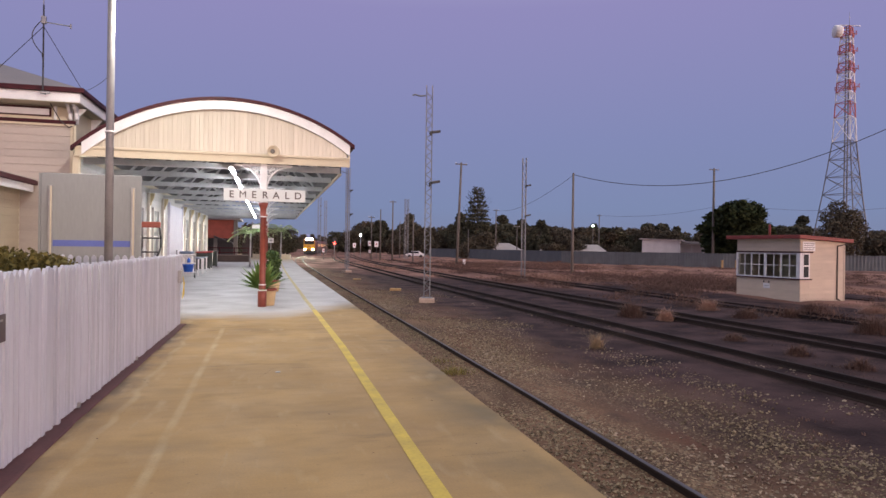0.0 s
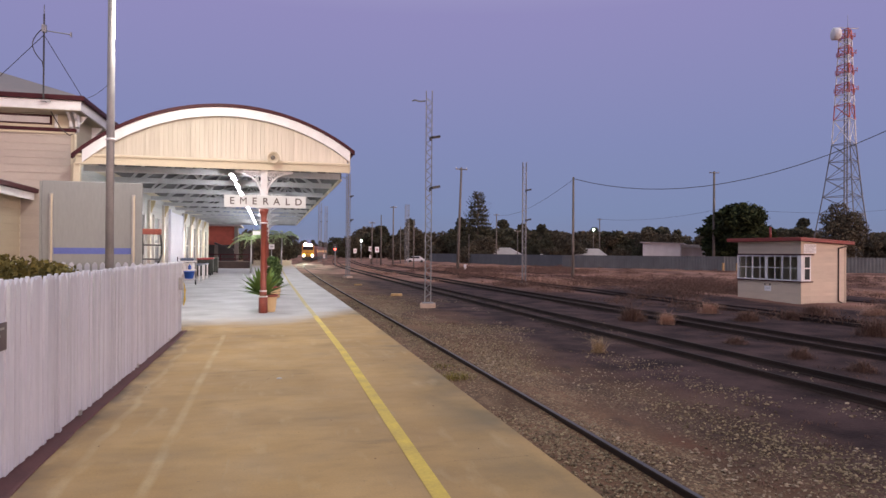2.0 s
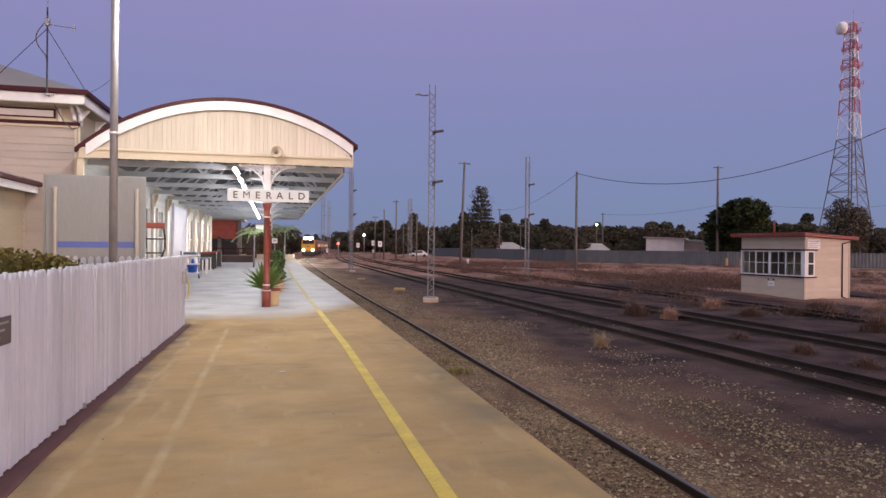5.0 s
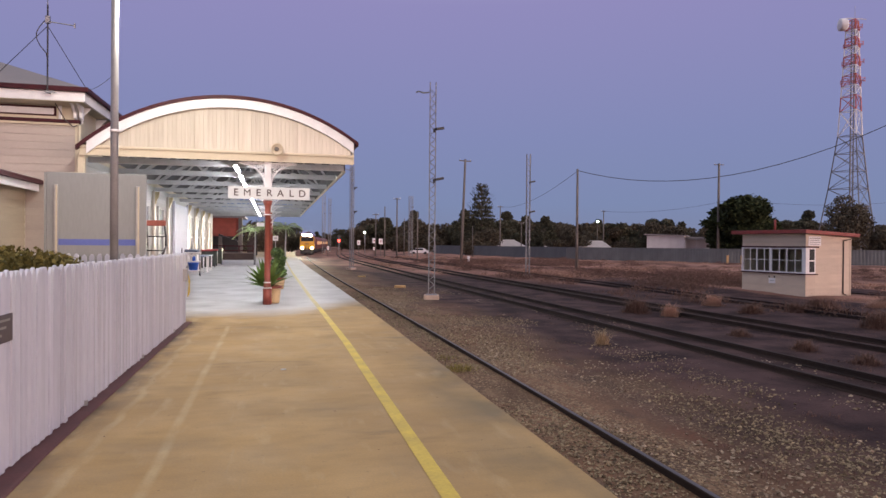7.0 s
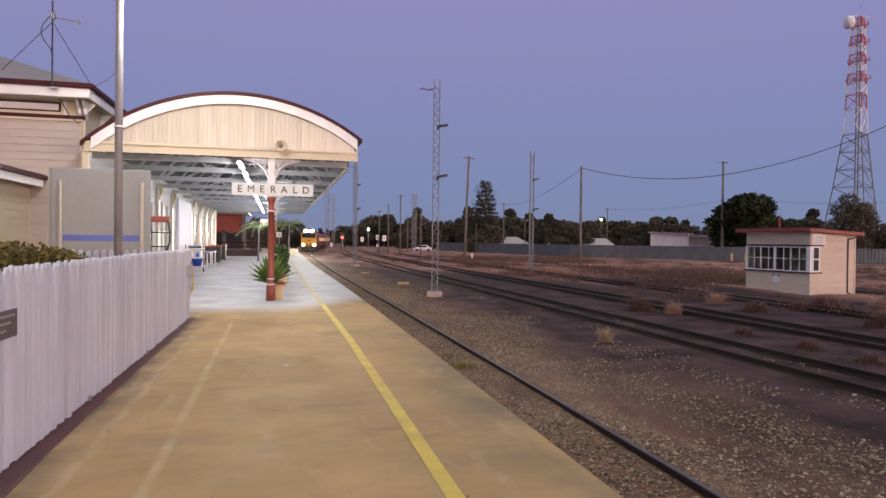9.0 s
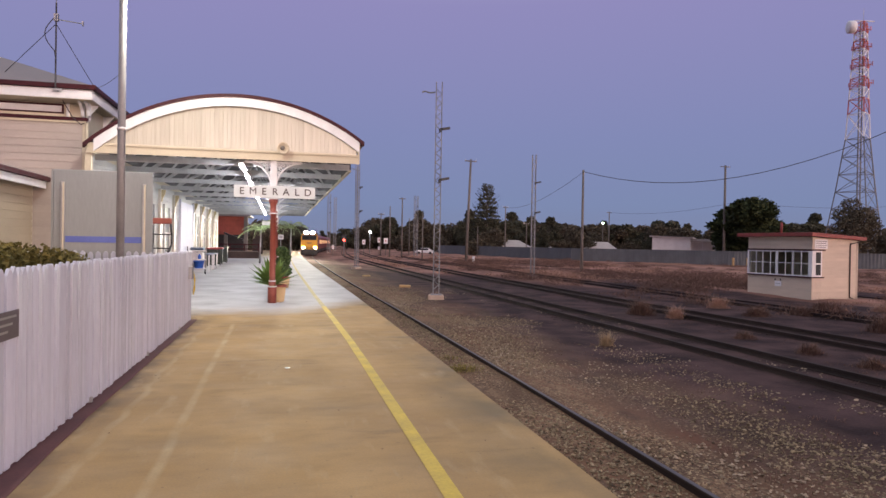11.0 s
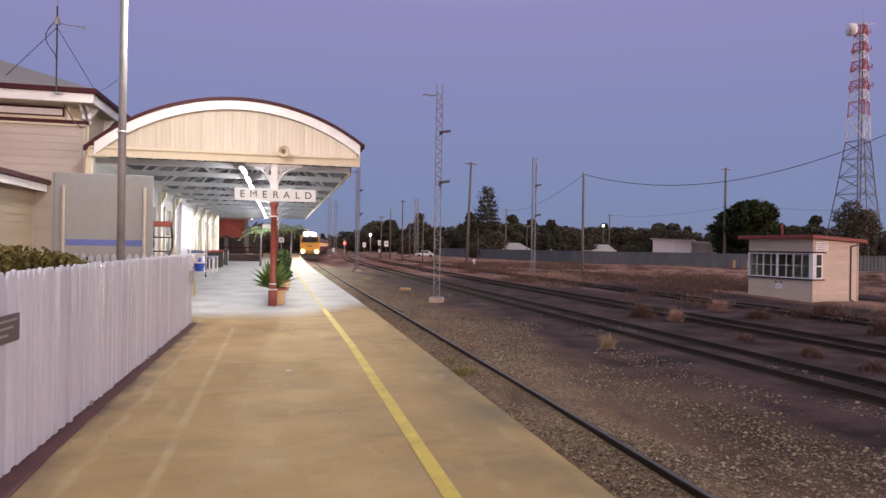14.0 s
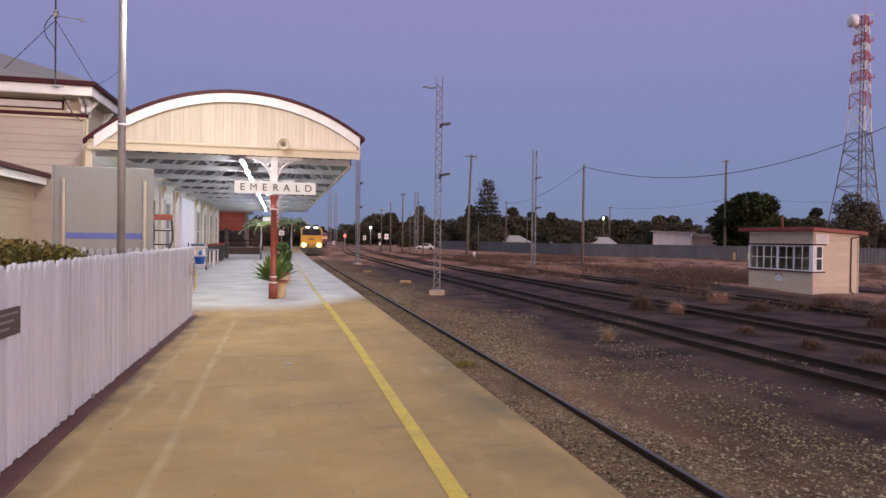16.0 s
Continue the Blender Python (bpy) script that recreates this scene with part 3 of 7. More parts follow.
def build_tracks():
    build_track("platform_track", "curving main line beside the platform with polished rails", 3.33, -30, 330, 1.0, 110, True)
    build_track("yard_track", "rusty siding half buried in cinders", 9.9, -30, 260, 0.9, 80, False)
    build_track("yard_track", "rusty siding half buried in cinders", 14.1, -30, 240, 0.9, 60, False)
    build_track("yard_track", "rusty siding in dry grass before the cabin", 19.4, -30, 120, 0.6, 40, False)
    build_track("yard_track", "rusty siding in dry grass behind the cabin", 29.0, -30, 120, 0.4, 30, False)


build_ground()
build_platform()
build_tracks()


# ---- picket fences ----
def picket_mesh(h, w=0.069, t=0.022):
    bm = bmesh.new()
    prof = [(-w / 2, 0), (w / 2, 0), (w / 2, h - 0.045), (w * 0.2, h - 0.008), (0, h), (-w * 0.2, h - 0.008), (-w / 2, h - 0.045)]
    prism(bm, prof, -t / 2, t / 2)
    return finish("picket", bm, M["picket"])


def build_fences():
    long_fence = thing("picket_fence", "white painted timber picket fence along the platform", "fence", "picket fences")
    me = picket_mesh(1.279)
    y = 2.2
    while y < 12.95:
        piece("picket", me, long_fence, pose(-1.72 + random.uniform(-0.006, 0.006), y, 0.022 + random.uniform(-0.007, 0.012), 0, random.uniform(-0.6, 0.6), 90 + random.uniform(-6, 6)))
        y += 0.092 + random.uniform(-0.004, 0.004)
    for z in (0.35, 0.95):
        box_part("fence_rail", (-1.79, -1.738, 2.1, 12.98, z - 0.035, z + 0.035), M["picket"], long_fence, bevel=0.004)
    for y in (3.0, 5.4, 7.8, 10.2, 12.6):
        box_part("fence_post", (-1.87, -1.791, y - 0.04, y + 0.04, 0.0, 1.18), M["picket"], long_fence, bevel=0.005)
    for y in (4.1, 6.5, 9.0, 11.5):
        box_part("bracket", (-1.735, -1.69, y - 0.02, y + 0.02, 0.02, 0.065), M["steel"], long_fence)
    back = thing("picket_fence", "white picket fence across the garden before the station", "fence", "picket fences")
    me2 = picket_mesh(1.22, 0.082)
    x = -1.80
    while x > -6.4:
        piece("picket", me2, back, pose(x, 13.08 + random.uniform(-0.003, 0.003), 0.05 + random.uniform(-0.012, 0.012), random.uniform(-0.5, 0.5), 0, random.uniform(-2, 2)))
        x -= 0.128
    for z in (0.35, 0.95):
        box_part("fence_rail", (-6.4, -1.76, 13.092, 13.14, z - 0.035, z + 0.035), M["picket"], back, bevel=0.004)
    for x in (-1.95, -4.1, -6.3):
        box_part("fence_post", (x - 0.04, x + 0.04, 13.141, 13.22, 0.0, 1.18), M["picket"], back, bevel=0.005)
    plaque = thing("plaque", "dark rectangular plaque screwed to the picket fence", "plaque")
    box_part("plate", (-1.708, -1.70, 4.18, 4.83, 0.85, 1.03), M["plaque"], plaque, bevel=0.002)
    for i, (a, b) in enumerate(((0.06, 0.58), (0.10, 0.52), (0.16, 0.45))):
        box_part("text_bar", (-1.7005, -1.698, 4.2 + a, 4.2 + b, 0.985 - i * 0.045, 1.0 - i * 0.045), M["steel"], plaque, "pale line of small text")
    tap = thing("fence_box", "small grey box with a yellow strap on the fence end", "box")
    box_part("housing", (-1.705, -1.64, 12.5, 12.68, 0.8, 1.02), M["steel"], tap, bevel=0.008)
    bm = bmesh.new()
    tube_line(bm, [(-1.66, 12.78, 0.92), (-1.63, 12.79, 0.78), (-1.65, 12.8, 0.62), (-1.66, 12.79, 0.5), (-1.63, 12.78, 0.6), (-1.64, 12.76, 0.8)], 0.009)
    part("strap", bm, M["yellowtag"], tap, "looped yellow strap")


# ---- the canopy: a curved iron roof on posts beside the station building ----
CY0, CY1 = 16.53, 49.5
ARC = [(-4.46, 3.68), (-1.25, 4.955), (1.76, 4.02)]


def circle3(p, q, r):
    ax, ay, bx, by, cx, cy = *p, *q, *r
    d = 2 * (ax * (by - cy) + bx * (cy - ay) + cx * (ay - by))
    ux = ((ax * ax + ay * ay) * (by - cy) + (bx * bx + by * by) * (cy - ay) + (cx * cx + cy * cy) * (ay - by)) / d
    uy = ((ax * ax + ay * ay) * (cx - bx) + (bx * bx + by * by) * (ax - cx) + (cx * cx + cy * cy) * (bx - ax)) / d
    return ux, uy, math.hypot(ax - ux, ay - uy)


UX, UZ, UR = circle3(*ARC)


def arc(x, off=0.0):
    return UZ + math.sqrt(max((UR + off) ** 2 - (x - UX) ** 2, 0.01))


def arc_band(o0, o1, x0, x1, n=28):
    xs = steps(x0, x1, (x1 - x0) / n)
    return [(x, arc(x, o1)) for x in xs] + [(x, arc(x, o0)) for x in reversed(xs)]


def build_canopy():
    can = thing("platform_canopy", "long curved iron platform canopy with a cream boarded gable end", "canopy")
    ys = steps(CY0 - 0.12, CY1, 1.5)
    bm = bmesh.new()
    swept(bm, arc_band(0.0, 0.03, -4.45, 1.78), ys)
    part("roof_sheet", bm, M["iron"], can, "curved dark corrugated roof iron")
    bm = bmesh.new()
    prism(bm, arc_band(-0.045, 0.030, -4.52, 1.84), CY0 - 0.2, CY0 - 0.06)
    part("roof_trim", bm, M["maroon"], can, "maroon roof edging")
    bm = bmesh.new()
    prism(bm, arc_band(-0.255, -0.046, -4.30, 1.72), CY0 - 0.17, CY0 - 0.10)
    part("barge_board", bm, M["white"], can, "white curved barge board")
    # upright tongue-and-groove boards, each a little out of true
    rng = random.Random(31)
    x, pitch = -4.28, 0.099
    while x < 1.66:
        bm = bmesh.new()
        lean, proud = rng.uniform(-0.0018, 0.0018), rng.uniform(0.0, 0.0015)
        cols = []
        for u, d in ((0.0, 0.0), (0.045, 0.005 + proud + lean), (0.955, 0.005 + proud - lean), (1.0, 0.0)):
            xx = min(x + u * pitch, 1.66)
            top = max(arc(xx, -0.2), 3.67)
            cols.append((bm.verts.new((xx, CY0 - 0.075 - d, 3.63)), bm.verts.new((xx, CY0 - 0.075 - d, top))))
        for p, q in zip(cols[:-1], cols[1:]):
            bm.faces.new((p[0], q[0], q[1], p[1]))
        part("gable_board", bm, M["gable"], can)
        x += pitch
    box_part("gable_backing", (-4.28, 1.66, CY0 - 0.06, CY0 - 0.02, 3.5, 3.70), M["cream"], can)
    bm = bmesh.new()
    quad_box(bm, -4.45, 1.69, CY0 - 0.12, CY0 + 0.05, 3.47, 3.69)
    soften(bm, 0.008)
    quad_box(bm, -4.45, 1.70, CY0 - 0.15, CY0 - 0.12, 3.63, 3.675)
    quad_box(bm, -4.45, 1.71, CY0 - 0.155, CY0 - 0.12, 3.45, 3.50)
    part("gable_beam", bm, M["cream"], can, "moulded cream cross beam")
    box_part("corner_board", (1.69, 1.735, CY0 - 0.14, CY0 + 0.06, 3.46, 4.02), M["cream"], can, bevel=0.004)
    box_part("end_post", (-4.50, -4.36, CY0 - 0.10, CY0 + 0.04, 0.0, 3.47), M["cream"], can, bevel=0.006)
    # track-side fascia and gutter
    bm = bmesh.new()
    swept(bm, [(1.66, 3.46), (1.70, 3.46), (1.70, 4.0), (1.66, 4.0)], ys[1:])
    part("side_fascia", bm, M["iron"], can, "dark side fascia")
    bm = bmesh.new()
    swept(bm, [(1.72, 3.90), (1.86, 3.92), (1.87, 4.03), (1.84, 4.03), (1.83, 3.95), (1.74, 3.94), (1.74, 4.03), (1.72, 4.03)], ys)
    part("gutter", bm, M["maroon"], can, "maroon gutter")
    bm = bmesh.new()
    swept(bm, [(1.63, 3.415), (1.71, 3.415), (1.71, 3.455), (1.63, 3.455)], ys[1:])
    part("eaves_beam", bm, M["cream"], can, "thin cream eaves board")
    for k, y in enumerate([CY0 + 0.75] + steps(CY0 + 3.3, CY1 - 0.4, 3.15)):
        b = bend(y)
        bm = bmesh.new()
        quad_box(bm, -4.45 + b, 1.60 + b, y - 0.06, y + 0.06, 3.38, 3.52)
        for xa, xb in ((-3.9, -3.0), (-2.1, -3.0), (-2.1, -1.2), (-0.3, -1.2), (-0.3, 0.6), (1.3, 0.6)):
            za, zb = (3.5, arc(xb) - 0.08)
            bar(bm, (xa + b, y, za), (xb + b, y, zb), 0.07, 0.06)
        xs = steps(-4.3, 1.6, 0.6)
        for xa, xb in zip(xs[:-1], xs[1:]):
            bar(bm, (xa + b, y, arc(xa) - 0.07), (xb + b, y, arc(xb) - 0.07), 0.08, 0.10)
        part("truss", bm, M["trusspaint"], can)
    for x in (-3.0, -1.2, 0.6):
        bm = bmesh.new()
        z = arc(x) - 0.03
        swept(bm, [(x - 0.04, z - 0.05), (x + 0.04, z - 0.05), (x + 0.04, z + 0.02), (x - 0.04, z + 0.02)], ys[1:])
        part("purlin", bm, M["trusspaint"], can)
    bm = bmesh.new()
    m = pose(-0.14, CY0 - 0.20, 3.75, 96, 0, 12)
    lathe(bm, [(0.03, -0.12), (0.05, -0.02), (0.06, 0.02), (0.10, 0.07), (0.145, 0.11), (0.15, 0.12), (0.12, 0.115), (0.05, 0.06), (0.02, 0.05)], 20, m)
    horn = thing("horn_loudspeaker", "small cream horn loudspeaker on the canopy gable", "loudspeaker")
    part("horn", bm, M["cream"], horn)
    bm = bmesh.new()
    lathe(bm, [(0.055, 0.07), (0.05, 0.10), (0.02, 0.118)], 14, m)
    part("driver", bm, M["timber"], horn, "dark centre plug")
    box_part("bracket", (-0.20, -0.02, CY0 - 0.17, CY0 - 0.122, 3.665, 3.70), M["steel"], horn)


def scroll(bm, cx, cz, r, turns, start, flip, y):
    pts = []
    for i in range(15):
        f = i / 14
        a = start + flip * f * turns * 2 * math.pi
        rr = r * (1 - 0.72 * f)
        pts.append((cx + rr * math.cos(a), y, cz + rr * math.sin(a)))
    tube_line(bm, pts, 0.0125, 5)


def lace_bracket(side, parent, y=0.0):
    """Cast-iron lace between post and beam: two straight edges, a curved brace and scrolls."""
    bm = bmesh.new()
    s = side
    pts = []
    for i in range(13):
        a = i / 12 * math.pi / 2
        pts.append((s * (0.07 + 0.58 * (1 - math.cos(a))), y, 2.86 + 0.55 * math.sin(a)))
    tube_line(bm, pts, 0.024, 6)
    bar(bm, (s * 0.06, y, 3.425), (s * 0.68, y, 3.425), 0.03, 0.04)
    # scrolls in staggered rows fill the corner over the curved brace
    for i in range(5):
        cz = 3.36 - i * 0.102
        for j in range(6):
            cx = 0.125 + (0.052 if i % 2 else 0.0) + j * 0.104
            brace = 0.07 + 0.58 * (1 - math.sqrt(max(0.0, 1 - min(1.0, (cz - 2.86) / 0.55) ** 2)))
            if cx < brace - 0.015:
                scroll(bm, s * cx, cz, 0.050, 1.15, (i + j) * 1.3, s * (1 if (i + j) % 2 else -1), y)
    return part("lace_bracket", bm, M["white"], parent, "white cast-iron lace bracket")


def canopy_post(at, sign):
    post = thing("canopy_post", "red oxide cast-iron post with white lace brackets", "post", "canopy posts", at=at)
    bm = bmesh.new()
    lathe(bm, [(0.105, 0.0), (0.105, 0.38), (0.10, 0.385), (0.098, 0.41), (0.085, 0.415), (0.082, 0.52), (0.075, 0.54), (0.066, 2.15), (0.085, 2.16), (0.085, 2.19), (0.066, 2.20), (0.075, 2.38), (0.10, 2.44), (0.115, 2.52)], 18)
    part("shaft", bm, M["oxide"], post)
    for z, r in ((0.385, 0.108), (0.52, 0.088), (2.165, 0.09)):
        bm = bmesh.new()
        lathe(bm, [(r, z), (r + 0.004, z + 0.012), (r, z + 0.028)], 18)
        part("band", bm, M["white"], post, "white painted band")
    cap = box_part("capital", (-0.08, 0.08, -0.08, 0.08, 2.52, 3.45), M["white"], post, "white square upper post", bevel=0.008)
    lace_bracket(1, cap)
    lace_bracket(-1, cap)
    return post


def build_posts():
    first = canopy_post(pose(-0.33, CY0, 0), True)
    for y in (22.9, 29.3, 35.7, 42.1, 48.5):
        copy_thing(first, pose(-0.33 + bend(y), y, 0))
    sign = thing("station_sign", "white station name board with dark lettering on the post", "sign")
    box_part("board", (-1.24, 0.66, CY0 - 0.16, CY0 - 0.13, 2.545, 2.835), M["signwhite"], sign, bevel=0.005)
    for z in (2.60, 2.78):
        box_part("batten", (-0.36, -0.28, CY0 - 0.129, CY0 - 0.083, z - 0.02, z + 0.02), M["steel"], sign)
    for i, ch in enumerate("EMERALD"):
        lettering("letter", ch, 0.235, M["ink"], sign, pose(-1.06 + i * 0.257, CY0 - 0.164, 2.69, 90, 0, 0))


def build_tubes():
    y = CY0 + 0.6
    first = None
    while y < 47.5:
        f = float(np.interp(y, [16.5, 48], [-1.07, -1.44]))
        if first is None:
            first = thing("batten_light", "lit white fluorescent batten under the canopy", "light", "canopy lights", at=pose(f, y, 3.33))
            bm = bmesh.new()
            prism(bm, [(-0.062, -0.008), (-0.04, 0.03), (0.04, 0.03), (0.062, -0.008), (0.055, -0.011), (0.033, 0.015), (-0.033, 0.015), (-0.055, -0.011)], -0.76, 0.76)
            part("reflector", bm, M["steel"], first, "grey metal reflector trough")
            bm = bmesh.new()
            rod(bm, (0, -0.72, -0.03), (0, 0.72, -0.03), 0.016, 0.016, 10)
            part("tube", bm, M["tube"], first, "glowing tube")
        else:
            copy_thing(first, pose(f, y, 3.33, 0, 0, 0.7))
        y += 2.35


# ---- station building ----
def weatherboards(parent, x0, x1, z0, z1, y, along="x", pitch=0.16, face=-1, paint="board"):
    """Lapped boards on a wall, each one a piece."""
    bm = bmesh.new()
    ln = x1 - x0
    if along == "x":
        prism(bm, [(face * 0.004, 0), (face * 0.026, 0), (face * 0.010, pitch + 0.012), (face * 0.004, pitch + 0.012)], 0, ln, "x")
    else:
        prism(bm, [(-face * 0.004, 0), (face * 0.022, 0), (face * 0.006, pitch + 0.012), (-face * 0.004, pitch + 0.012)], 0, ln, "y")
    me = finish("weatherboard", bm, M[paint])
    z = z0
    while z < z1 - 0.02:
        piece("weatherboard", me, parent, pose(x0, y, z) if along == "x" else pose(y, x0, z))
        z += pitch


def build_station():
    st = thing("station_building", "cream weatherboard station building with maroon and white trim", "building")
    WX, WY = -4.63, 17.0
    box_part("end_wall", (-16, WX - 0.03, WY, WY + 0.2, 0, 5.0), M["cream"], st)
    box_part("platform_wall", (WX - 0.25, WX - 0.03, WY + 0.201, 48, 0, 5.0), M["cream"], st)
    box_part("far_wall", (-16, WX - 0.03, 48.0, 48.2, 0, 5.0), M["cream"], st)
    weatherboards(st, -9.5, WX - 0.06, 0.9, 4.20, WY, "x", 0.17)
    box_part("corner_board", (WX - 0.07, WX + 0.02, WY - 0.035, WY + 0.06, 0, 4.22), M["cream"], st, bevel=0.004)
    box_part("belt_moulding", (-16, WX + 0.05, WY - 0.10, WY - 0.002, 4.24, 4.32), M["maroon"], st, "maroon moulding", bevel=0.01)
    box_part("belt_ledge", (-16, WX + 0.02, WY - 0.07, WY - 0.002, 4.19, 4.24), M["cream"], st)
    # framed frieze panel
    for dims in ((-16, -5.10, WY - 0.03, WY - 0.002, 4.58, 4.62), (-16, -5.10, WY - 0.03, WY - 0.002, 4.40, 4.43), (-5.14, -5.10, WY - 0.03, WY - 0.002, 4.431, 4.579)):
        box_part("frieze_strip", dims, M["maroon"], st, "maroon frieze outline")
    box_part("frieze_panel", (-16, -5.15, WY - 0.015, WY - 0.002, 4.432, 4.578), M["white"], st, "white frieze panel")
    box_part("frieze_pilaster", (-5.04, -4.98, WY - 0.05, WY - 0.002, 4.33, 4.645), M["white"], st, bevel=0.006)
    # eaves: front and platform side
    ex, ey = -4.36, 16.45
    box_part("eaves_fascia", (-16, ex, ey, ey + 0.04, 4.66, 4.92), M["white"], st, "white eaves fascia", bevel=0.004)
    box_part("eaves_fascia", (ex - 0.04, ex, ey + 0.041, 49, 4.66, 4.92), M["white"], st, "white eaves fascia")
    box_part("eaves_gutter", (-16, ex + 0.09, ey - 0.09, ey - 0.001, 4.87, 4.98), M["maroon"], st, "maroon gutter", bevel=0.012)
    box_part("eaves_gutter", (ex + 0.001, ex + 0.09, ey, 49, 4.87, 4.98), M["maroon"], st, "maroon gutter", bevel=0.012)
    box_part("soffit", (-16, ex - 0.041, ey + 0.041, 49, 4.65, 4.68), M["cream"], st)
    for x in (-4.55, -4.68):
        bm = bmesh.new()
        prism(bm, [(WY - 0.002, 4.33), (WY - 0.10, 4.36), (WY - 0.14, 4.48), (WY - 0.27, 4.56), (WY - 0.30, 4.60), (WY - 0.42, 4.645), (WY - 0.002, 4.645)], x - 0.03, x + 0.03, "x")
        part("eaves_bracket", bm, M["white"], st, "shaped white eaves bracket")
    for y in (17.15, 18.6):
        bm = bmesh.new()
        prism(bm, [(WX - 0.03, 4.25), (WX + 0.05, 4.28), (WX + 0.07, 4.45), (WX + 0.2, 4.60), (WX + 0.22, 4.645), (WX - 0.03, 4.645)], y - 0.03, y + 0.03)
        part("eaves_bracket", bm, M["white"], st, "shaped white eaves bracket")
    # hipped roof
    bm = bmesh.new()
    a = [bm.verts.new(p) for p in ((-16.5, ey - 0.05, 4.96), (ex + 0.05, ey - 0.05, 4.96), (ex + 0.05, 49.1, 4.96), (-16.5, 49.1, 4.96), (-10.5, 22.6, 7.5), (-10.5, 43, 7.5))]
    for f in ((0, 1, 4), (1, 2, 5, 4), (2, 3, 5), (3, 0, 4, 5), (0, 3, 2, 1)):
        bm.faces.new([a[i] for i in f])
    part("roof", bm, M["roofgrey"], st, "grey hipped iron roof")
    bm = bmesh.new()
    tube_line(bm, [(WX + 0.04, WY - 0.07, 4.2), (WX + 0.04, WY - 0.07, 0.2)], 0.03, 8)
    part("downpipe", bm, M["cream"], st)
    # platform-side wall: boards, window and door openings as framed bays
    weatherboards(st, WY + 0.2, 47.9, 0.3, 3.4, WX - 0.03, "y", 0.17, face=1, paint="wallwhite")
    fx = WX - 0.002
    for k, y in enumerate((18.6, 21.6, 24.6, 27.6, 36.6, 39.6, 42.6, 45.6)):
        bay = thing("bay", "", "")
        bay.name = "window_1" if k == 0 else "window_1.%03d" % k
        tagged(bay, "tall white sash window in the platform wall", "window", "platform windows", "structure")
        for a, b, c, d in ((y - 0.62, y - 0.5, 0.75, 2.75), (y + 0.5, y + 0.62, 0.75, 2.75), (y - 0.62, y + 0.62, 2.751, 2.87), (y - 0.62, y + 0.62, 0.66, 0.749)):
            box_part("window_frame", (fx, fx + 0.07, a, b, c, d), M["wallwhite"], bay)
        box_part("pane", (fx, fx + 0.03, y - 0.499, y + 0.499, 0.752, 1.72), M["dullglass"], bay, "dark glass pane")
        box_part("pane", (fx, fx + 0.035, y - 0.499, y + 0.499, 1.78, 2.749), M["dullglass"], bay, "dark glass pane")
        box_part("meeting_rail", (fx, fx + 0.05, y - 0.499, y + 0.499, 1.721, 1.779), M["wallwhite"], bay)
    for k, y in enumerate((20.1, 23.1, 26.1, 29.2, 35.1, 38.1, 41.1, 44.1)):
        box_part("pilaster", (fx, fx + 0.10, y - 0.09, y + 0.09, 0.0, 3.36), M["pilaster"], st, "cream timber pilaster", bevel=0.01)
        bm = bmesh.new()
        prism(bm, [(fx + 0.101, 2.88), (fx + 0.13, 2.90), (fx + 0.15, 3.02), (fx + 0.22, 3.16), (fx + 0.25, 3.34), (fx + 0.101, 3.34)], y - 0.05, y + 0.05)
        part("wall_bracket", bm, M["bracketcream"], st, "shaped cream wall bracket")
    door = thing("door_1", "closed wide white double door in the platform wall", "door", kind="structure")
    box_part("door_leaf", (fx, fx + 0.07, 30.9, 32.83, 0.02, 3.2), M["doorwhite"], door, bevel=0.005)
    box_part("door_leaf", (fx, fx + 0.07, 32.85, 34.75, 0.02, 3.2), M["doorwhite"], door, bevel=0.005)
    box_part("door_frame", (fx, fx + 0.10, 30.76, 30.89, 0, 3.3), M["doorwhite"], door)
    box_part("door_frame", (fx, fx + 0.10, 34.76, 34.89, 0, 3.3), M["doorwhite"], door)
    box_part("door_handle", (fx + 0.071, fx + 0.11, 32.9, 32.94, 0.95, 1.2), M["dark"], door)
    # lower wing at the side
    wing = thing("side_wing", "low cream weatherboard wing with a white fascia", "building")
    box_part("wing_wall", (-12, -5.73, 6.0, 16.99, 0, 2.87), M["cream"], wing)
    weatherboards(wing, 6.0, 16.9, 0.2, 2.72, -5.73, "y", 0.17, face=1, paint="wingboard")
    box_part("wing_fascia", (-5.46, -5.42, 5.7, 16.9, 2.63, 2.83), M["white"], wing, "white fascia", bevel=0.004)
    box_part("wing_gutter", (-5.419, -5.33, 5.7, 16.9, 2.79, 2.89), M["maroon"], wing, "maroon gutter", bevel=0.01)
    box_part("wing_soffit", (-5.73, -5.461, 5.7, 16.9, 2.74, 2.76), M["cream"], wing)
    bm = bmesh.new()
    prism(bm, [(-5.40, 2.88), (-5.40, 2.92), (-9.5, 3.7), (-13, 3.7), (-13, 2.88)], 5.6, 16.95)
    part("wing_roof", bm, M["roofgrey"], wing, "grey iron roof")
    # aerial on the fascia
    aer = thing("aerial", "thin steel roof aerial with guy wires", "aerial")
    bm = bmesh.new()
    ax, ay = -5.08, 16.33
    tube_line(bm, [(ax, ay, 4.80), (ax + 0.0, ay, 6.75)], 0.018, 6)
    part("mast", bm, M["wire"], aer)
    bm = bmesh.new()
    tube_line(bm, [(ax, ay, 6.2), (ax, ay, 6.95)], 0.011, 6)
    part("whip", bm, M["steel"], aer)
    bm = bmesh.new()
    tube_line(bm, [(ax, ay, 6.38), (ax + 0.55, ay, 6.33)], 0.012, 6)
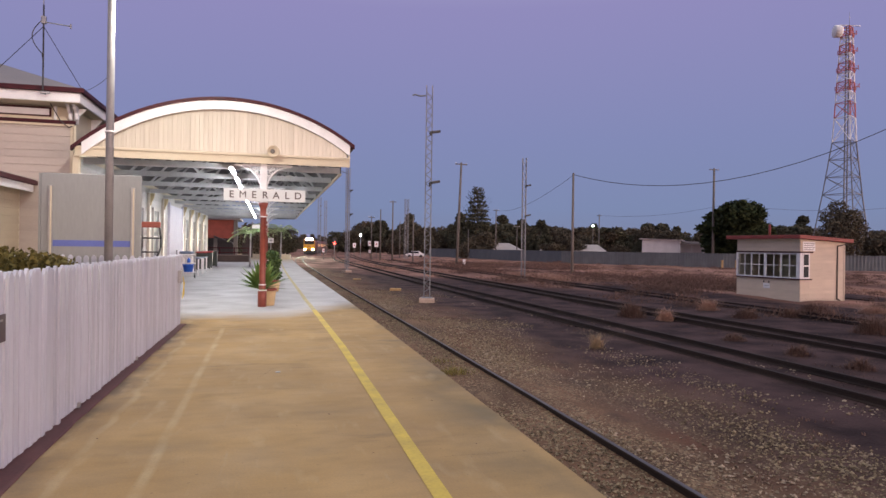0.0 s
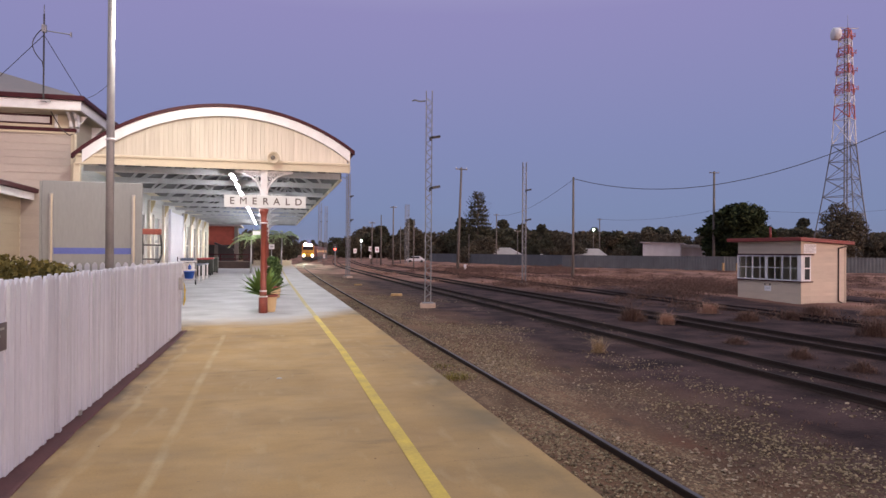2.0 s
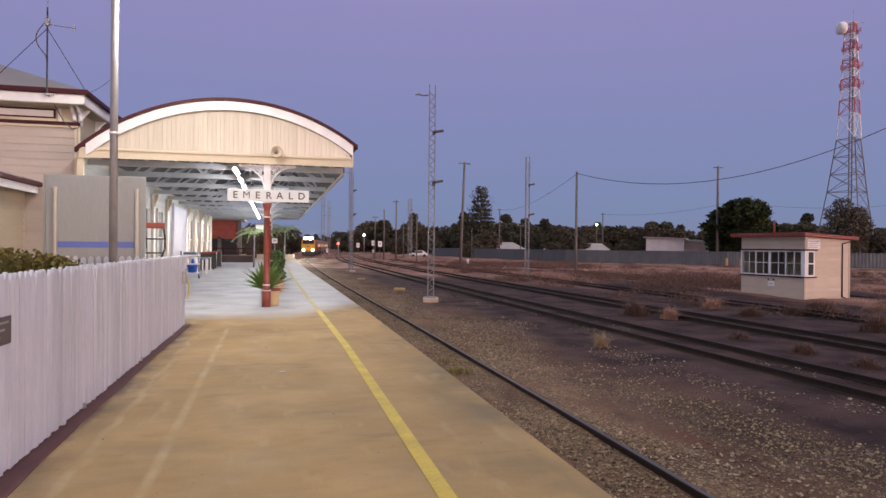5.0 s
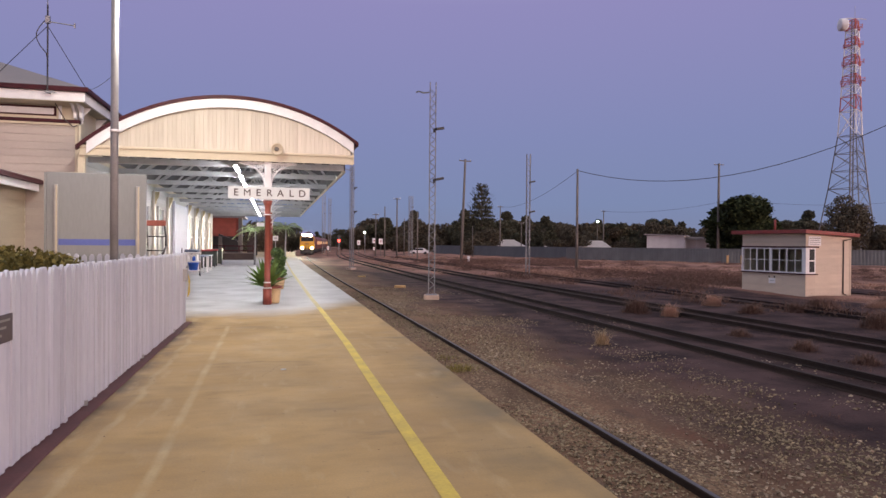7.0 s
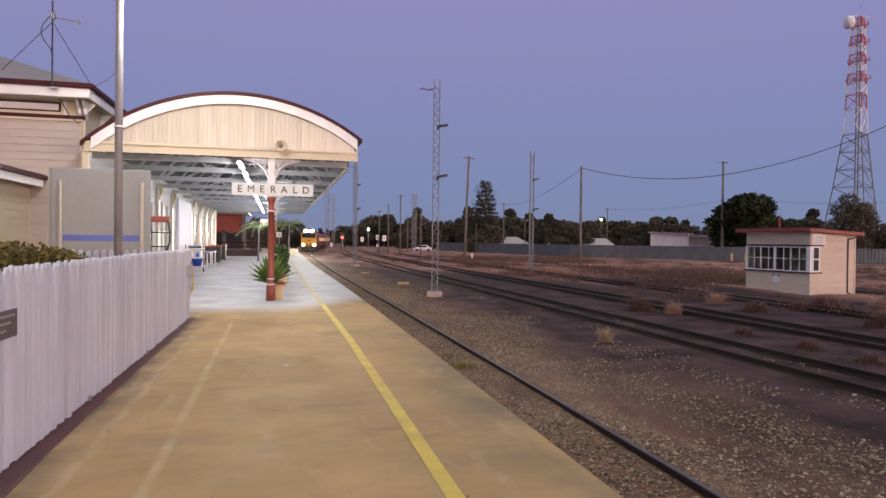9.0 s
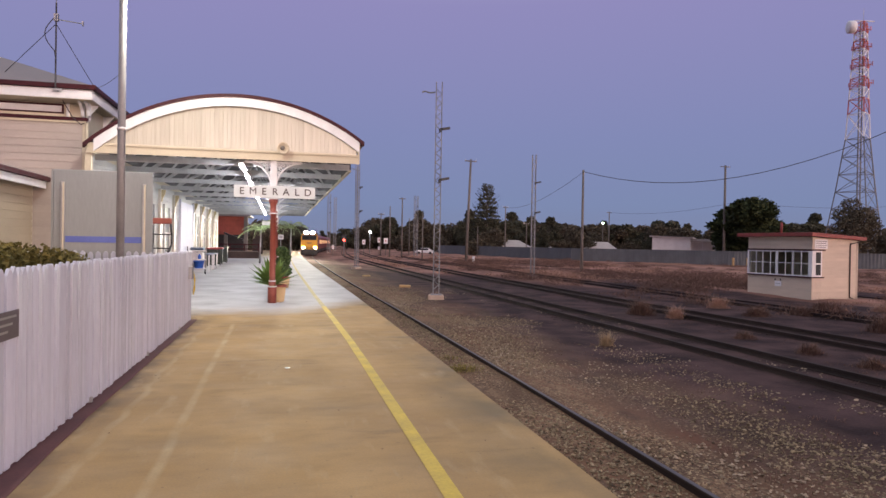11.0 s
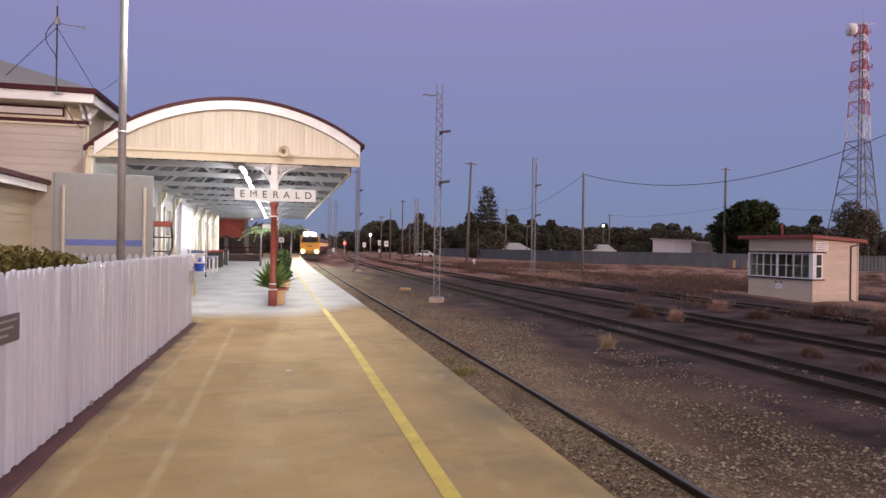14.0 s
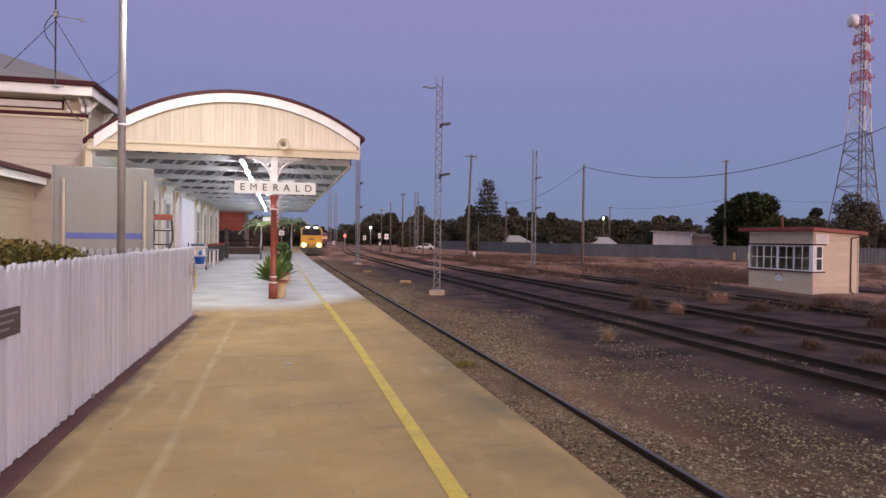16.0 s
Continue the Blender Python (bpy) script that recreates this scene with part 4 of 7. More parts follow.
    quad_box(bm, ax + 0.53, ax + 0.56, ay - 0.02, ay + 0.02, 6.28, 6.38)
    quad_box(bm, ax - 0.04, ax + 0.05, ay - 0.04, ay + 0.04, 6.34, 6.50)
    part("cross_arm", bm, M["steel"], aer)
    for end in ((-4.6, 17.4, 5.2), (-6.6, 17.5, 5.3)):
        bm = bmesh.new()
        tube_line(bm, [(ax, ay, 6.28), end], 0.008, 5)
        part("guy_wire", bm, M["wire"], aer)
    bm = bmesh.new()
    pts = [(ax - 0.02 - 0.2 * math.sin(math.pi * i / 9), ay - 0.02, 6.42 - 0.75 * i / 9) for i in range(10)]
    pts += [(ax + 0.02, ay - 0.03, 5.4), (ax, ay - 0.03, 4.9), (ax + 0.05, ay + 0.4, 4.62), (ax + 0.2, WY - 0.12, 4.3), (ax + 0.36, WY - 0.08, 4.16), (ax + 0.48, WY - 0.05, 4.22)]
    tube_line(bm, pts, 0.011, 5)
    part("cable", bm, M["wire"], aer)
    box_part("clamp", (ax - 0.05, ax + 0.14, ay - 0.02, ey - 0.091, 4.80, 4.84), M["steel"], aer)


def build_screen():
    scr = thing("metal_screen", "tall grey metal-sheet screen with a blue stripe", "screen")
    y = 14.2
    bm = bmesh.new()
    quad_box(bm, -4.43, -2.63, y, y + 0.04, 0.1, 2.84)
    soften(bm, 0.01)
    part("panel", bm, M["sheet"], scr)
    box_part("side_return", (-4.47, -4.431, y, y + 0.5, 0.1, 2.83), M["sheet"], scr)
    for x in (-4.27, -2.80):
        box_part("upright", (x - 0.02, x + 0.05, y - 0.05, y - 0.001, 0.0, 2.6), M["steel"], scr, "galvanised upright channel", bevel=0.006)
        box_part("strip", (x + 0.015, x + 0.045, y - 0.06, y - 0.051, 0.0, 2.58), M["cream"], scr, "pale edge strip")
    box_part("stripe", (-4.215, -2.83, y - 0.006, y - 0.001, 1.42, 1.54), M["blue"], scr, "blue painted stripe")
    box_part("feet", (-4.5, -2.6, y - 0.1, y + 0.3, 0.0, 0.1), M["steel"], scr)


M["polesteel"] = surface("weathered_pole_steel", (0.23, 0.225, 0.22), (0.34, 0.33, 0.32), 0.5, 0.2, scale=4, fine=40)


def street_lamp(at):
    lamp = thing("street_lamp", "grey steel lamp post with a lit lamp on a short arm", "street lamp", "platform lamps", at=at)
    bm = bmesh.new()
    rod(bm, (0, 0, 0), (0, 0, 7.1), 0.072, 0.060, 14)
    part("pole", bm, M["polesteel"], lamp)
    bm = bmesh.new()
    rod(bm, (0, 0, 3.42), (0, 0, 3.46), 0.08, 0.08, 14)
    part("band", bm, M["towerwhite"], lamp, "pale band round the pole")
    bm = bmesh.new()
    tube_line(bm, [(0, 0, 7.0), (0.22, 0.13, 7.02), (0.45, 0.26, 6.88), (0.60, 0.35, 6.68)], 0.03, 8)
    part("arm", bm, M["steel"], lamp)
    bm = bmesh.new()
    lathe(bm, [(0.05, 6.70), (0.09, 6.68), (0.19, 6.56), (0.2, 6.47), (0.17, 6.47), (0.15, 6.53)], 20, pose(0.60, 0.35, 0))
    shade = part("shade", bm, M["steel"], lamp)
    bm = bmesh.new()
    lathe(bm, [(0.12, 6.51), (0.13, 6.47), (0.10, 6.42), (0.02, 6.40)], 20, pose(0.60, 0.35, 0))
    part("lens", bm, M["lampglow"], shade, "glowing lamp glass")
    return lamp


build_fences()
build_canopy()
build_posts()
build_tubes()
build_station()
build_screen()
first_lamp = street_lamp(pose(-2.86, 12.6, 0.0))
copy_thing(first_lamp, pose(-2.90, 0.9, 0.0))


# ---- signal cabin in the yard ----
def build_cabin():
    cab = thing("signal_cabin", "cream weatherboard signal cabin with a red flat roof", "cabin", at=pose(24.6, 26.63, -0.95, 0, 0, 7))
    # local: front (towards the platform) faces -x, near end faces -y
    L, W = 3.9, 3.0
    box_part("front_wall_lower", (0, 0.1, 0, L, 0.0, 1.12), M["cream"], cab)
    box_part("front_wall_upper", (0, 0.1, 0, L, 2.42, 3.1), M["cream"], cab)
    box_part("end_wall", (0.101, W, 0, 0.1, 0.0, 3.1), M["cream"], cab)
    box_part("back_wall", (W - 0.1, W, 0.101, L, 0.0, 2.95), M["cream"], cab)
    box_part("far_wall", (0.101, W - 0.101, L - 0.1, L, 0.0, 3.0), M["cream"], cab)
    box_part("floor", (0.101, W - 0.101, 0.101, L - 0.101, 0.05, 0.12), M["sleeper"], cab)
    weatherboards(cab, 0, L, 0.04, 1.1, 0, "y", 0.135, face=-1, paint="cabinboard")
    weatherboards(cab, 0, L, 2.5, 3.08, 0, "y", 0.135, face=-1, paint="cabinboard")
    weatherboards(cab, 0.62, W, 0.04, 3.0, 0, "x", 0.135, paint="cabinboard")
    weatherboards(cab, 0.0, 0.62, 0.04, 1.05, 0, "x", 0.135, paint="cabinboard")
    weatherboards(cab, 0.0, 0.62, 2.5, 3.0, 0, "x", 0.135, paint="cabinboard")
    box_part("sill", (-0.10, 0.10, -0.09, L + 0.03, 1.10, 1.16), M["maroon"], cab, "maroon window sill")
    box_part("sill", (0.101, 0.72, -0.09, 0.02, 1.10, 1.16), M["maroon"], cab, "maroon window sill")
    box_part("hood", (-0.07, 0.10, -0.07, L + 0.03, 2.42, 2.49), M["maroon"], cab, "maroon window hood")
    box_part("hood", (0.101, 0.80, -0.07, 0.02, 2.42, 2.49), M["maroon"], cab, "maroon window hood")
    n = 4
    for i in range(n):
        a, b = 0.12 + i * (L - 0.2) / n, 0.12 + (i + 1) * (L - 0.2) / n
        win = box_part("window", (-0.03, 0.03, a, a + 0.06 + (0.08 if i == 2 else 0), 1.17, 2.41), M["white"], cab, "white window frame")
        box_part("window_frame", (-0.03, 0.03, a, b, 1.161, 1.22), M["white"], win)
        box_part("window_frame", (-0.03, 0.03, a, b, 2.35, 2.41), M["white"], win)
        box_part("glazing_bar", (-0.015, 0.02, (a + b) / 2 - 0.012, (a + b) / 2 + 0.028, 1.22, 2.35), M["white"], win)
        box_part("glazing_bar", (-0.012, 0.018, a + 0.06, b, 1.78, 1.81), M["white"], win)
        pane = box_part("pane", (0.0, 0.008, a + 0.03, b, 1.2, 2.37), M["clear"], win, "clear glass pane")
        pane.visible_shadow = False
    box_part("corner_frame", (-0.04, 0.10, -0.05, 0.12, 1.161, 2.42), M["white"], cab, "white corner frame")
    box_part("corner_frame", (-0.04, 0.06, L - 0.08, L + 0.02, 1.161, 2.42), M["white"], cab, "white corner frame")
    end = box_part("window", (0.14, 0.62, -0.035, -0.004, 1.161, 2.419), M["white"], cab, "white end window")
    for z0, z1 in ((1.24, 1.76), (1.82, 2.35)):
        box_part("pane", (0.21, 0.54, -0.04, -0.036, z0, z1), M["glass"], end, "dark glass pane")
    bm = bmesh.new()
    prism(bm, [(-0.42, 3.12), (-0.42, 3.30), (W + 0.22, 3.13), (W + 0.22, 2.96)], -0.35, L + 0.40)
    soften(bm, 0.012)
    roof = part("roof", bm, M["redroof"], cab, "red-edged flat roof")
    bm = bmesh.new()
    rod(bm, (1.2, 2.9, 3.2), (1.2, 2.9, 3.9), 0.06, 0.06, 10)
    part("flue", bm, M["redroof"], roof, "red flue pipe")
    bm = bmesh.new()
    tube_line(bm, [(W + 0.12, -0.03, 2.90), (W - 0.1, -0.05, 2.86), (W - 0.52, -0.05, 2.78), (W - 0.52, -0.05, 0.16), (W - 0.3, -0.05, 0.08)], 0.03, 8)
    part("downpipe", bm, M["sleeper"], cab, "thin dark downpipe")
    for u in (0.9, 1.9, W - 0.12):
        box_part("stump", (u - 0.07, u + 0.07, -0.03, 0.09, -0.06, 0.05), M["sleeper"], cab, "dark timber stump")
    box_part("corner_stop", (-0.045, 0.045, -0.045, 0.0, 0.03, 1.09), M["cabinboard"], cab)
    box_part("corner_stop", (W - 0.05, W + 0.03, -0.045, 0.0, 0.03, 2.95), M["cabinboard"], cab)
    notice = thing("notice_board", "small white notice board with unreadable lines on the cabin", "sign", at=pose(24.6, 26.63, -0.95, 0, 0, 7))
    box_part("board", (0.12, 0.95, -0.055, -0.036, 2.52, 2.98), M["white"], notice)
    for i in range(4):
        box_part("text_bar", (0.18, 0.9 - 0.08 * (i % 2), -0.058, -0.0555, 2.87 - i * 0.095, 2.892 - i * 0.095), M["ink"], notice, "dark line of text")
    paper = thing("small_notice", "small white notice under the cabin window", "sign", at=pose(24.6, 26.63, -0.95, 0, 0, 7))
    box_part("sheet", (-0.045, -0.03, 1.72, 2.12, 0.60, 0.86), M["white"], paper)
    box_part("text_bar", (-0.048, -0.0455, 1.78, 2.06, 0.72, 0.75), M["steel"], paper, "faint line of text")
    for y in (1.75, 2.07):
        box_part("hook", (-0.045, -0.03, y, y + 0.06, 0.88, 0.98), M["dark"], paper)


# ---- masts, poles, tower ----
def lattice_mast(at, height, arm, leg=0.022, h=0.128):
    mast = thing("lattice_mast", "grey steel lattice light mast on a concrete footing", "mast", "yard masts", at=at)
    bm = bmesh.new()
    quad_box(bm, -0.34, 0.34, -0.34, 0.34, -0.3, 0.16)
    soften(bm, 0.03)
    part("footing", bm, M["concrete"], mast, "pale concrete footing")
    for sx in (-1, 1):
        for sy in (-1, 1):
            box_part("leg", (sx * h - leg, sx * h + leg, sy * h - leg, sy * h + leg, 0.1, height), M["maststeel"], mast)
    bm = bmesh.new()
    z, k = 0.4, 1
    while z < height - 0.3:
        for s in (-1, 1):
            bar(bm, (-h * k, s * h, z), (h * k, s * h, z + 0.2), 0.018, 0.018)
            bar(bm, (s * h, -h * k, z), (s * h, h * k, z + 0.2), 0.018, 0.018)
        z += 0.2
        k = -k
    part("lattice", bm, M["maststeel"], mast, "zigzag lattice bars")
    box_part("base_plate", (-0.24, 0.24, -0.24, 0.24, 0.161, 0.19), M["maststeel"], mast)
    if arm:
        bm = bmesh.new()
        tube_line(bm, [(-0.17, 0, height - 0.42), (-0.42, 0, height - 0.45), (-0.62, 0, height - 0.38), (-0.75, 0, height - 0.43)], 0.035, 6)
        part("arm", bm, M["maststeel"], mast)
    for z in (height - 2.05, height - 4.25):
        bm = bmesh.new()
        m = pose(0.26, -0.2, z, 0, -12, 35)
        quad_box(bm, -0.20, 0.24, -0.10, 0.10, -0.06, 0.05, m)
        quad_box(bm, -0.30, -0.19, -0.03, 0.03, -0.14, 0.02, m)
        soften(bm, 0.012)
        flood = part("floodlight", bm, M["dark"], mast, "unlit dark floodlight")
        bm = bmesh.new()
        quad_box(bm, 0.241, 0.25, -0.08, 0.08, -0.045, 0.035, m)
        part("lens", bm, M["glass"], flood, "dark floodlight glass")
    return mast


def timber_pole(at, height, cross):
    p = thing("timber_pole", "weathered timber power pole in the yard", "pole", "yard poles", at=at)
    bm = bmesh.new()
    rod(bm, (0, 0, -0.3), (0, 0, height), 0.015 * height, 0.010 * height, 10)
    part("pole", bm, M["timber"], p)
    if cross:
        box_part("crossarm", (-cross / 2, cross / 2, -0.06, 0.06, height - 0.3, height - 0.17), M["timber"], p)
        for s in (-0.45, 0.45):
            bm = bmesh.new()
            lathe(bm, [(0.02, height - 0.17), (0.05, height - 0.12), (0.03, height - 0.08), (0.05, height - 0.03), (0.01, height)], 8, pose(s * cross, 0, 0))
            part("insulator", bm, M["white"], p)
    return p


WIRE_END, WIRE_SAG = (46.0, 27.6, 16.0), 4.5


def build_yard_poles():
    lattice_mast(pose(6.44, 28.25, -0.9, 0, 0, -12.8), 9.5, True)
    lattice_mast(pose(6.30, 61.0, -0.9, 0, 0, 30), 9.6, True)
    lattice_mast(pose(17.7, 45.7, -0.9, 0, 0, -14), 9.1, False, 0.026)
    for x, y, hh in ((9.2, 150, 13.4), (13.0, 185, 15.0), (23.3, 120, 11.3)):
        lattice_mast(pose(x, y, -0.9, 0, 0, 10), hh, False, 0.03, 0.3)
    # where, height, crossarm
    timber_pole(pose(23.15, 84, -0.9, 0, 1.9, 0), 13.7, 1.6)
    timber_pole(pose(26.7, 56.4, -0.9), 9.5, 0)
    timber_pole(pose(74.1, 100, -0.9), 16.9, 1.9)
    for x, y, hh in ((20.7, 120, 10.9), (17.83, 116, 9.0), (17.9, 128, 8.3), (24.1, 131, 7.5), (20.5, 100, 7.4), (35.3, 120, 5.9), (44.2, 130, 10.5), (47.0, 125, 7.0), (73.0, 140, 10.6)):
        timber_pole(pose(x, y, -0.9), hh, 1.2 if hh > 10 or hh in (7.0, 8.3) else 0)
    for x, y, hh in ((79.76, 104, 11.2),):
        timber_pole(pose(x, y, -0.9), hh, 1.2)
    wire = thing("overhead_wires", "thin overhead power wires between the poles", "wires")
    def span(a, b, sag, r):
        bm = bmesh.new()
        pts = [(Vector(a).lerp(Vector(b), i / 20) - Vector((0, 0, sag * 4 * (i / 20) * (1 - i / 20)))) for i in range(21)]
        tube_line(bm, pts, r, 4)
        part("wire", bm, M["wire"], wire)
    span((26.7, 56.4, 8.45), WIRE_END, WIRE_SAG, 0.028)
    span((26.7, 56.4, 8.4), (44.2, 130, 9.4), 1.2, 0.022)
    span((73.0, 140, 9.5), (79.76, 104, 10.1), 1.0, 0.022)
    span((79.76, 104, 10.1), (120, 105, 10.8), 0.9, 0.022)
    span((-4.27, 16.6, 4.98), (-2.86, 12.6, 4.45), 0.04, 0.006)


def build_tower():
    T = thing("radio_tower", "red and white steel lattice radio tower", "tower", at=pose(123.7, 121, -1))
    H = 53.2
    def half(z):
        return float(np.interp(z, [0, 16, 28, H], [7.6, 4.6, 2.75, 1.35]))
    bands = [(0, 27.5, "towersteel"), (27.5, 33, "towerwhite"), (33, 36.3, "towerred"), (36.3, 38.6, "towerwhite"), (38.6, 41.0, "towerred"), (41, 43, "towerwhite"), (43, 45.3, "towerred"), (45.3, 47.2, "towerwhite"), (47.2, 49.3, "towerred"), (49.3, 50.9, "towerwhite"), (50.9, H, "towerred")]
    corner = [(1, 0), (-0.5, 0.866), (-0.5, -0.866)]
    for z0, z1, mat in bands:
        bm = bmesh.new()
        n = max(1, round((z1 - z0) / 4.2))
        for i in range(n):
            a, b = z0 + (z1 - z0) * i / n, z0 + (z1 - z0) * (i + 1) / n
            for k in range(3):
                p, q = corner[k], corner[(k + 1) % 3]
                A, B = (p[0] * half(a), p[1] * half(a), a), (p[0] * half(b), p[1] * half(b), b)
                C, D = (q[0] * half(a), q[1] * half(a), a), (q[0] * half(b), q[1] * half(b), b)
                bar(bm, A, B, 0.2, 0.2)
                bar(bm, A, D, 0.1, 0.1)
                bar(bm, C, B, 0.1, 0.1)
                bar(bm, B, D, 0.12, 0.12)
        part("lattice_section", bm, M[mat], T, {"towersteel": "bare grey lattice", "towerwhite": "white painted lattice", "towerred": "red painted lattice"}[mat])
    bm = bmesh.new()
    for s in (-0.4, 0.4):
        bar(bm, (s, 0, 0), (s, 0, H), 0.2, 0.2)
    z = 0.5
    while z < H:
        bar(bm, (-0.4, 0, z), (0.4, 0, z), 0.08, 0.08)
        z += 0.8
    part("ladder", bm, M["towersteel"], T, "grey cable ladder up the middle")
    for z in (39.5, 43.6, 47.6, 51.4):
        bm = bmesh.new()
        r = half(z) + 0.3
        for k in range(6):
            a, b = k * math.pi / 3, (k + 1) * math.pi / 3
            for dz in (0, 0.5):
                bar(bm, (r * math.cos(a), r * math.sin(a), z + dz), (r * math.cos(b), r * math.sin(b), z + dz), 0.06, 0.06)
            bar(bm, (0, 0, z), (r * math.cos(a), r * math.sin(a), z), 0.08, 0.08)
            bar(bm, (r * math.cos(a), r * math.sin(a), z - 0.3), (r * math.cos(a), r * math.sin(a), z + 0.7), 0.08, 0.08)
        part("antenna_ring", bm, M["towerred"], T, "ring of antenna brackets")
    bm = bmesh.new()
    lathe(bm, [(0.3, -0.8), (1.1, -0.5), (1.35, -0.1), (1.35, 0.95), (1.2, 1.05), (0.05, 1.1)], 24, pose(-3.0, -0.6, H - 1.4, 90, 0, -112))
    part("drum_dish", bm, M["towerwhite"], T, "white drum-shaped dish")
    bm = bmesh.new()
    rod(bm, (0.4, 0, H), (0.4, 0, H + 3.4), 0.06, 0.03, 6)
    bar(bm, (-2, 0, H + 0.3), (3.4, 0, H + 0.6), 0.14, 0.14)
    part("whip", bm, M["steel"], T)


# ---- trees ----
def leaf_cloud(name, blobs, count, size, material, seed):
    """Many small leaf clumps spread through uneven balls."""
    rng = np.random.default_rng(seed)
    vol = np.array([b[3] * b[4] * b[5] for b in blobs])
    pick = rng.choice(len(blobs), count, p=vol / vol.sum())
    d = rng.normal(size=(count, 3))
    d /= np.linalg.norm(d, axis=1, keepdims=True)
    rad = rng.uniform(0.25, 1.0, count) ** 0.45 * rng.uniform(0.85, 1.12, count)
    B = np.array(blobs)[pick]
    c = B[:, :3] + d * rad[:, None] * B[:, 3:6]
    u = rng.normal(size=(count, 3))
    u /= np.linalg.norm(u, axis=1, keepdims=True)
    w = np.cross(u, rng.normal(size=(count, 3)))
    w /= np.linalg.norm(w, axis=1, keepdims=True)
    s = size * rng.uniform(0.5, 1.3, count)[:, None]
    v = np.stack([c - u * s, c + w * s * 0.55, c + u * s, c - w * s * 0.55], 1).reshape(-1, 3)
    me = bpy.data.meshes.new(name)
    me.from_pydata(v.tolist(), [], [(4 * i, 4 * i + 1, 4 * i + 2, 4 * i + 3) for i in range(count)])
    me.materials.append(material)
    return me


def tree_meshes(seed, h, w, count, size, material, low=0.25):
    rng = random.Random(seed)
    blobs = []
    for i in range(17):
        a, r = rng.uniform(0, 6.28), rng.uniform(0, 0.40) * w
        z = h * rng.uniform(low + 0.1, 0.93 - 0.55 * r / w)
        k = (rng.uniform(0.17, 0.27) if i < 8 else rng.uniform(0.09, 0.17)) * w
        blobs.append((r * math.cos(a), r * math.sin(a), z, k, k, k * rng.uniform(0.6, 0.95)))
    crown = leaf_cloud("crown", blobs, count, size, material, seed)
    bm = bmesh.new()
    rod(bm, (0, 0, -0.3), (0.02 * h, 0, h * 0.45), 0.03 * h, 0.018 * h, 8)
    for b in blobs[:6]:
        rod(bm, (0.02 * h, 0, h * 0.40), b[:3], 0.014 * h, 0.005 * h, 6)
    return finish("trunk", bm, M["trunk"]), crown


def plant_tree(kind, meshes, at, label, group="yard trees"):
    t = thing(kind, label, "tree", group, at=at)
    piece("trunk", meshes[0], t)
    piece("crown", meshes[1], t)
    return t


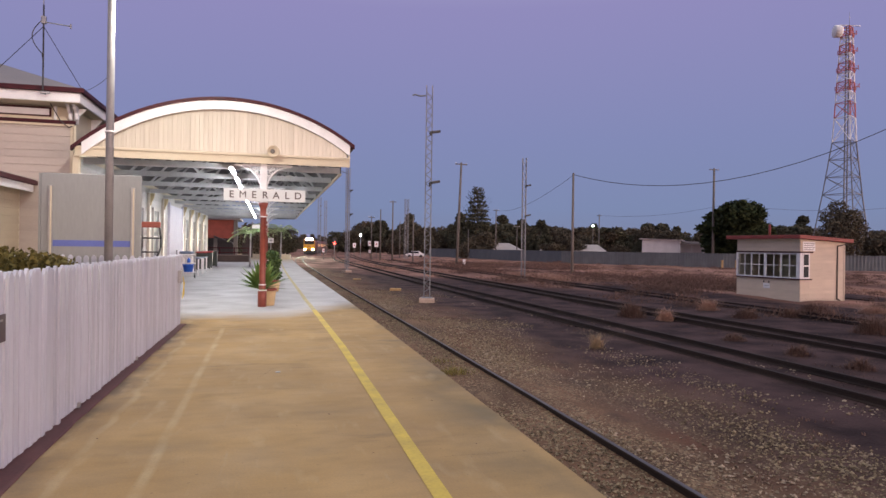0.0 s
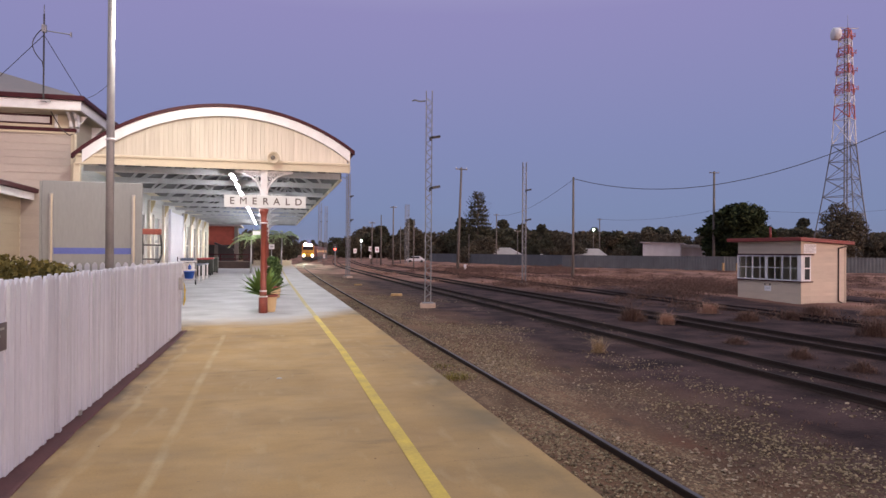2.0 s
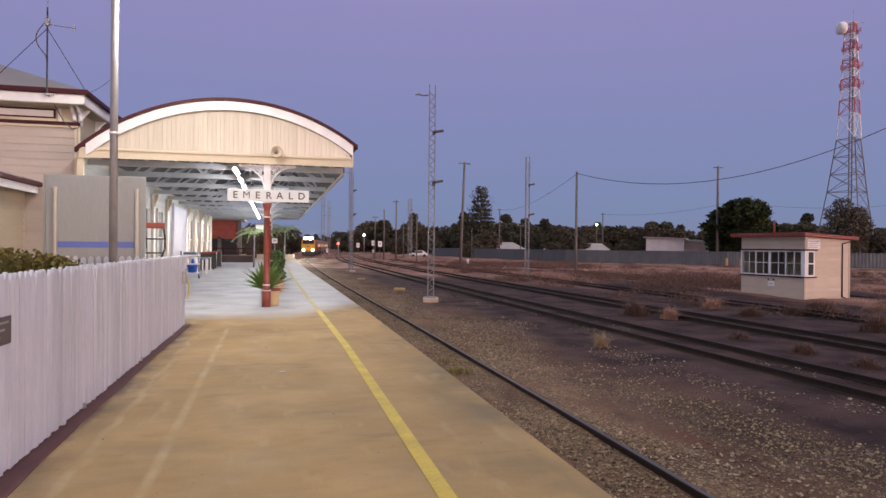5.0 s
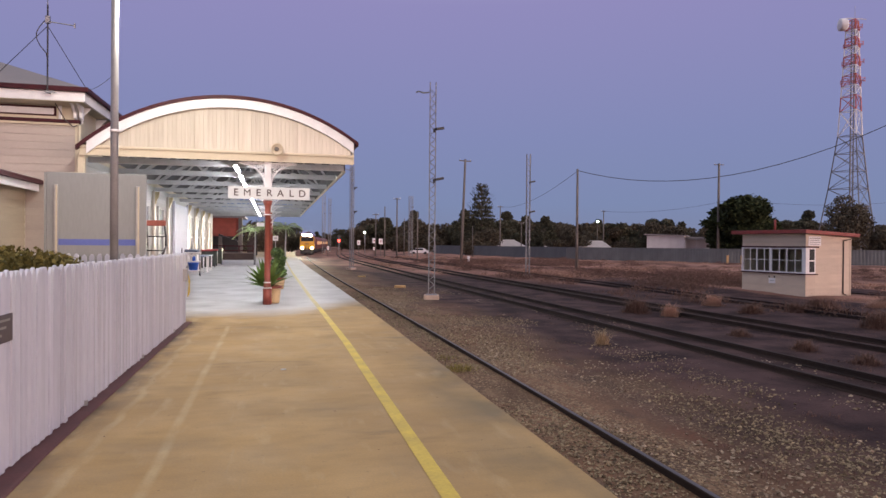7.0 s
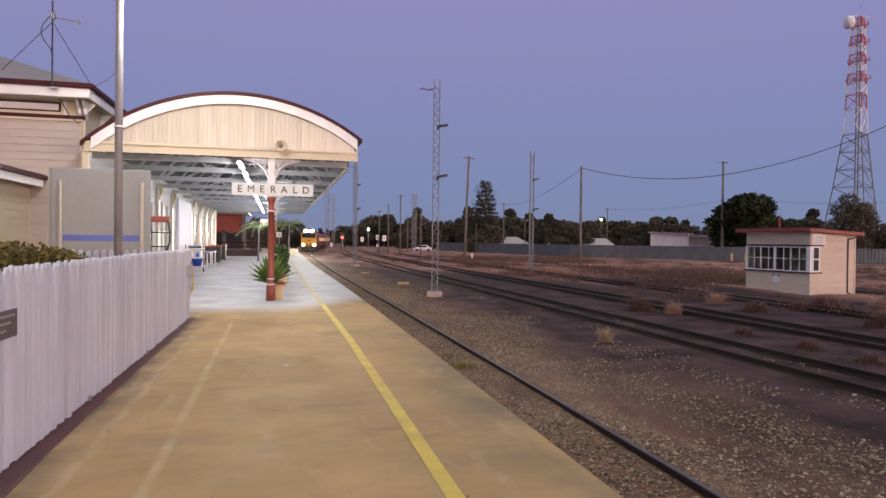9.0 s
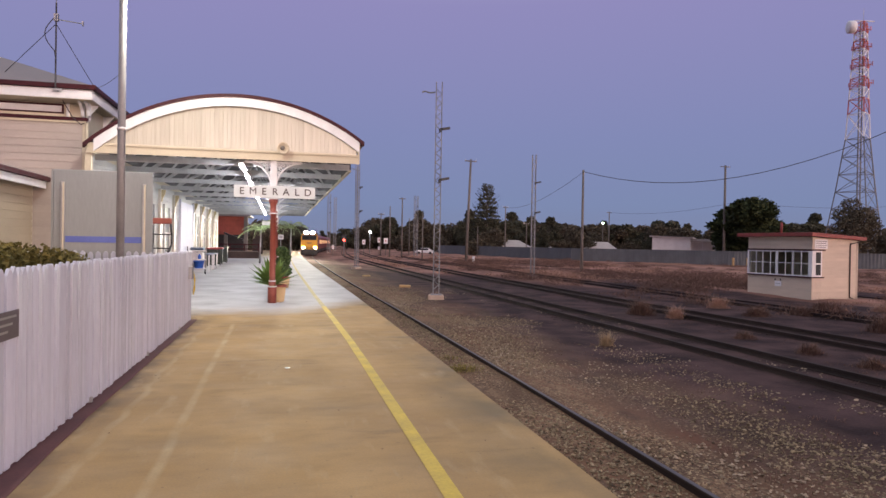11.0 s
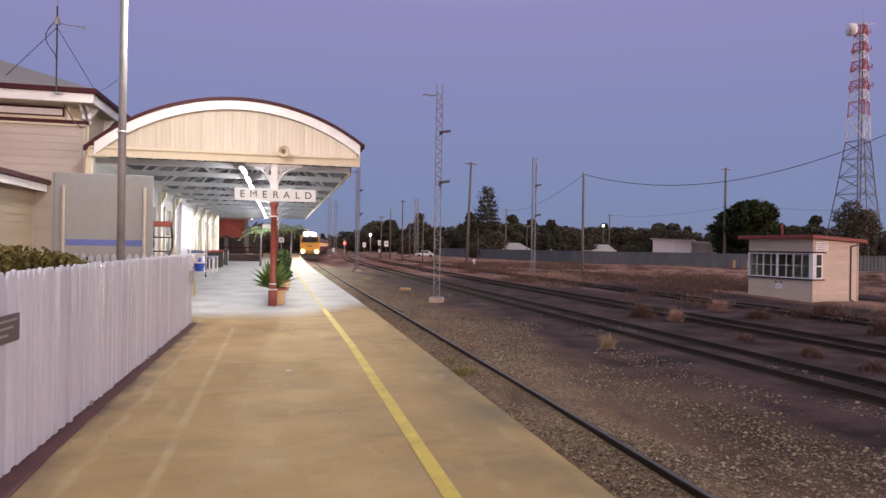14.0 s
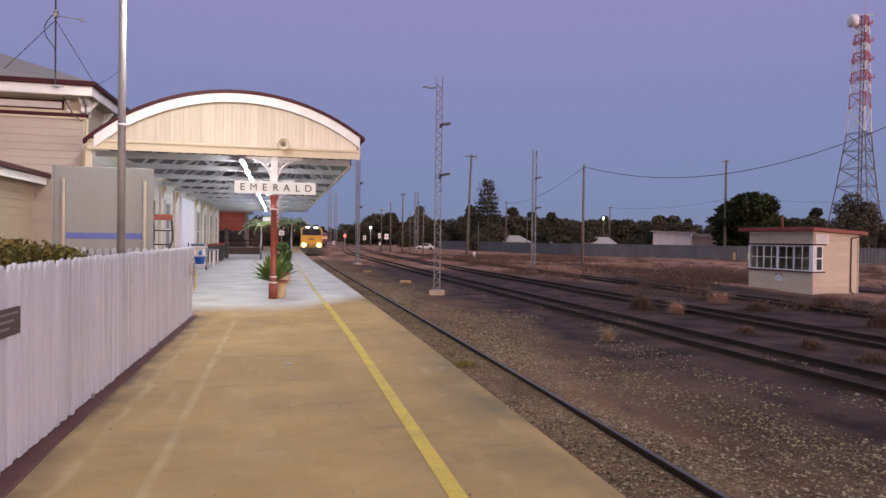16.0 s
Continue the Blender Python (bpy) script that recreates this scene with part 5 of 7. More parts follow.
def build_trees():
    rng = random.Random(5)
    kinds = [tree_meshes(20 + i, hh, ww, 6400, 0.40, M["leaf"] if i % 2 else M["leaf2"], lo) for i, (hh, ww, lo) in enumerate(((9.0, 9.5, 0.0), (11.0, 7.2, 0.12), (7.2, 10.5, 0.0), (10.2, 8.2, 0.1), (8.0, 11.0, 0.0)))]
    def row(x0, y0, x1, y1, n, smin, smax):
        for i in range(n):
            f = (i + rng.uniform(-0.3, 0.3)) / n
            s = rng.uniform(smin, smax)
            m = pose(x0 + (x1 - x0) * f + rng.uniform(-3, 3), y0 + (y1 - y0) * f + rng.uniform(-4, 4), -1.1, 0, 0, rng.uniform(0, 360))
            t = plant_tree("tree", kinds[rng.randrange(5)], m, "dark bushy tree behind the far fence", "distant trees")
            t.scale = (s * rng.uniform(0.9, 1.3), s * rng.uniform(0.9, 1.3), s)
    row(30, 252, 190, 172, 42, 0.7, 1.45)
    row(40, 285, 300, 180, 26, 1.1, 1.75)
    row(-12, 262, 2, 268, 5, 0.65, 0.95)
    row(24, 300, 44, 270, 6, 0.75, 1.0)
    row(14, 450, 36, 440, 7, 0.9, 1.3)
    row(90, 135, 190, 70, 9, 0.65, 0.95)
    row(46, 172, 80, 150, 8, 0.5, 0.8)
    row(40, 200, 120, 150, 18, 0.6, 1.35)
    for x, y, s, f in ((59.4, 128, 0.8, 0.85), (55.5, 128, 0.5, 1.1), (69.5, 122, 0.45, 1.1), (71.8, 120, 0.5, 0.9), (44.0, 142, 0.75, 1.1), (56.6, 140, 0.45, 1.2)):
        t = plant_tree("tree", kinds[int(x) % 5], pose(x, y, -1.1, 0, 0, x * 7), "dark bushy tree between the houses", "distant trees")
        t.scale = (s * f, s * f, s)
    big = tree_meshes(77, 12.6, 12.5, 30000, 0.32, M["leafbig"], 0.0)
    plant_tree("tree", big, pose(80.9, 101, -1.6, 0, 0, 200), "large round dark green tree behind the fence").scale = (1.35, 1.35, 1.0)
    gum = tree_meshes(91, 13.4, 12.0, 9000, 0.28, M["leaf2"], 0.2)
    plant_tree("tree", gum, pose(108.2, 107.5, -1.1, 0, 0, 110), "tall open gum tree in front of the tower")
    # tiered conifer
    rng2 = np.random.default_rng(8)
    blobs = []
    hh = 16.5
    for i in range(15):
        z = 2.2 + i * 0.98
        r = (1 - (z / (hh + 1.8))) ** 0.75 * 4.3 + 0.25
        for k in range(7):
            a = k * 0.9 + i * 0.5
            blobs.append((math.cos(a) * r * 0.62, math.sin(a) * r * 0.62, z + rng2.uniform(-0.2, 0.3), r * 0.42, r * 0.42, 0.36))
    core = leaf_cloud("crown", blobs, 4200, 0.30, M["leaf"], 9)
    bm = bmesh.new()
    bm.from_mesh(core)
    # long limbs that sweep out and up, each a spray of sprigs
    for i in range(34):
        z0 = 1.8 + i * 0.42
        reach = (1 - z0 / (hh + 1.0)) ** 0.7 * 4.6 + 0.3
        for k in range(5):
            a = i * 2.4 + k * 1.257 + rng2.uniform(-0.2, 0.2)
            far = reach * rng2.uniform(0.7, 1.12)
            cx, sx = math.cos(a), math.sin(a)
            for j in range(9):
                f = 0.25 + 0.75 * j / 8
                p = Vector((cx * far * f, sx * far * f, z0 + far * 0.55 * f * f))
                for side in (-1, 1):
                    d = Vector((cx * 0.6 - side * sx * 0.5, sx * 0.6 + side * cx * 0.5, 0.55)) * rng2.uniform(0.35, 0.6)
                    w = Vector((-sx, cx, 0.5)) * 0.05
                    bm.faces.new([bm.verts.new(q) for q in (p - w, p + d * 0.5 + w * 1.4, p + d, p + d * 0.5 - w * 1.4)])
    crown = finish("crown", bm, M["leaf"])
    bm = bmesh.new()
    rod(bm, (0, 0, -0.3), (0, 0, hh), 0.35, 0.04, 8)
    plant_tree("conifer_tree", (finish("trunk", bm, M["trunk"]), crown), pose(46.3, 150, -1.0), "tall tiered dark conifer beyond the yard").scale = (1.12, 1.12, 1.03)


# ---- far fence and houses ----
def build_far_side():
    runs = [((38, 165), (45.5, 100)), ((45.5, 100), (61, 80)), ((61, 80), (84, 62)), ((84, 62), (130, 40))]
    fence = thing("sheet_fence", "long grey sheet-metal fence along the far side of the yard", "fence", kind="structure")
    for (xa, ya), (xb, yb) in runs:
        a, b = Vector((xa, ya, 0)), Vector((xb, yb, 0))
        n = max(1, round((b - a).length / 2.4))
        ang = math.degrees(math.atan2(yb - ya, xb - xa))
        ln = (b - a).length / n
        bm = bmesh.new()
        k = 24
        lo, hi = [], []
        for i in range(k + 1):
            d = 0.02 if i % 4 in (1, 2) else -0.02
            lo.append(bm.verts.new((ln * i / k, d, -0.1)))
            hi.append(bm.verts.new((ln * i / k, d, 2.1)))
        for i in range(k):
            bm.faces.new((lo[i], lo[i + 1], hi[i + 1], hi[i]))
        quad_box(bm, -0.03, 0.03, 0.03, 0.09, -0.1, 2.14)
        quad_box(bm, 0, ln, -0.03, 0.03, 2.1, 2.14)
        me = finish("fence_panel", bm, M["greyfence"])
        for i in range(n):
            p = a.lerp(b, i / n)
            piece("fence_panel", me, fence, pose(p.x, p.y, -0.95, 0, 0, ang))

    def house(at, w, d, h, roof_h, flat, label):
        hs = thing("house", label, "house", "houses beyond the fence", at=at)
        box_part("wall", (-w / 2, w / 2, -d / 2, d / 2, 0, h), M["housewall"], hs)
        bm = bmesh.new()
        o = 0.5
        if flat:
            prism(bm, [(-w / 2 - o, h + 0.15), (w / 2 + o, h - 0.1), (w / 2 + o, h + 0.1), (-w / 2 - o, h + 0.35)], -d / 2 - o, d / 2 + o)
        else:
            r = w * 0.22
            v = [bm.verts.new(p) for p in ((-w / 2 - o, -d / 2 - o, h), (w / 2 + o, -d / 2 - o, h), (w / 2 + o, d / 2 + o, h), (-w / 2 - o, d / 2 + o, h), (-r, 0, h + roof_h), (r, 0, h + roof_h))]
            for f in ((0, 1, 5, 4), (1, 2, 5), (2, 3, 4, 5), (3, 0, 4), (3, 2, 1, 0)):
                bm.faces.new([v[i] for i in f])
        part("roof", bm, M["houseroof"], hs, "pale iron roof")
        for x in (() if flat else (-0.28 * w, 0.22 * w)):
            win = box_part("window", (x - 0.75, x + 0.75, -d / 2 - 0.05, -d / 2 - 0.001, h - 1.7, h - 0.6), M["white"], hs)
            box_part("pane", (x - 0.66, x + 0.66, -d / 2 - 0.07, -d / 2 - 0.051, h - 1.62, h - 0.68), M["glass"], win)
        if flat and w > 7.5:
            # open veranda on posts along the front
            prism_z = h - 0.35
            box_part("veranda_roof", (-w / 2, w / 2 + 0.6, -d / 2 - 2.2, -d / 2 - 0.01, prism_z, prism_z + 0.12), M["houseroof"], hs, "thin veranda roof")
            for x in steps(-w / 2 + 0.2, w / 2 + 0.4, 2.2):
                box_part("veranda_post", (x - 0.06, x + 0.06, -d / 2 - 2.1, -d / 2 - 1.98, -1.4, prism_z - 0.001), M["white"], hs)
        return hs
    house(pose(50.7, 146, -1.8, 0, 0, -25), 10, 7, 2.6, 1.9, False, "low house with a pale hipped roof beyond the fence")
    house(pose(59.8, 139, -1.9, 0, 0, -25), 3.6, 5, 2.6, 1.6, False, "small outbuilding with a pale roof beyond the fence")
    house(pose(63.8, 126, -1.8, 0, 0, -30), 6.6, 6, 2.5, 1.8, False, "low house with a pale hipped roof beyond the fence")
    house(pose(75.0, 117, 0.3, 0, 0, -38), 7.0, 7, 3.2, 0.3, True, "flat-roofed pale house beyond the fence")
    house(pose(80.6, 115.5, 0.1, 0, 0, -38), 8.0, 6, 3.0, 0.3, True, "flat-roofed pale house beyond the fence")
    car = thing("parked_car", "pale parked car on the far side of the yard", "car", at=pose(31.2, 150, -0.95, 0, 0, -8))
    bm = bmesh.new()
    prism(bm, [(-2.1, 0.35), (2.1, 0.35), (2.15, 0.8), (1.3, 0.95), (0.8, 1.45), (-1.0, 1.5), (-1.7, 0.98), (-2.15, 0.9)], -0.85, 0.85, "x")
    bmesh.ops.rotate(bm, verts=bm.verts, matrix=Matrix.Rotation(math.pi / 2, 3, "Z"))
    soften(bm, 0.06)
    part("body", bm, M["towerwhite"], car, "pale car body")
    box_part("side_glass", (-1.3, 0.85, -0.88, -0.851, 1.0, 1.38), M["glass"], car)
    for x in (-1.3, 1.35):
        for y in (-0.8, 0.8):
            bm = bmesh.new()
            rod(bm, (x, y - 0.1, 0.33), (x, y + 0.1, 0.33), 0.33, 0.33, 14)
            part("wheel", bm, M["dark"], car)
    lamp = thing("far_street_lamp", "distant lit street lamp among the trees", "street lamp", at=pose(74.5, 146, -1))
    bm = bmesh.new()
    rod(bm, (0, 0, 0), (0, 0, 8.0), 0.1, 0.07, 8)
    part("pole", bm, M["timber"], lamp)
    bm = bmesh.new()
    lathe(bm, [(0.05, 8.0), (0.20, 8.1), (0.26, 8.24), (0.18, 8.42), (0.04, 8.48)], 12)
    part("lens", bm, M["greenlamp"], lamp, "greenish glowing lamp")
    lamp = thing("yard_lamp", "distant lit white yard lamp on a pole", "street lamp", at=pose(18.5, 150, -1))
    bm = bmesh.new()
    rod(bm, (0, 0, 0), (0, 0, 4.9), 0.09, 0.07, 8)
    part("pole", bm, M["steel"], lamp)
    bm = bmesh.new()
    lathe(bm, [(0.05, 4.85), (0.17, 4.9), (0.21, 5.05), (0.15, 5.2), (0.04, 5.24)], 12)
    part("lens", bm, M["farlamp"], lamp, "glowing white lamp")
    sig = thing("rail_signal", "railway signal showing a red light", "signal", at=pose(9.26, 110, -0.9))
    bm = bmesh.new()
    rod(bm, (0, 0, 0), (0, 0, 3.3), 0.06, 0.06, 8)
    part("post", bm, M["steel"], sig)
    box_part("head", (-0.38, 0.38, 0.01, 0.22, 2.2, 3.7), M["dark"], sig, bevel=0.04)
    bm = bmesh.new()
    lathe(bm, [(0.02, 0.05), (0.17, 0.02), (0.19, -0.02)], 16, pose(0, 0.0, 2.8, 90, 0, 0))
    part("lens", bm, M["redlamp"], sig, "glowing red lens")
    for x, y, z, w, h in ((17.9, 130, 2.5, 0.75, 1.0), (17.9, 130, 1.1, 0.5, 0.6), (19.2, 130, 2.3, 0.8, 1.1), (14.6, 128, 2.1, 0.6, 0.9), (8.0, 118, 1.2, 0.4, 0.7)):
        s = thing("track_marker", "small pale track-side marker board on a stake", "sign", "marker boards", at=pose(x, y, -0.9))
        box_part("board", (-w / 2, w / 2, -0.03, 0.0, z, z + h), M["towerwhite"], s)
        box_part("mark", (-w * 0.12, w * 0.12, -0.034, -0.031, z + h * 0.35, z + h * 0.65), M["towerred"], s, "red mark")
        box_part("stake", (-0.05, 0.05, 0.001, 0.06, -0.1, z + 0.1), M["timber"], s)


# ---- the train ----
def build_locomotive():
    loco = thing("locomotive", "yellow diesel locomotive with lit headlights on its roof", "locomotive")
    W = 1.36
    def hull(bm, y0, y1, top=3.72):
        prism(bm, [(-W, 1.05), (W, 1.05), (W, top - 0.42), (W - 0.16, top - 0.12), (W - 0.5, top), (-W + 0.5, top), (-W + 0.16, top - 0.12), (-W, top - 0.42)], y0, y1)
    bm = bmesh.new()
    hull(bm, 0.0, 2.6)
    soften(bm, 0.05)
    cab = part("cab", bm, M["trainyellow"], loco, "yellow driving cab")
    bm = bmesh.new()
    prism(bm, [(-W + 0.1, 1.05), (W - 0.1, 1.05), (W - 0.1, 3.3), (W - 0.5, 3.6), (-W + 0.5, 3.6), (-W + 0.1, 3.3)], 2.61, 17.4)
    part("engine_hood", bm, M["carmaroon"], loco, "dark maroon engine body")
    roof_box = box_part("roof_box", (-0.95, 0.95, -0.12, 0.6, 3.45, 3.73), M["dark"], loco, "black headlight housing", bevel=0.05)
    box_part("windscreen_band", (-1.2, 1.2, -0.03, -0.001, 2.62, 3.42), M["dark"], cab, "black windscreen surround", bevel=0.01)
    for x0, x1 in ((-1.08, -0.06), (0.06, 1.08)):
        box_part("windscreen", (x0, x1, -0.045, -0.031, 2.74, 3.32), M["glass"], cab, "dark windscreen")
    box_part("side_window", (W - 0.02, W + 0.02, 0.5, 1.35, 2.3, 3.1), M["glass"], cab, "dark side window")
    box_part("nose_panel", (-0.9, 0.9, -0.02, -0.001, 1.75, 2.45), M["trainyellow"], loco, bevel=0.008)
    box_part("number_bar", (-0.35, 0.35, -0.026, -0.021, 2.05, 2.2), M["ink"], cab, "dark number plate")
    for x in (-0.52, 0.52):
        box_part("headlamp", (x - 0.26, x + 0.26, -0.15, -0.121, 3.56, 3.70), M["dimlamp"], roof_box, "glowing dimmed headlamp glass", bevel=0.01)
    for x in (-0.95, 0.95):
        bm = bmesh.new()
        lathe(bm, [(0.04, 0.06), (0.17, 0.04), (0.19, -0.02), (0.19, -0.06)], 14, pose(x, -0.06, 1.36, 90, 0, 0))
        part("ditch_lamp", bm, M["ditchlamp"], loco, "glowing warm ditch lamp")
    for i in range(6):
        s = -1 if i < 3 else 1
        k = i % 3
        bm = bmesh.new()
        x = s * (0.18 + k * 0.26)
        prism(bm, [(x, 1.06), (x + s * 0.13, 1.06), (x - s * 0.15, 1.50), (x - s * 0.28, 1.50)] if k else [(x, 1.06), (x + s * 0.13, 1.06), (x - s * 0.05, 1.36), (x - s * 0.15, 1.36)], -0.012, -0.001)
        part("stripe", bm, M["dark"], cab, "black diagonal stripe")
    bm = bmesh.new()
    prism(bm, [(-1.3, 0.45), (1.3, 0.45), (1.3, 1.04), (-1.3, 1.04)], 0.02, 17.3)
    part("underframe", bm, M["dark"], loco, "black underframe")
    bm = bmesh.new()
    prism(bm, [(-1.25, 0.18), (1.25, 0.18), (1.3, 0.5), (-1.3, 0.5)], -0.15, 0.1)
    soften(bm, 0.03)
    part("pilot", bm, M["dark"], loco, "black pilot plate")
    box_part("coupler", (-0.15, 0.15, -0.5, -0.151, 0.5, 0.78), M["dark"], loco, bevel=0.03)
    for y in (2.4, 4.0, 5.6, 11.8, 13.4, 15.0):
        for x in (-0.53, 0.53):
            bm = bmesh.new()
            rod(bm, (x - 0.06, y, 0.455), (x + 0.06, y, 0.455), 0.455, 0.455, 20)
            part("wheel", bm, M["rail"], loco)
    for x in (-1.38, 1.38):
        bm = bmesh.new()
        tube_line(bm, [(x, 0.1, 1.1), (x, 0.1, 2.3)], 0.02, 6)
        part("handrail", bm, M["white"], loco)
    # added high-beam lamps: deep hoods over the cab, each pair with a shutter hinged along its top
    added_shutters = []
    for x in (-0.5, 0.5):
        bm = bmesh.new()
        for dx in (-0.14, 0.14):
            rings = [[bm.verts.new((dx + r * math.cos(a), y, r * math.sin(a))) for a in (2 * math.pi * k / 14 for k in range(14))] for r, y in ((0.105, 0.55), (0.105, -0.2), (0.125, -0.2), (0.125, 0.58))]
            for p, q in zip(rings[:-1], rings[1:]):
                for k in range(14):
                    bm.faces.new((p[k], p[(k + 1) % 14], q[(k + 1) % 14], q[k]))
            bm.faces.new(rings[-1])
        hood = part("high_beam", bm, M["dark"], loco, "black hooded lamp, added for the headlights' full beam")
        hood.matrix_basis = pose(x, 0.1, 3.87)
        for dx in (-0.14, 0.14):
            bm = bmesh.new()
            rod(bm, (dx, 0.50, 0), (dx, 0.52, 0), 0.100, 0.100, 14)
            part("lens", bm, M["headlamp"], hood, "brilliant warm white lens")
        # this shutter is no real part: it closes to dim the lamps
        bm = bmesh.new()
        quad_box(bm, -0.285, 0.285, -0.012, 0.012, -0.27, 0.0)
        soften(bm, 0.004)
        flap = part("shutter", bm, M["dark"], loco, "black hinged lamp shutter, added to dim the headlights")
        added_shutters.append((flap, x))
    return loco, added_shutters


def build_carriage():
    c = thing("passenger_carriage", "maroon and silver passenger carriage with lit windows", "carriage", "train carriages")
    bm = bmesh.new()
    prism(bm, [(-1.35, 0.95), (1.35, 0.95), (1.35, 3.2), (1.0, 3.7), (-1.0, 3.7), (-1.35, 3.2)], 0, 18.0)
    part("body", bm, M["carmaroon"], c)
    bm = bmesh.new()
    prism(bm, [(-1.2, 0.35), (1.2, 0.35), (1.2, 0.94), (-1.2, 0.94)], 1.0, 17.0)
    part("underframe", bm, M["dark"], c)
    for s in (-1, 1):
        for y in np.arange(1.6, 16.8, 1.9):
            a, b = sorted((s * 1.351, s * 1.37))
            box_part("window", (a, b, float(y), float(y) + 1.1, 2.0, 2.75), M["carwindow"], c, "warm lit window")
    for y in (2.0, 3.9, 14.1, 16.0):
        for x in (-0.53, 0.53):
            bm = bmesh.new()
            rod(bm, (x - 0.06, y, 0.43), (x + 0.06, y, 0.43), 0.43, 0.43, 16)
            part("wheel", bm, M["rail"], c)
    return c


def clear_glass():
    m, n, l, p = shader("clear_glass")
    p.inputs["Base Color"].default_value = (0.9, 0.93, 0.95, 1)
    p.inputs["Roughness"].default_value = 0.03
    p.inputs["Transmission Weight"].default_value = 1.0
    p.inputs["IOR"].default_value = 1.05
    return m


M["clear"] = clear_glass()
M["greenlamp"] = glowing("green_white_lamp", (0.75, 1.0, 0.75), 14)
M["carwindow"] = glowing("lit_window", (1.0, 0.6, 0.3), 0.35)
build_cabin()
build_yard_poles()
build_tower()
build_trees()
build_far_side()
locomotive, added_shutters = build_locomotive()
carriages = [build_carriage()]
for _ in range(3):
    carriages.append(copy_thing(carriages[0], pose(0, 0, 0)))


# ---- plants, planters and things on the platform ----
def blade_mesh(name, roots, heights, lean, width, material, seed, curl=0.5):
    """Thin bent blades: two triangles each over a middle joint."""
    rng = np.random.default_rng(seed)
    n = len(roots)
    a = rng.uniform(0, 2 * math.pi, n)
    dirs = np.stack([np.cos(a), np.sin(a), np.zeros(n)], 1)
    side = np.stack([-np.sin(a), np.cos(a), np.zeros(n)], 1)
    h = np.asarray(heights)[:, None]
    ln = (np.asarray(lean) * rng.uniform(0.3, 1.3, n))[:, None]
    w = (np.asarray(width) * np.ones(n))[:, None]
    up = np.array([[0, 0, 1.0]])
    mid = roots + dirs * ln * h * 0.35 + up * h * 0.6
    tip = roots + dirs * ln * h + up * h * (1 - curl * ln * 0.5)
    v = np.stack([roots - side * w, roots + side * w, mid + side * w * 0.8, mid - side * w * 0.8, tip], 1).reshape(-1, 3)
    f = []
    for i in range(n):
        k = 5 * i
        f += [(k, k + 1, k + 2, k + 3), (k + 3, k + 2, k + 4)]
    me = bpy.data.meshes.new(name)
    me.from_pydata(v.tolist(), [], f)
    me.materials.append(material)
    return me


def grass_tuft(x, y, h, r, n, seed, material="drygrass", label="clump of dry straw-coloured grass between the tracks", z=-0.95):
    rng = np.random.default_rng(seed)
    roots = np.zeros((n, 3))
    roots[:, :2] = rng.normal(size=(n, 2)) * r * 0.36
    fall = np.exp(-1.6 * (roots[:, :2] ** 2).sum(1) / r ** 2)
    me = blade_mesh("blades", roots, h * fall * rng.uniform(0.3, 1.1, n), 1.15, 0.003 + 0.003 * h, M[material], seed)
    t = thing("grass_tuft", label, "grass", "grass tufts", at=pose(x, y, z))
    piece("foliage", me, t)
    return t


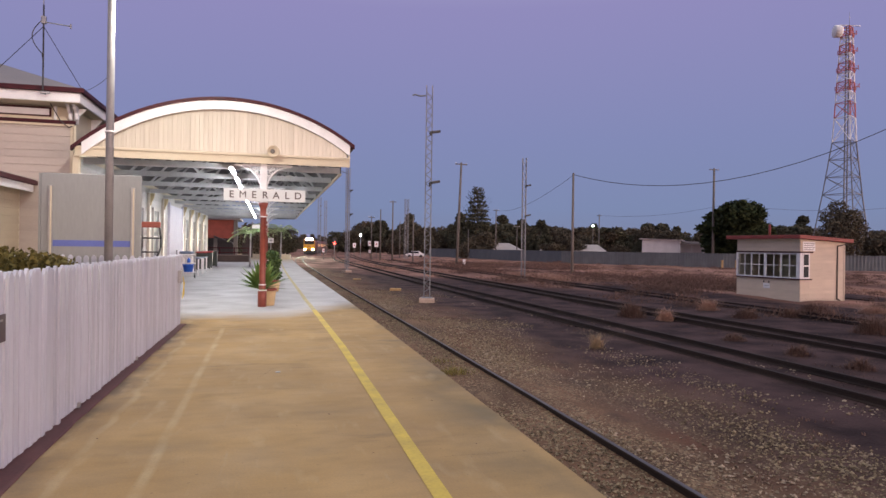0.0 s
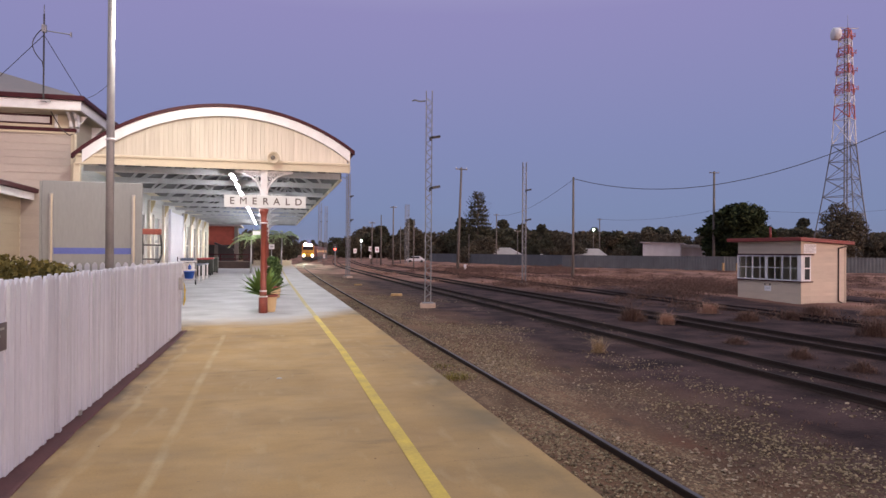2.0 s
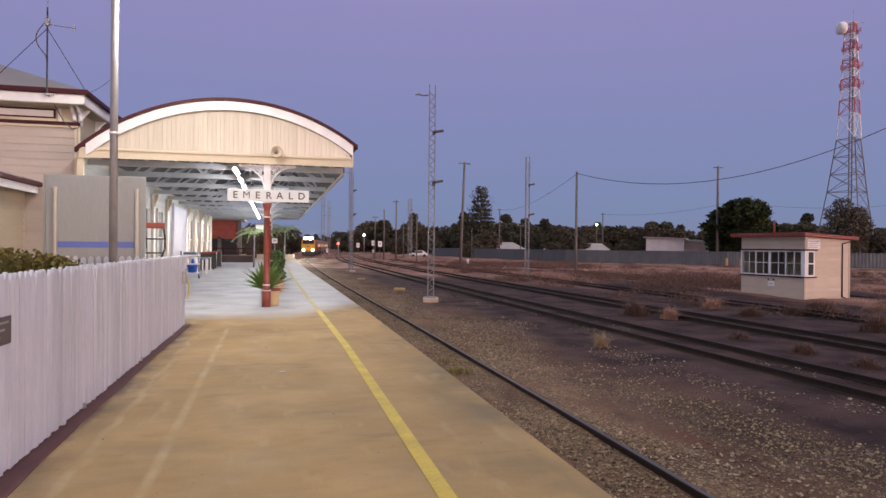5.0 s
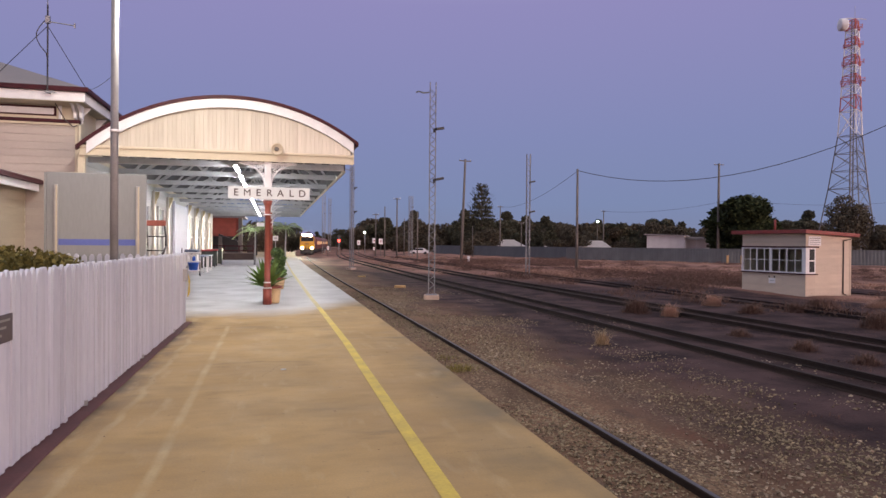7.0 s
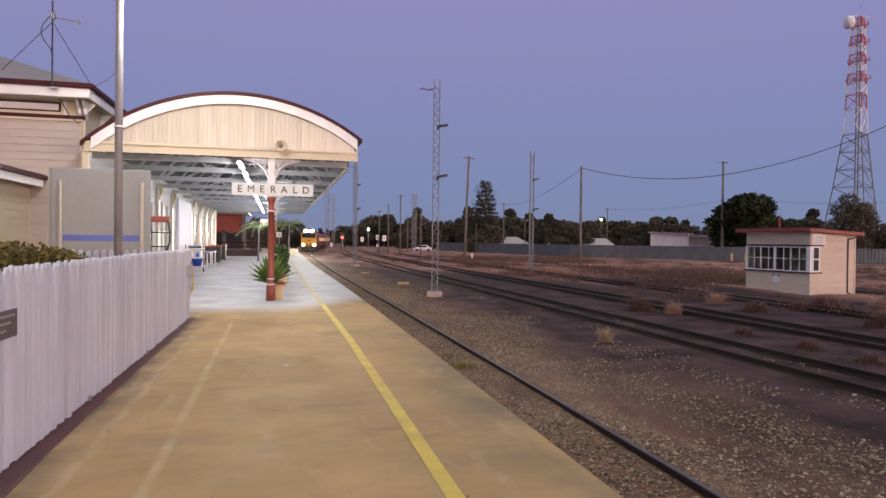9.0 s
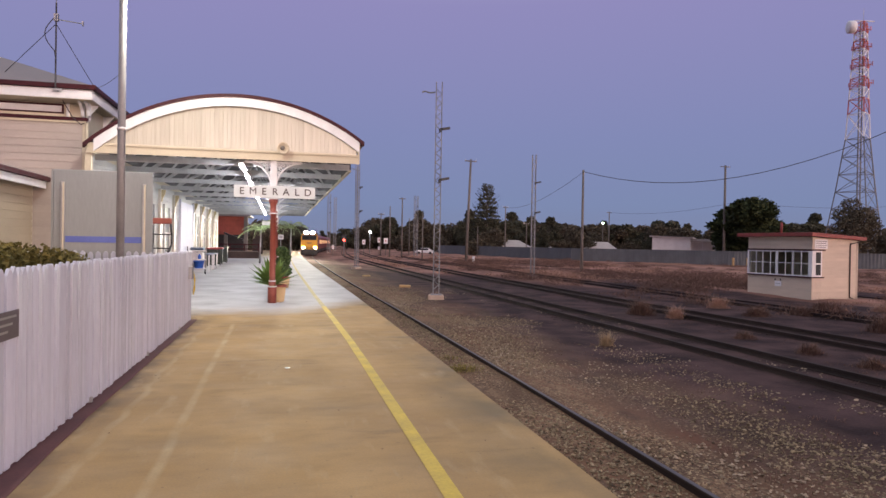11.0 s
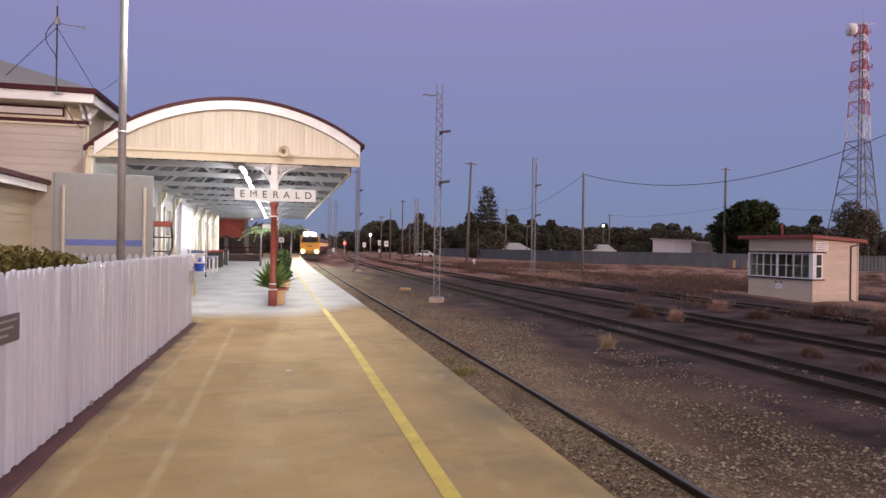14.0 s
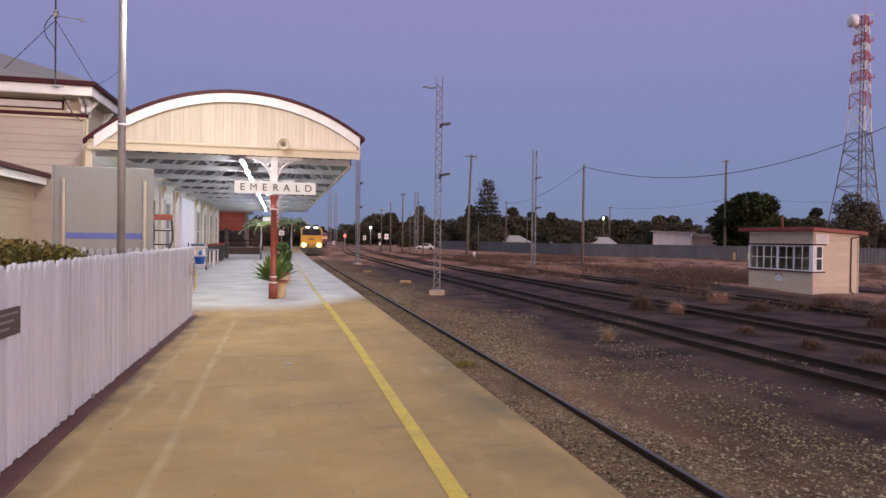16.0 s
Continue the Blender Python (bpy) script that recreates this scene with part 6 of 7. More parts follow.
def build_yard_plants():
    grass_tuft(7.69, 14.76, 0.58, 0.22, 220, 1, "straw")
    grass_tuft(3.25, 11.9, 0.20, 0.6, 420, 2, "weed", "low green-yellow weeds under the platform edge", -0.89)
    grass_tuft(3.3, 13.2, 0.13, 0.5, 160, 3, "weed", "low green-yellow weeds under the platform edge", -0.89)
    for i, (x, y, h, r) in enumerate(((12.5, 21.4, 0.85, 0.6), (13.1, 20.2, 0.65, 0.35), (12.0, 13.0, 0.4, 0.4), (16.6, 20.5, 0.6, 0.6), (17.2, 23.5, 0.7, 0.5), (20.4, 21.3, 0.75, 1.0), (18.6, 20.6, 0.6, 0.5), (22.8, 20.8, 0.6, 0.9), (11.9, 11.2, 0.35, 0.4), (17.5, 16.0, 0.8, 0.7), (20.5, 17.5, 0.8, 0.9), (24.6, 22.2, 0.6, 0.7), (12.2, 15.5, 0.3, 0.4))):
        grass_tuft(x, y, h, r, int(1500 * max(r, 0.4)), 40 + i, "drygrass" if i % 3 == 1 else "brushgrass", "clump of brown dry brush among the sidings")
    rng = np.random.default_rng(4)
    # field of dry grass beyond the sidings
    pts = []
    while len(pts) < 19000:
        x, y = rng.uniform(11, 62), rng.uniform(14, 125)
        if x + 0.4 * y < 33:
            continue
        if min(abs(x - 9.9 - 0.9 * bend(y)), abs(x - 14.1 - 0.9 * bend(y))) < 0.95 or abs(x - 19.4 - 0.6 * bend(y)) < 1.0 or abs(x - 29 - 0.4 * bend(y)) < 0.9 or (23.3 < x < 28.6 and 25.6 < y < 31.6):
            continue
        g = noise.noise(Vector((x * 0.16, y * 0.09, 7.0))) + 0.5 * noise.noise(Vector((x * 0.6, y * 0.4, 2.0)))
        if g > rng.uniform(-0.15, 0.45):
            pts.append((x, y, g))
    # thicker scrub in drifts beyond the second siding
    for x, y, s in ((28.3, 45, 1.6), (24.8, 37, 1.5), (29.2, 41.4, 1.6), (26.7, 35.5, 1.4), (30.8, 39.5, 1.5), (23.5, 78.8, 2.6), (27.4, 85, 2.6), (16.9, 44.5, 0.9), (23.7, 44.8, 1.1), (32.2, 71, 2.4), (20.0, 62, 1.6), (37, 86, 2.4), (22.5, 33.5, 0.9), (26.5, 52, 1.5), (34, 47, 1.6)):
        for _ in range(int(170 * s)):
            pts.append((x + rng.normal() * s, y + rng.normal() * s * 1.6, rng.uniform(0.55, 1.25)))
    P = np.array(pts)
    roots = np.stack([P[:, 0], P[:, 1], np.full(len(P), -0.93)], 1)
    h = (0.16 + 0.40 * np.clip(P[:, 2], 0, 1)) * rng.uniform(0.5, 1.2, len(P))
    half = 18800
    seg = roots[:half]
    rr = np.repeat(seg, 5, 0) + rng.normal(size=(half * 5, 3)) * np.array([0.16, 0.16, 0])
    me = blade_mesh("field_grass", rr, np.repeat(h[:half], 5) * rng.uniform(0.5, 1.0, half * 5), 1.2, 0.016, M["drygrass"], 60)
    tagged(new("field_grass", me), "pale dry grass over the far side of the yard", "grass", kind="stuff")
    # low brush: small tangled sprigs heaped in clumps, some wide and some small
    clump = [roots[half:], h[half:] * 1.25]
    spots, tall = [], []
    while len(spots) < 4600:
        x, y = rng.uniform(15, 60), 16 + 90 * rng.uniform() ** 1.5
        if x + 0.25 * y < 23.5 or (23.0 < x < 28.9 and 25.3 < y < 32) or noise.noise(Vector((x * 0.11, y * 0.07, 4.0))) < rng.uniform(-0.25, 0.3):
            continue
        r, hh = rng.uniform(0.3, 1.3), rng.uniform(0.25, 0.75)
        for _ in range(int(8 + 14 * r)):
            u = rng.normal(size=2) * r * 0.5
            spots.append((x + u[0], y + u[1] * 1.3, -0.93))
            tall.append(hh * math.exp(-(u @ u) / r ** 2))
    seg, hh, k = np.concatenate([clump[0], np.array(spots)]), np.concatenate([clump[1], np.array(tall)]), 18
    n = len(seg) * k
    c = np.repeat(seg, k, 0) + rng.normal(size=(n, 3)) * np.array([0.2, 0.2, 0])
    c[:, 2] += rng.uniform(0.0, 0.85, n) * np.repeat(hh, k)
    u = rng.normal(size=(n, 3)) * np.array([0.8, 0.8, 1.1])
    u /= np.linalg.norm(u, axis=1, keepdims=True)
    w = np.cross(u, rng.normal(size=(n, 3)))
    w /= np.linalg.norm(w, axis=1, keepdims=True)
    s = 0.10 * rng.uniform(0.5, 1.3, n)[:, None]
    v = np.stack([c - u * s, c + w * s * 0.13, c + u * s, c - w * s * 0.13], 1).reshape(-1, 3)
    me = bpy.data.meshes.new("field_brush")
    me.from_pydata(v.tolist(), [], [(4 * i, 4 * i + 1, 4 * i + 2, 4 * i + 3) for i in range(n)])
    me.materials.append(M["brushgrass"])
    tagged(new("field_brush", me), "low brown brush over the far side of the yard", "brush", kind="stuff")
    # thin grass near the tracks
    n = 3200
    x = 4.1 + rng.uniform(0, 1, n) ** 1.7 * 14
    y = 3 + rng.uniform(0, 1, n) ** 1.5 * 45
    keep = (np.abs(x - 9.9) > 0.2) & (np.abs(x - 14.1) > 0.2)
    keep &= np.array([noise.noise(Vector((a * 0.5, b * 0.3, 1.0))) > 0.0 for a, b in zip(x, y)])
    roots = np.stack([x[keep], y[keep], np.full(keep.sum(), -0.94)], 1)
    rr = np.repeat(roots, 7, 0) + rng.normal(size=(len(roots) * 7, 3)) * np.array([0.05, 0.05, 0])
    me = blade_mesh("sparse_grass", rr, rng.uniform(0.02, 0.08, len(rr)), 1.2, 0.004, M["brushgrass"], 70)
    tagged(new("sparse_grass", me), "sparse short dry grass over the cinders", "grass", kind="stuff")


def stone_field(name, label, n, place, smin, smax, material, seed):
    """Loose stones, each a jittered eight-sided lump."""
    rng = np.random.default_rng(seed)
    base = np.array([(1, 0, 0), (0, 1, 0), (-1, 0, 0), (0, -1, 0), (0, 0, 1), (0, 0, -1)], float)
    tri = [(0, 1, 4), (1, 2, 4), (2, 3, 4), (3, 0, 4), (1, 0, 5), (2, 1, 5), (3, 2, 5), (0, 3, 5)]
    c = place(rng, n)
    n = len(c)
    s = (smin + (smax - smin) * rng.uniform(0, 1, n) ** 2.5)[:, None, None]
    v = base[None] * s * rng.uniform(0.55, 1.2, (n, 6, 3)) * np.array([1.1, 1.0, 0.7])
    v += rng.normal(size=(n, 6, 3)) * s * 0.18
    a = rng.uniform(0, 6.28, n)
    ca, sa = np.cos(a)[:, None], np.sin(a)[:, None]
    x, y = v[:, :, 0] * ca - v[:, :, 1] * sa, v[:, :, 0] * sa + v[:, :, 1] * ca
    v = np.stack([x, y, v[:, :, 2]], 2) + c[:, None, :]
    me = bpy.data.meshes.new(name)
    me.from_pydata(v.reshape(-1, 3).tolist(), [], [(6 * i + p, 6 * i + q, 6 * i + r) for i in range(n) for p, q, r in tri])
    me.materials.append(material)
    return tagged(new(name, me), label, "stones", kind="stuff")


def build_stones():
    def near(rng, n):
        x = rng.uniform(2.02, 8.2, n)
        y = 3.0 + rng.uniform(0, 1, n) ** 1.6 * 34
        g = np.array([noise.noise(Vector((a * 0.7, b * 0.28, 5.0))) for a, b in zip(x, y)])
        band = np.exp(-((x - 5.2) / 1.3) ** 2) * 0.5 + np.where(x < 3.9, 0.5, 0)
        ok = (g + band > rng.uniform(-0.1, 0.8, n)) & (np.abs(x - 3.897) > 0.09) & (np.abs(x - 2.763) > 0.09)
        return np.stack([x[ok], y[ok], np.array([-0.938 + bed(a, b) for a, b in zip(x[ok], y[ok])])], 1)
    stone_field("ballast", "loose grey-brown ballast stones beside the rails", 78000, near, 0.009, 0.031, M["ballaststone"], 11)

    def pale(rng, n):
        x = 4.1 + rng.uniform(0, 1, n) ** 2.0 * 7
        y = 3.5 + rng.uniform(0, 1, n) ** 1.4 * 36
        g = np.array([noise.noise(Vector((a * 0.8, b * 0.3, 9.0))) for a, b in zip(x, y)])
        ok = (g + np.exp(-((x - 4.9) / 0.8) ** 2) * 0.42 > rng.uniform(0.10, 0.85, n)) & (np.abs(x - 9.333) > 0.1) & (np.abs(x - 10.467) > 0.1)
        return np.stack([x[ok], y[ok], np.array([-0.934 + bed(a, b) for a, b in zip(x[ok], y[ok])])], 1)
    stone_field("pale_stones", "scattered pale stones between the tracks", 38000, pale, 0.010, 0.036, M["palestones"], 12)

    def cess(rng, n):
        x = rng.uniform(8.6, 20.6, n)
        y = 6.0 + rng.uniform(0, 1, n) ** 1.3 * 40
        ok = np.minimum(np.abs(x - 9.9), np.abs(x - 14.1)) < 1.2
        ok &= np.minimum(np.minimum(np.abs(x - 9.333), np.abs(x - 10.467)), np.minimum(np.abs(x - 13.533), np.abs(x - 14.667))) > 0.09
        return np.stack([x[ok], y[ok], np.full(ok.sum(), -0.94)], 1)
    stone_field("siding_ballast", "dark ballast along the sidings", 12000, cess, 0.01, 0.035, M["darkstones"], 13)
    rng = random.Random(3)
    for i, (x, y, w, d, h) in enumerate(((6.44, 36.1, 0.62, 0.35, 0.14), (5.68, 47.8, 0.55, 0.3, 0.10))):
        b = thing("marker_block", "low faded yellow marker block on the cinders", "marker", "marker blocks", at=pose(x, y, -0.95, 0, 0, -14))
        box_part("block", (-w / 2, w / 2, -d / 2, d / 2, 0, h), M["markeryellow"], b, bevel=0.02)
        for s in (-0.3, 0.3):
            box_part("foot", (s * w - 0.05, s * w + 0.05, -d / 2, d / 2, -0.1, -0.001), M["sleeper"], b)
    for x, y in ((59.3, 78.0), (60.9, 77.2)):
        s = thing("short_post", "short pale timber post before the far fence", "post", "short posts", at=pose(x, y, -0.95))
        box_part("shaft", (-0.12, 0.12, -0.12, 0.12, -0.2, 1.25), M["markeryellow"], s, bevel=0.02)
    s = thing("short_post", "short white marker post at the foot of a pole", "post", "short posts", at=pose(23.9, 83.0, -0.95))
    box_part("shaft", (-0.16, 0.16, -0.1, 0.1, -0.2, 0.9), M["towerwhite"], s, bevel=0.02)


def shrub(name, label, at, blobs, n, size, material, pot=None):
    t = thing(name, label, "shrub", "platform plants", at=at)
    piece("foliage", leaf_cloud("foliage", blobs, n, size, material, n), t)
    bm = bmesh.new()
    for b in blobs[:4]:
        rod(bm, (0, 0, 0.02), (b[0] * 0.8, b[1] * 0.8, b[2]), 0.018, 0.008, 5)
    part("stems", bm, M["trunk"], t)
    return t


def round_pot(name, label, at, r, h):
    p = thing(name, label, "planter", "platform planters", at=at)
    bm = bmesh.new()
    lathe(bm, [(r * 0.74, 0.0), (r * 0.80, 0.03), (r * 0.98, h - 0.06)], 20)
    part("body", bm, M["pot"], p)
    bm = bmesh.new()
    lathe(bm, [(r * 0.98, h - 0.06), (r * 1.10, h - 0.055), (r * 1.12, h - 0.005), (r * 1.05, h), (r * 0.92, h - 0.005), (r * 0.90, h - 0.06)], 20)
    part("rim", bm, M["oxide"], p, "red-brown rim")
    return p


def agave(at, n, length, seed):
    a = thing("agave_plant", "spiky green agave growing in a planter", "plant", "platform plants", at=at)
    rng = random.Random(seed)
    for i in range(n):
        f = i / n
        ang = i * 2.4
        up = radians(8 + 70 * f + rng.uniform(-6, 6))
        ln = length * rng.uniform(0.8, 1.1)
        bm = bmesh.new()
        prev = None
        for k in range(6):
            s = k / 5
            w = 0.095 * (1 - s ** 2) * (0.7 + 0.6 * min(s * 3, 1)) + 0.001
            rr = ln * s * math.cos(up) * (1 + 0.1 * s)
            z = ln * s * math.sin(up) - 0.04 * s * s * math.cos(up)
            c = Vector((rr * math.cos(ang), rr * math.sin(ang), z))
            sd = Vector((-math.sin(ang), math.cos(ang), 0)) * w
            row = [bm.verts.new(c - sd + Vector((0, 0, 0.012 * (1 - s)))), bm.verts.new(c - Vector((0, 0, 0.012 * (1 - s)))), bm.verts.new(c + sd + Vector((0, 0, 0.012 * (1 - s))))]
            if prev:
                bm.faces.new((prev[0], prev[1], row[1], row[0]))
                bm.faces.new((prev[1], prev[2], row[2], row[1]))
            prev = row
        part("leaf", bm, M["agave"], a)
    return a


def palm(at, h, n, length, seed):
    p = thing("palm_tree", "slender palm with drooping green fronds", "palm", "platform palms", at=at)
    bm = bmesh.new()
    rod(bm, (0, 0, -0.05), (0.05, 0, h), 0.07, 0.045, 10)
    part("trunk", bm, M["steel"], p, "pale smooth trunk")
    rng = random.Random(seed)
    for i in range(n):
        ang = i * 2.399 + rng.uniform(-0.2, 0.2)
        up = radians(rng.uniform(15, 60))
        bm = bmesh.new()
        pts = []
        for k in range(9):
            s = k / 8
            r = length * s * math.cos(up) * (1 - 0.12 * s)
            z = h + length * (s * math.sin(up) - 0.62 * s * s)
            pts.append(Vector((0.05 + r * math.cos(ang), r * math.sin(ang), z)))
        tube_line(bm, pts, 0.012, 4)
        sd = Vector((-math.sin(ang), math.cos(ang), 0))
        for k in range(1, 9):
            for q in (0.0, 0.5):
                c = pts[k - 1].lerp(pts[k], q)
                along = (pts[k] - pts[k - 1]).normalized()
                lf = 0.36 * (1 - abs(k / 8 - 0.45)) * length / 1.6
                for sg in (-1, 1):
                    e = c + sd * sg * lf * 0.8 + along * lf * 0.5 - Vector((0, 0, lf * 0.45))
                    v = [bm.verts.new(c - along * 0.012), bm.verts.new(c + along * 0.012), bm.verts.new(e)]
                    bm.faces.new(v)
        part("frond", bm, M["palm"], p)
    return p


def build_platform_things():
    round_pot("planter", "cream round planter with a red-brown rim beside the post", pose(-0.19, 16.86, 0), 0.19, 0.43)
    agave(pose(-0.36, 16.92, 0.40), 46, 0.72, 4)
    for i, y in enumerate((22.0, 24.6, 27.4, 30.4)):
        x = 0.0 + bend(y)
        round_pot("planter", "cream round planter with a red-brown rim beside the post", pose(x, y, 0), 0.2, 0.36)
        rng = random.Random(i)
        bl = [(rng.uniform(-0.12, 0.12), rng.uniform(-0.12, 0.12), 0.2 + 0.15 * k, 0.18, 0.18, 0.16) for k in range(5)]
        shrub("potted_shrub", "leafy green shrub in a round planter", pose(x, y, 0.33), bl, 800, 0.06, M["pottedgreen"])
    # shrub in the garden bed
    rng = random.Random(2)
    bl = [(rng.uniform(-0.9, 0.55), rng.uniform(-0.7, 0.9), rng.uniform(0.55, 1.17), 0.42, 0.45, 0.24) for _ in range(24)]
    shrub("garden_shrub", "low clipped yellow-green shrub behind the picket fence", pose(-3.55, 9.9, 0.05), bl, 14000, 0.042, M["hedge"])
    palm(pose(-1.75, 45.9, 0), 2.3, 20, 1.8, 1)
    palm(pose(-1.1, 50.4, 0), 2.6, 13, 1.6, 2)
    palm(pose(0.25, 48.9, 0), 2.5, 18, 1.75, 3)
    # bins along the wall
    first = None
    for i, (x, y, lab) in enumerate(((-4.15, 46.5, "d"), (-4.2, 43.6, "r"), (-4.15, 41.8, "r"), (-4.2, 40.2, "r"))):
        b = thing("wheelie_bin", "dark wheelie bin with a red lid against the wall" if lab == "r" else "dark green wheelie bin with a dark lid", "bin", "wheelie bins", at=pose(x, y, 0, 0, 0, 90 + i * 3))
        bm = bmesh.new()
        prism(bm, [(-0.22, 0.06), (0.22, 0.06), (0.29, 0.98), (-0.29, 0.98)], -0.28, 0.28)
        soften(bm, 0.02)
        part("body", bm, M["bin"], b)
        bm = bmesh.new()
        prism(bm, [(-0.33, 0.985), (0.31, 0.985), (0.31, 1.02), (0.1, 1.07), (-0.28, 1.06), (-0.33, 1.02)], -0.31, 0.31)
        part("lid", bm, M["bintop"] if lab == "r" else M["bin"], b, "red lid" if lab == "r" else "dark lid")
        for s in (-0.24, 0.24):
            bm = bmesh.new()
            rod(bm, (-0.2, s - 0.025, 0.1), (-0.2, s + 0.025, 0.1), 0.1, 0.1, 12)
            part("wheel", bm, M["dark"], b)
    # folding table with white legs, cleaning cart with a blue bucket
    for y in (34.2, 36.4):
        tb = thing("trestle_table", "dark-topped table with white metal legs by the wall", "table", "tables by the wall", at=pose(-4.0, y, 0))
        box_part("tabletop", (-0.42, 0.42, -0.85, 0.85, 0.78, 0.83), M["bluetop"], tb, bevel=0.01)
        for sx in (-0.36, 0.36):
            for sy in (-0.75, 0.75):
                box_part("leg", (sx - 0.03, sx + 0.03, sy - 0.03, sy + 0.03, 0, 0.78), M["white"], tb)
    cart = thing("cleaning_cart", "grey cleaning cart with shelves on castors", "cart", at=pose(-3.85, 31.0, 0, 0, 0, 8))
    for z in (0.22, 0.62, 1.0):
        box_part("shelf", (-0.35, 0.35, -0.5, 0.5, z, z + 0.05), M["white"], cart, bevel=0.01)
    for sx in (-0.32, 0.32):
        for sy in (-0.46, 0.46):
            bm = bmesh.new()
            rod(bm, (sx, sy, 0.1), (sx, sy, 1.15), 0.02, 0.02, 8)
            part("upright", bm, M["steel"], cart)
            bm = bmesh.new()
            rod(bm, (sx - 0.02, sy, 0.06), (sx + 0.02, sy, 0.06), 0.06, 0.06, 12)
            part("castor", bm, M["dark"], cart)
    bk = thing("bucket", "blue plastic bucket on the cleaning cart", "bucket", at=pose(-3.75, 30.62, 0.272))
    bm = bmesh.new()
    lathe(bm, [(0.17, 0.0), (0.23, 0.30), (0.245, 0.30), (0.245, 0.33), (0.22, 0.33), (0.18, 0.05)], 18)
    part("body", bm, M["bluebox"], bk)
    bx = thing("storage_box", "white plastic box on the cleaning cart", "box", at=pose(-3.9, 31.1, 0.672))
    box_part("body", (-0.28, 0.28, -0.3, 0.36, 0, 0.27), M["white"], bx, bevel=0.02)
    bx = thing("storage_box", "blue folded cloth on top of the cart", "cloth", at=pose(-3.85, 31.0, 1.052))
    box_part("body", (-0.3, 0.28, -0.35, 0.3, 0, 0.12), M["bluetop"], bx, bevel=0.04)
    for i, (dx, dy, z, w, hh, mt) in enumerate(((-0.15, -0.3, 0.672, 0.09, 0.26, "white"), (0.12, -0.36, 0.672, 0.07, 0.22, "bluebox"), (0.2, -0.1, 0.272, 0.1, 0.24, "white"), (-0.2, 0.1, 0.272, 0.12, 0.2, "white"))):
        bt = thing("cleaning_bottle", "plastic bottle on a cart shelf", "bottle", "cart bottles", at=pose(-3.85 + dx, 31.0 + dy, z))
        bm = bmesh.new()
        lathe(bm, [(w * 0.9, 0), (w, 0.02), (w, hh * 0.65), (w * 0.4, hh * 0.85), (w * 0.35, hh)], 14)
        part("body", bm, M[mt], bt)
    # old upright luggage barrow
    tr = thing("luggage_barrow", "old upright black iron luggage barrow with a red crossbar", "barrow", at=pose(-2.80, 16.15, 0))
    box_part("crossbar", (-0.24, 0.22, -0.04, 0.04, 1.86, 1.99), M["barred"], tr, "red crossbar", bevel=0.015)
    for s in (-0.2, 0.2):
        bm = bmesh.new()
        pts = [(s, 0, 1.86), (s + 0.03, -0.02, 1.6), (s + 0.03, -0.03, 1.4), (s - 0.05, -0.08, 1.15), (s - 0.12, -0.12, 0.95), (s - 0.12, -0.1, 0.2)]
        tube_line(bm, pts, 0.024, 8)
        part("frame_tube", bm, M["dark"], tr)
    for z in (1.62, 1.3, 0.6):
        bm = bmesh.new()
        rod(bm, (-0.2, 0, z), (0.2, 0, z), 0.016, 0.016, 8)
        part("rung", bm, M["dark"], tr)
    for s in (-0.22, 0.22):
        bm = bmesh.new()
        rod(bm, (s - 0.12 - 0.025, -0.05, 0.16), (s - 0.12 + 0.025, -0.05, 0.16), 0.16, 0.16, 16)
        part("wheel", bm, M["dark"], tr)
    # brick block and low wall past the canopy
    bl = thing("brick_block", "low red brick building past the end of the canopy", "building")
    box_part("wall", (-11, -3.75, 62, 62.3, 2.05, 3.7), M["brick"], bl)
    # black wall puts the opening's shade into the colour
    box_part("wall", (-11, -4.0, 66, 66.3, 0, 3.7), M["dark"], bl, "wall painted black for the recess's shade")
    box_part("pier", (-3.78, -3.45, 61.8, 62.4, 0, 3.7), M["timber"], bl, "grey pier")
    box_part("pier", (-5.5, -5.2, 62, 62.3, 0, 2.049), M["timber"], bl, "grey pier")
    box_part("roof", (-11.4, -3.2, 61.3, 67, 3.71, 3.85), M["roofgrey"], bl, "flat grey roof")
    bm = bmesh.new()
    prism(bm, [(-5.4, 2.1), (-3.8, 1.5), (-3.8, 1.66), (-5.4, 2.26)], 60.9, 61.7)
    part("awning", bm, M["dark"], bl, "dark sloping awning")
    b2 = thing("brick_block", "dark brick block beyond the garden", "building")
    box_part("wall", (-3.9, -2.75, 80, 80.3, 0, 3.3), M["sleeper"], b2)
    box_part("roof", (-4.2, -2.5, 79.5, 83, 3.31, 3.45), M["roofgrey"], b2, "flat grey roof")
    lw = thing("low_wall", "low dark brown garden wall past the canopy", "wall")
    box_part("wall", (-7.5, -2.3, 59.0, 59.3, 0, 0.55), M["sleeper"], lw)
    box_part("coping", (-7.55, -2.25, 58.95, 59.35, 0.551, 0.62), M["timber"], lw, "grey coping", bevel=0.01)
    rl = thing("garden_rail", "dark timber post-and-rail fence past the canopy", "fence")
    for x in steps(-7.2, -2.4, 1.2):
        box_part("post", (x - 0.05, x + 0.05, 60.0, 60.1, 0, 1.25), M["maroon"], rl)
    for z in (0.75, 1.15):
        box_part("rail", (-7.2, -2.4, 59.93, 59.999, z, z + 0.08), M["maroon"], rl)
    sg = thing("platform_notice", "small white notice on a thin post by the platform", "sign", "platform notices", at=pose(-0.55, 64, 0))
    bm = bmesh.new()
    rod(bm, (0, 0, 0), (0, 0, 2.2), 0.03, 0.03, 8)
    part("post", bm, M["steel"], sg)
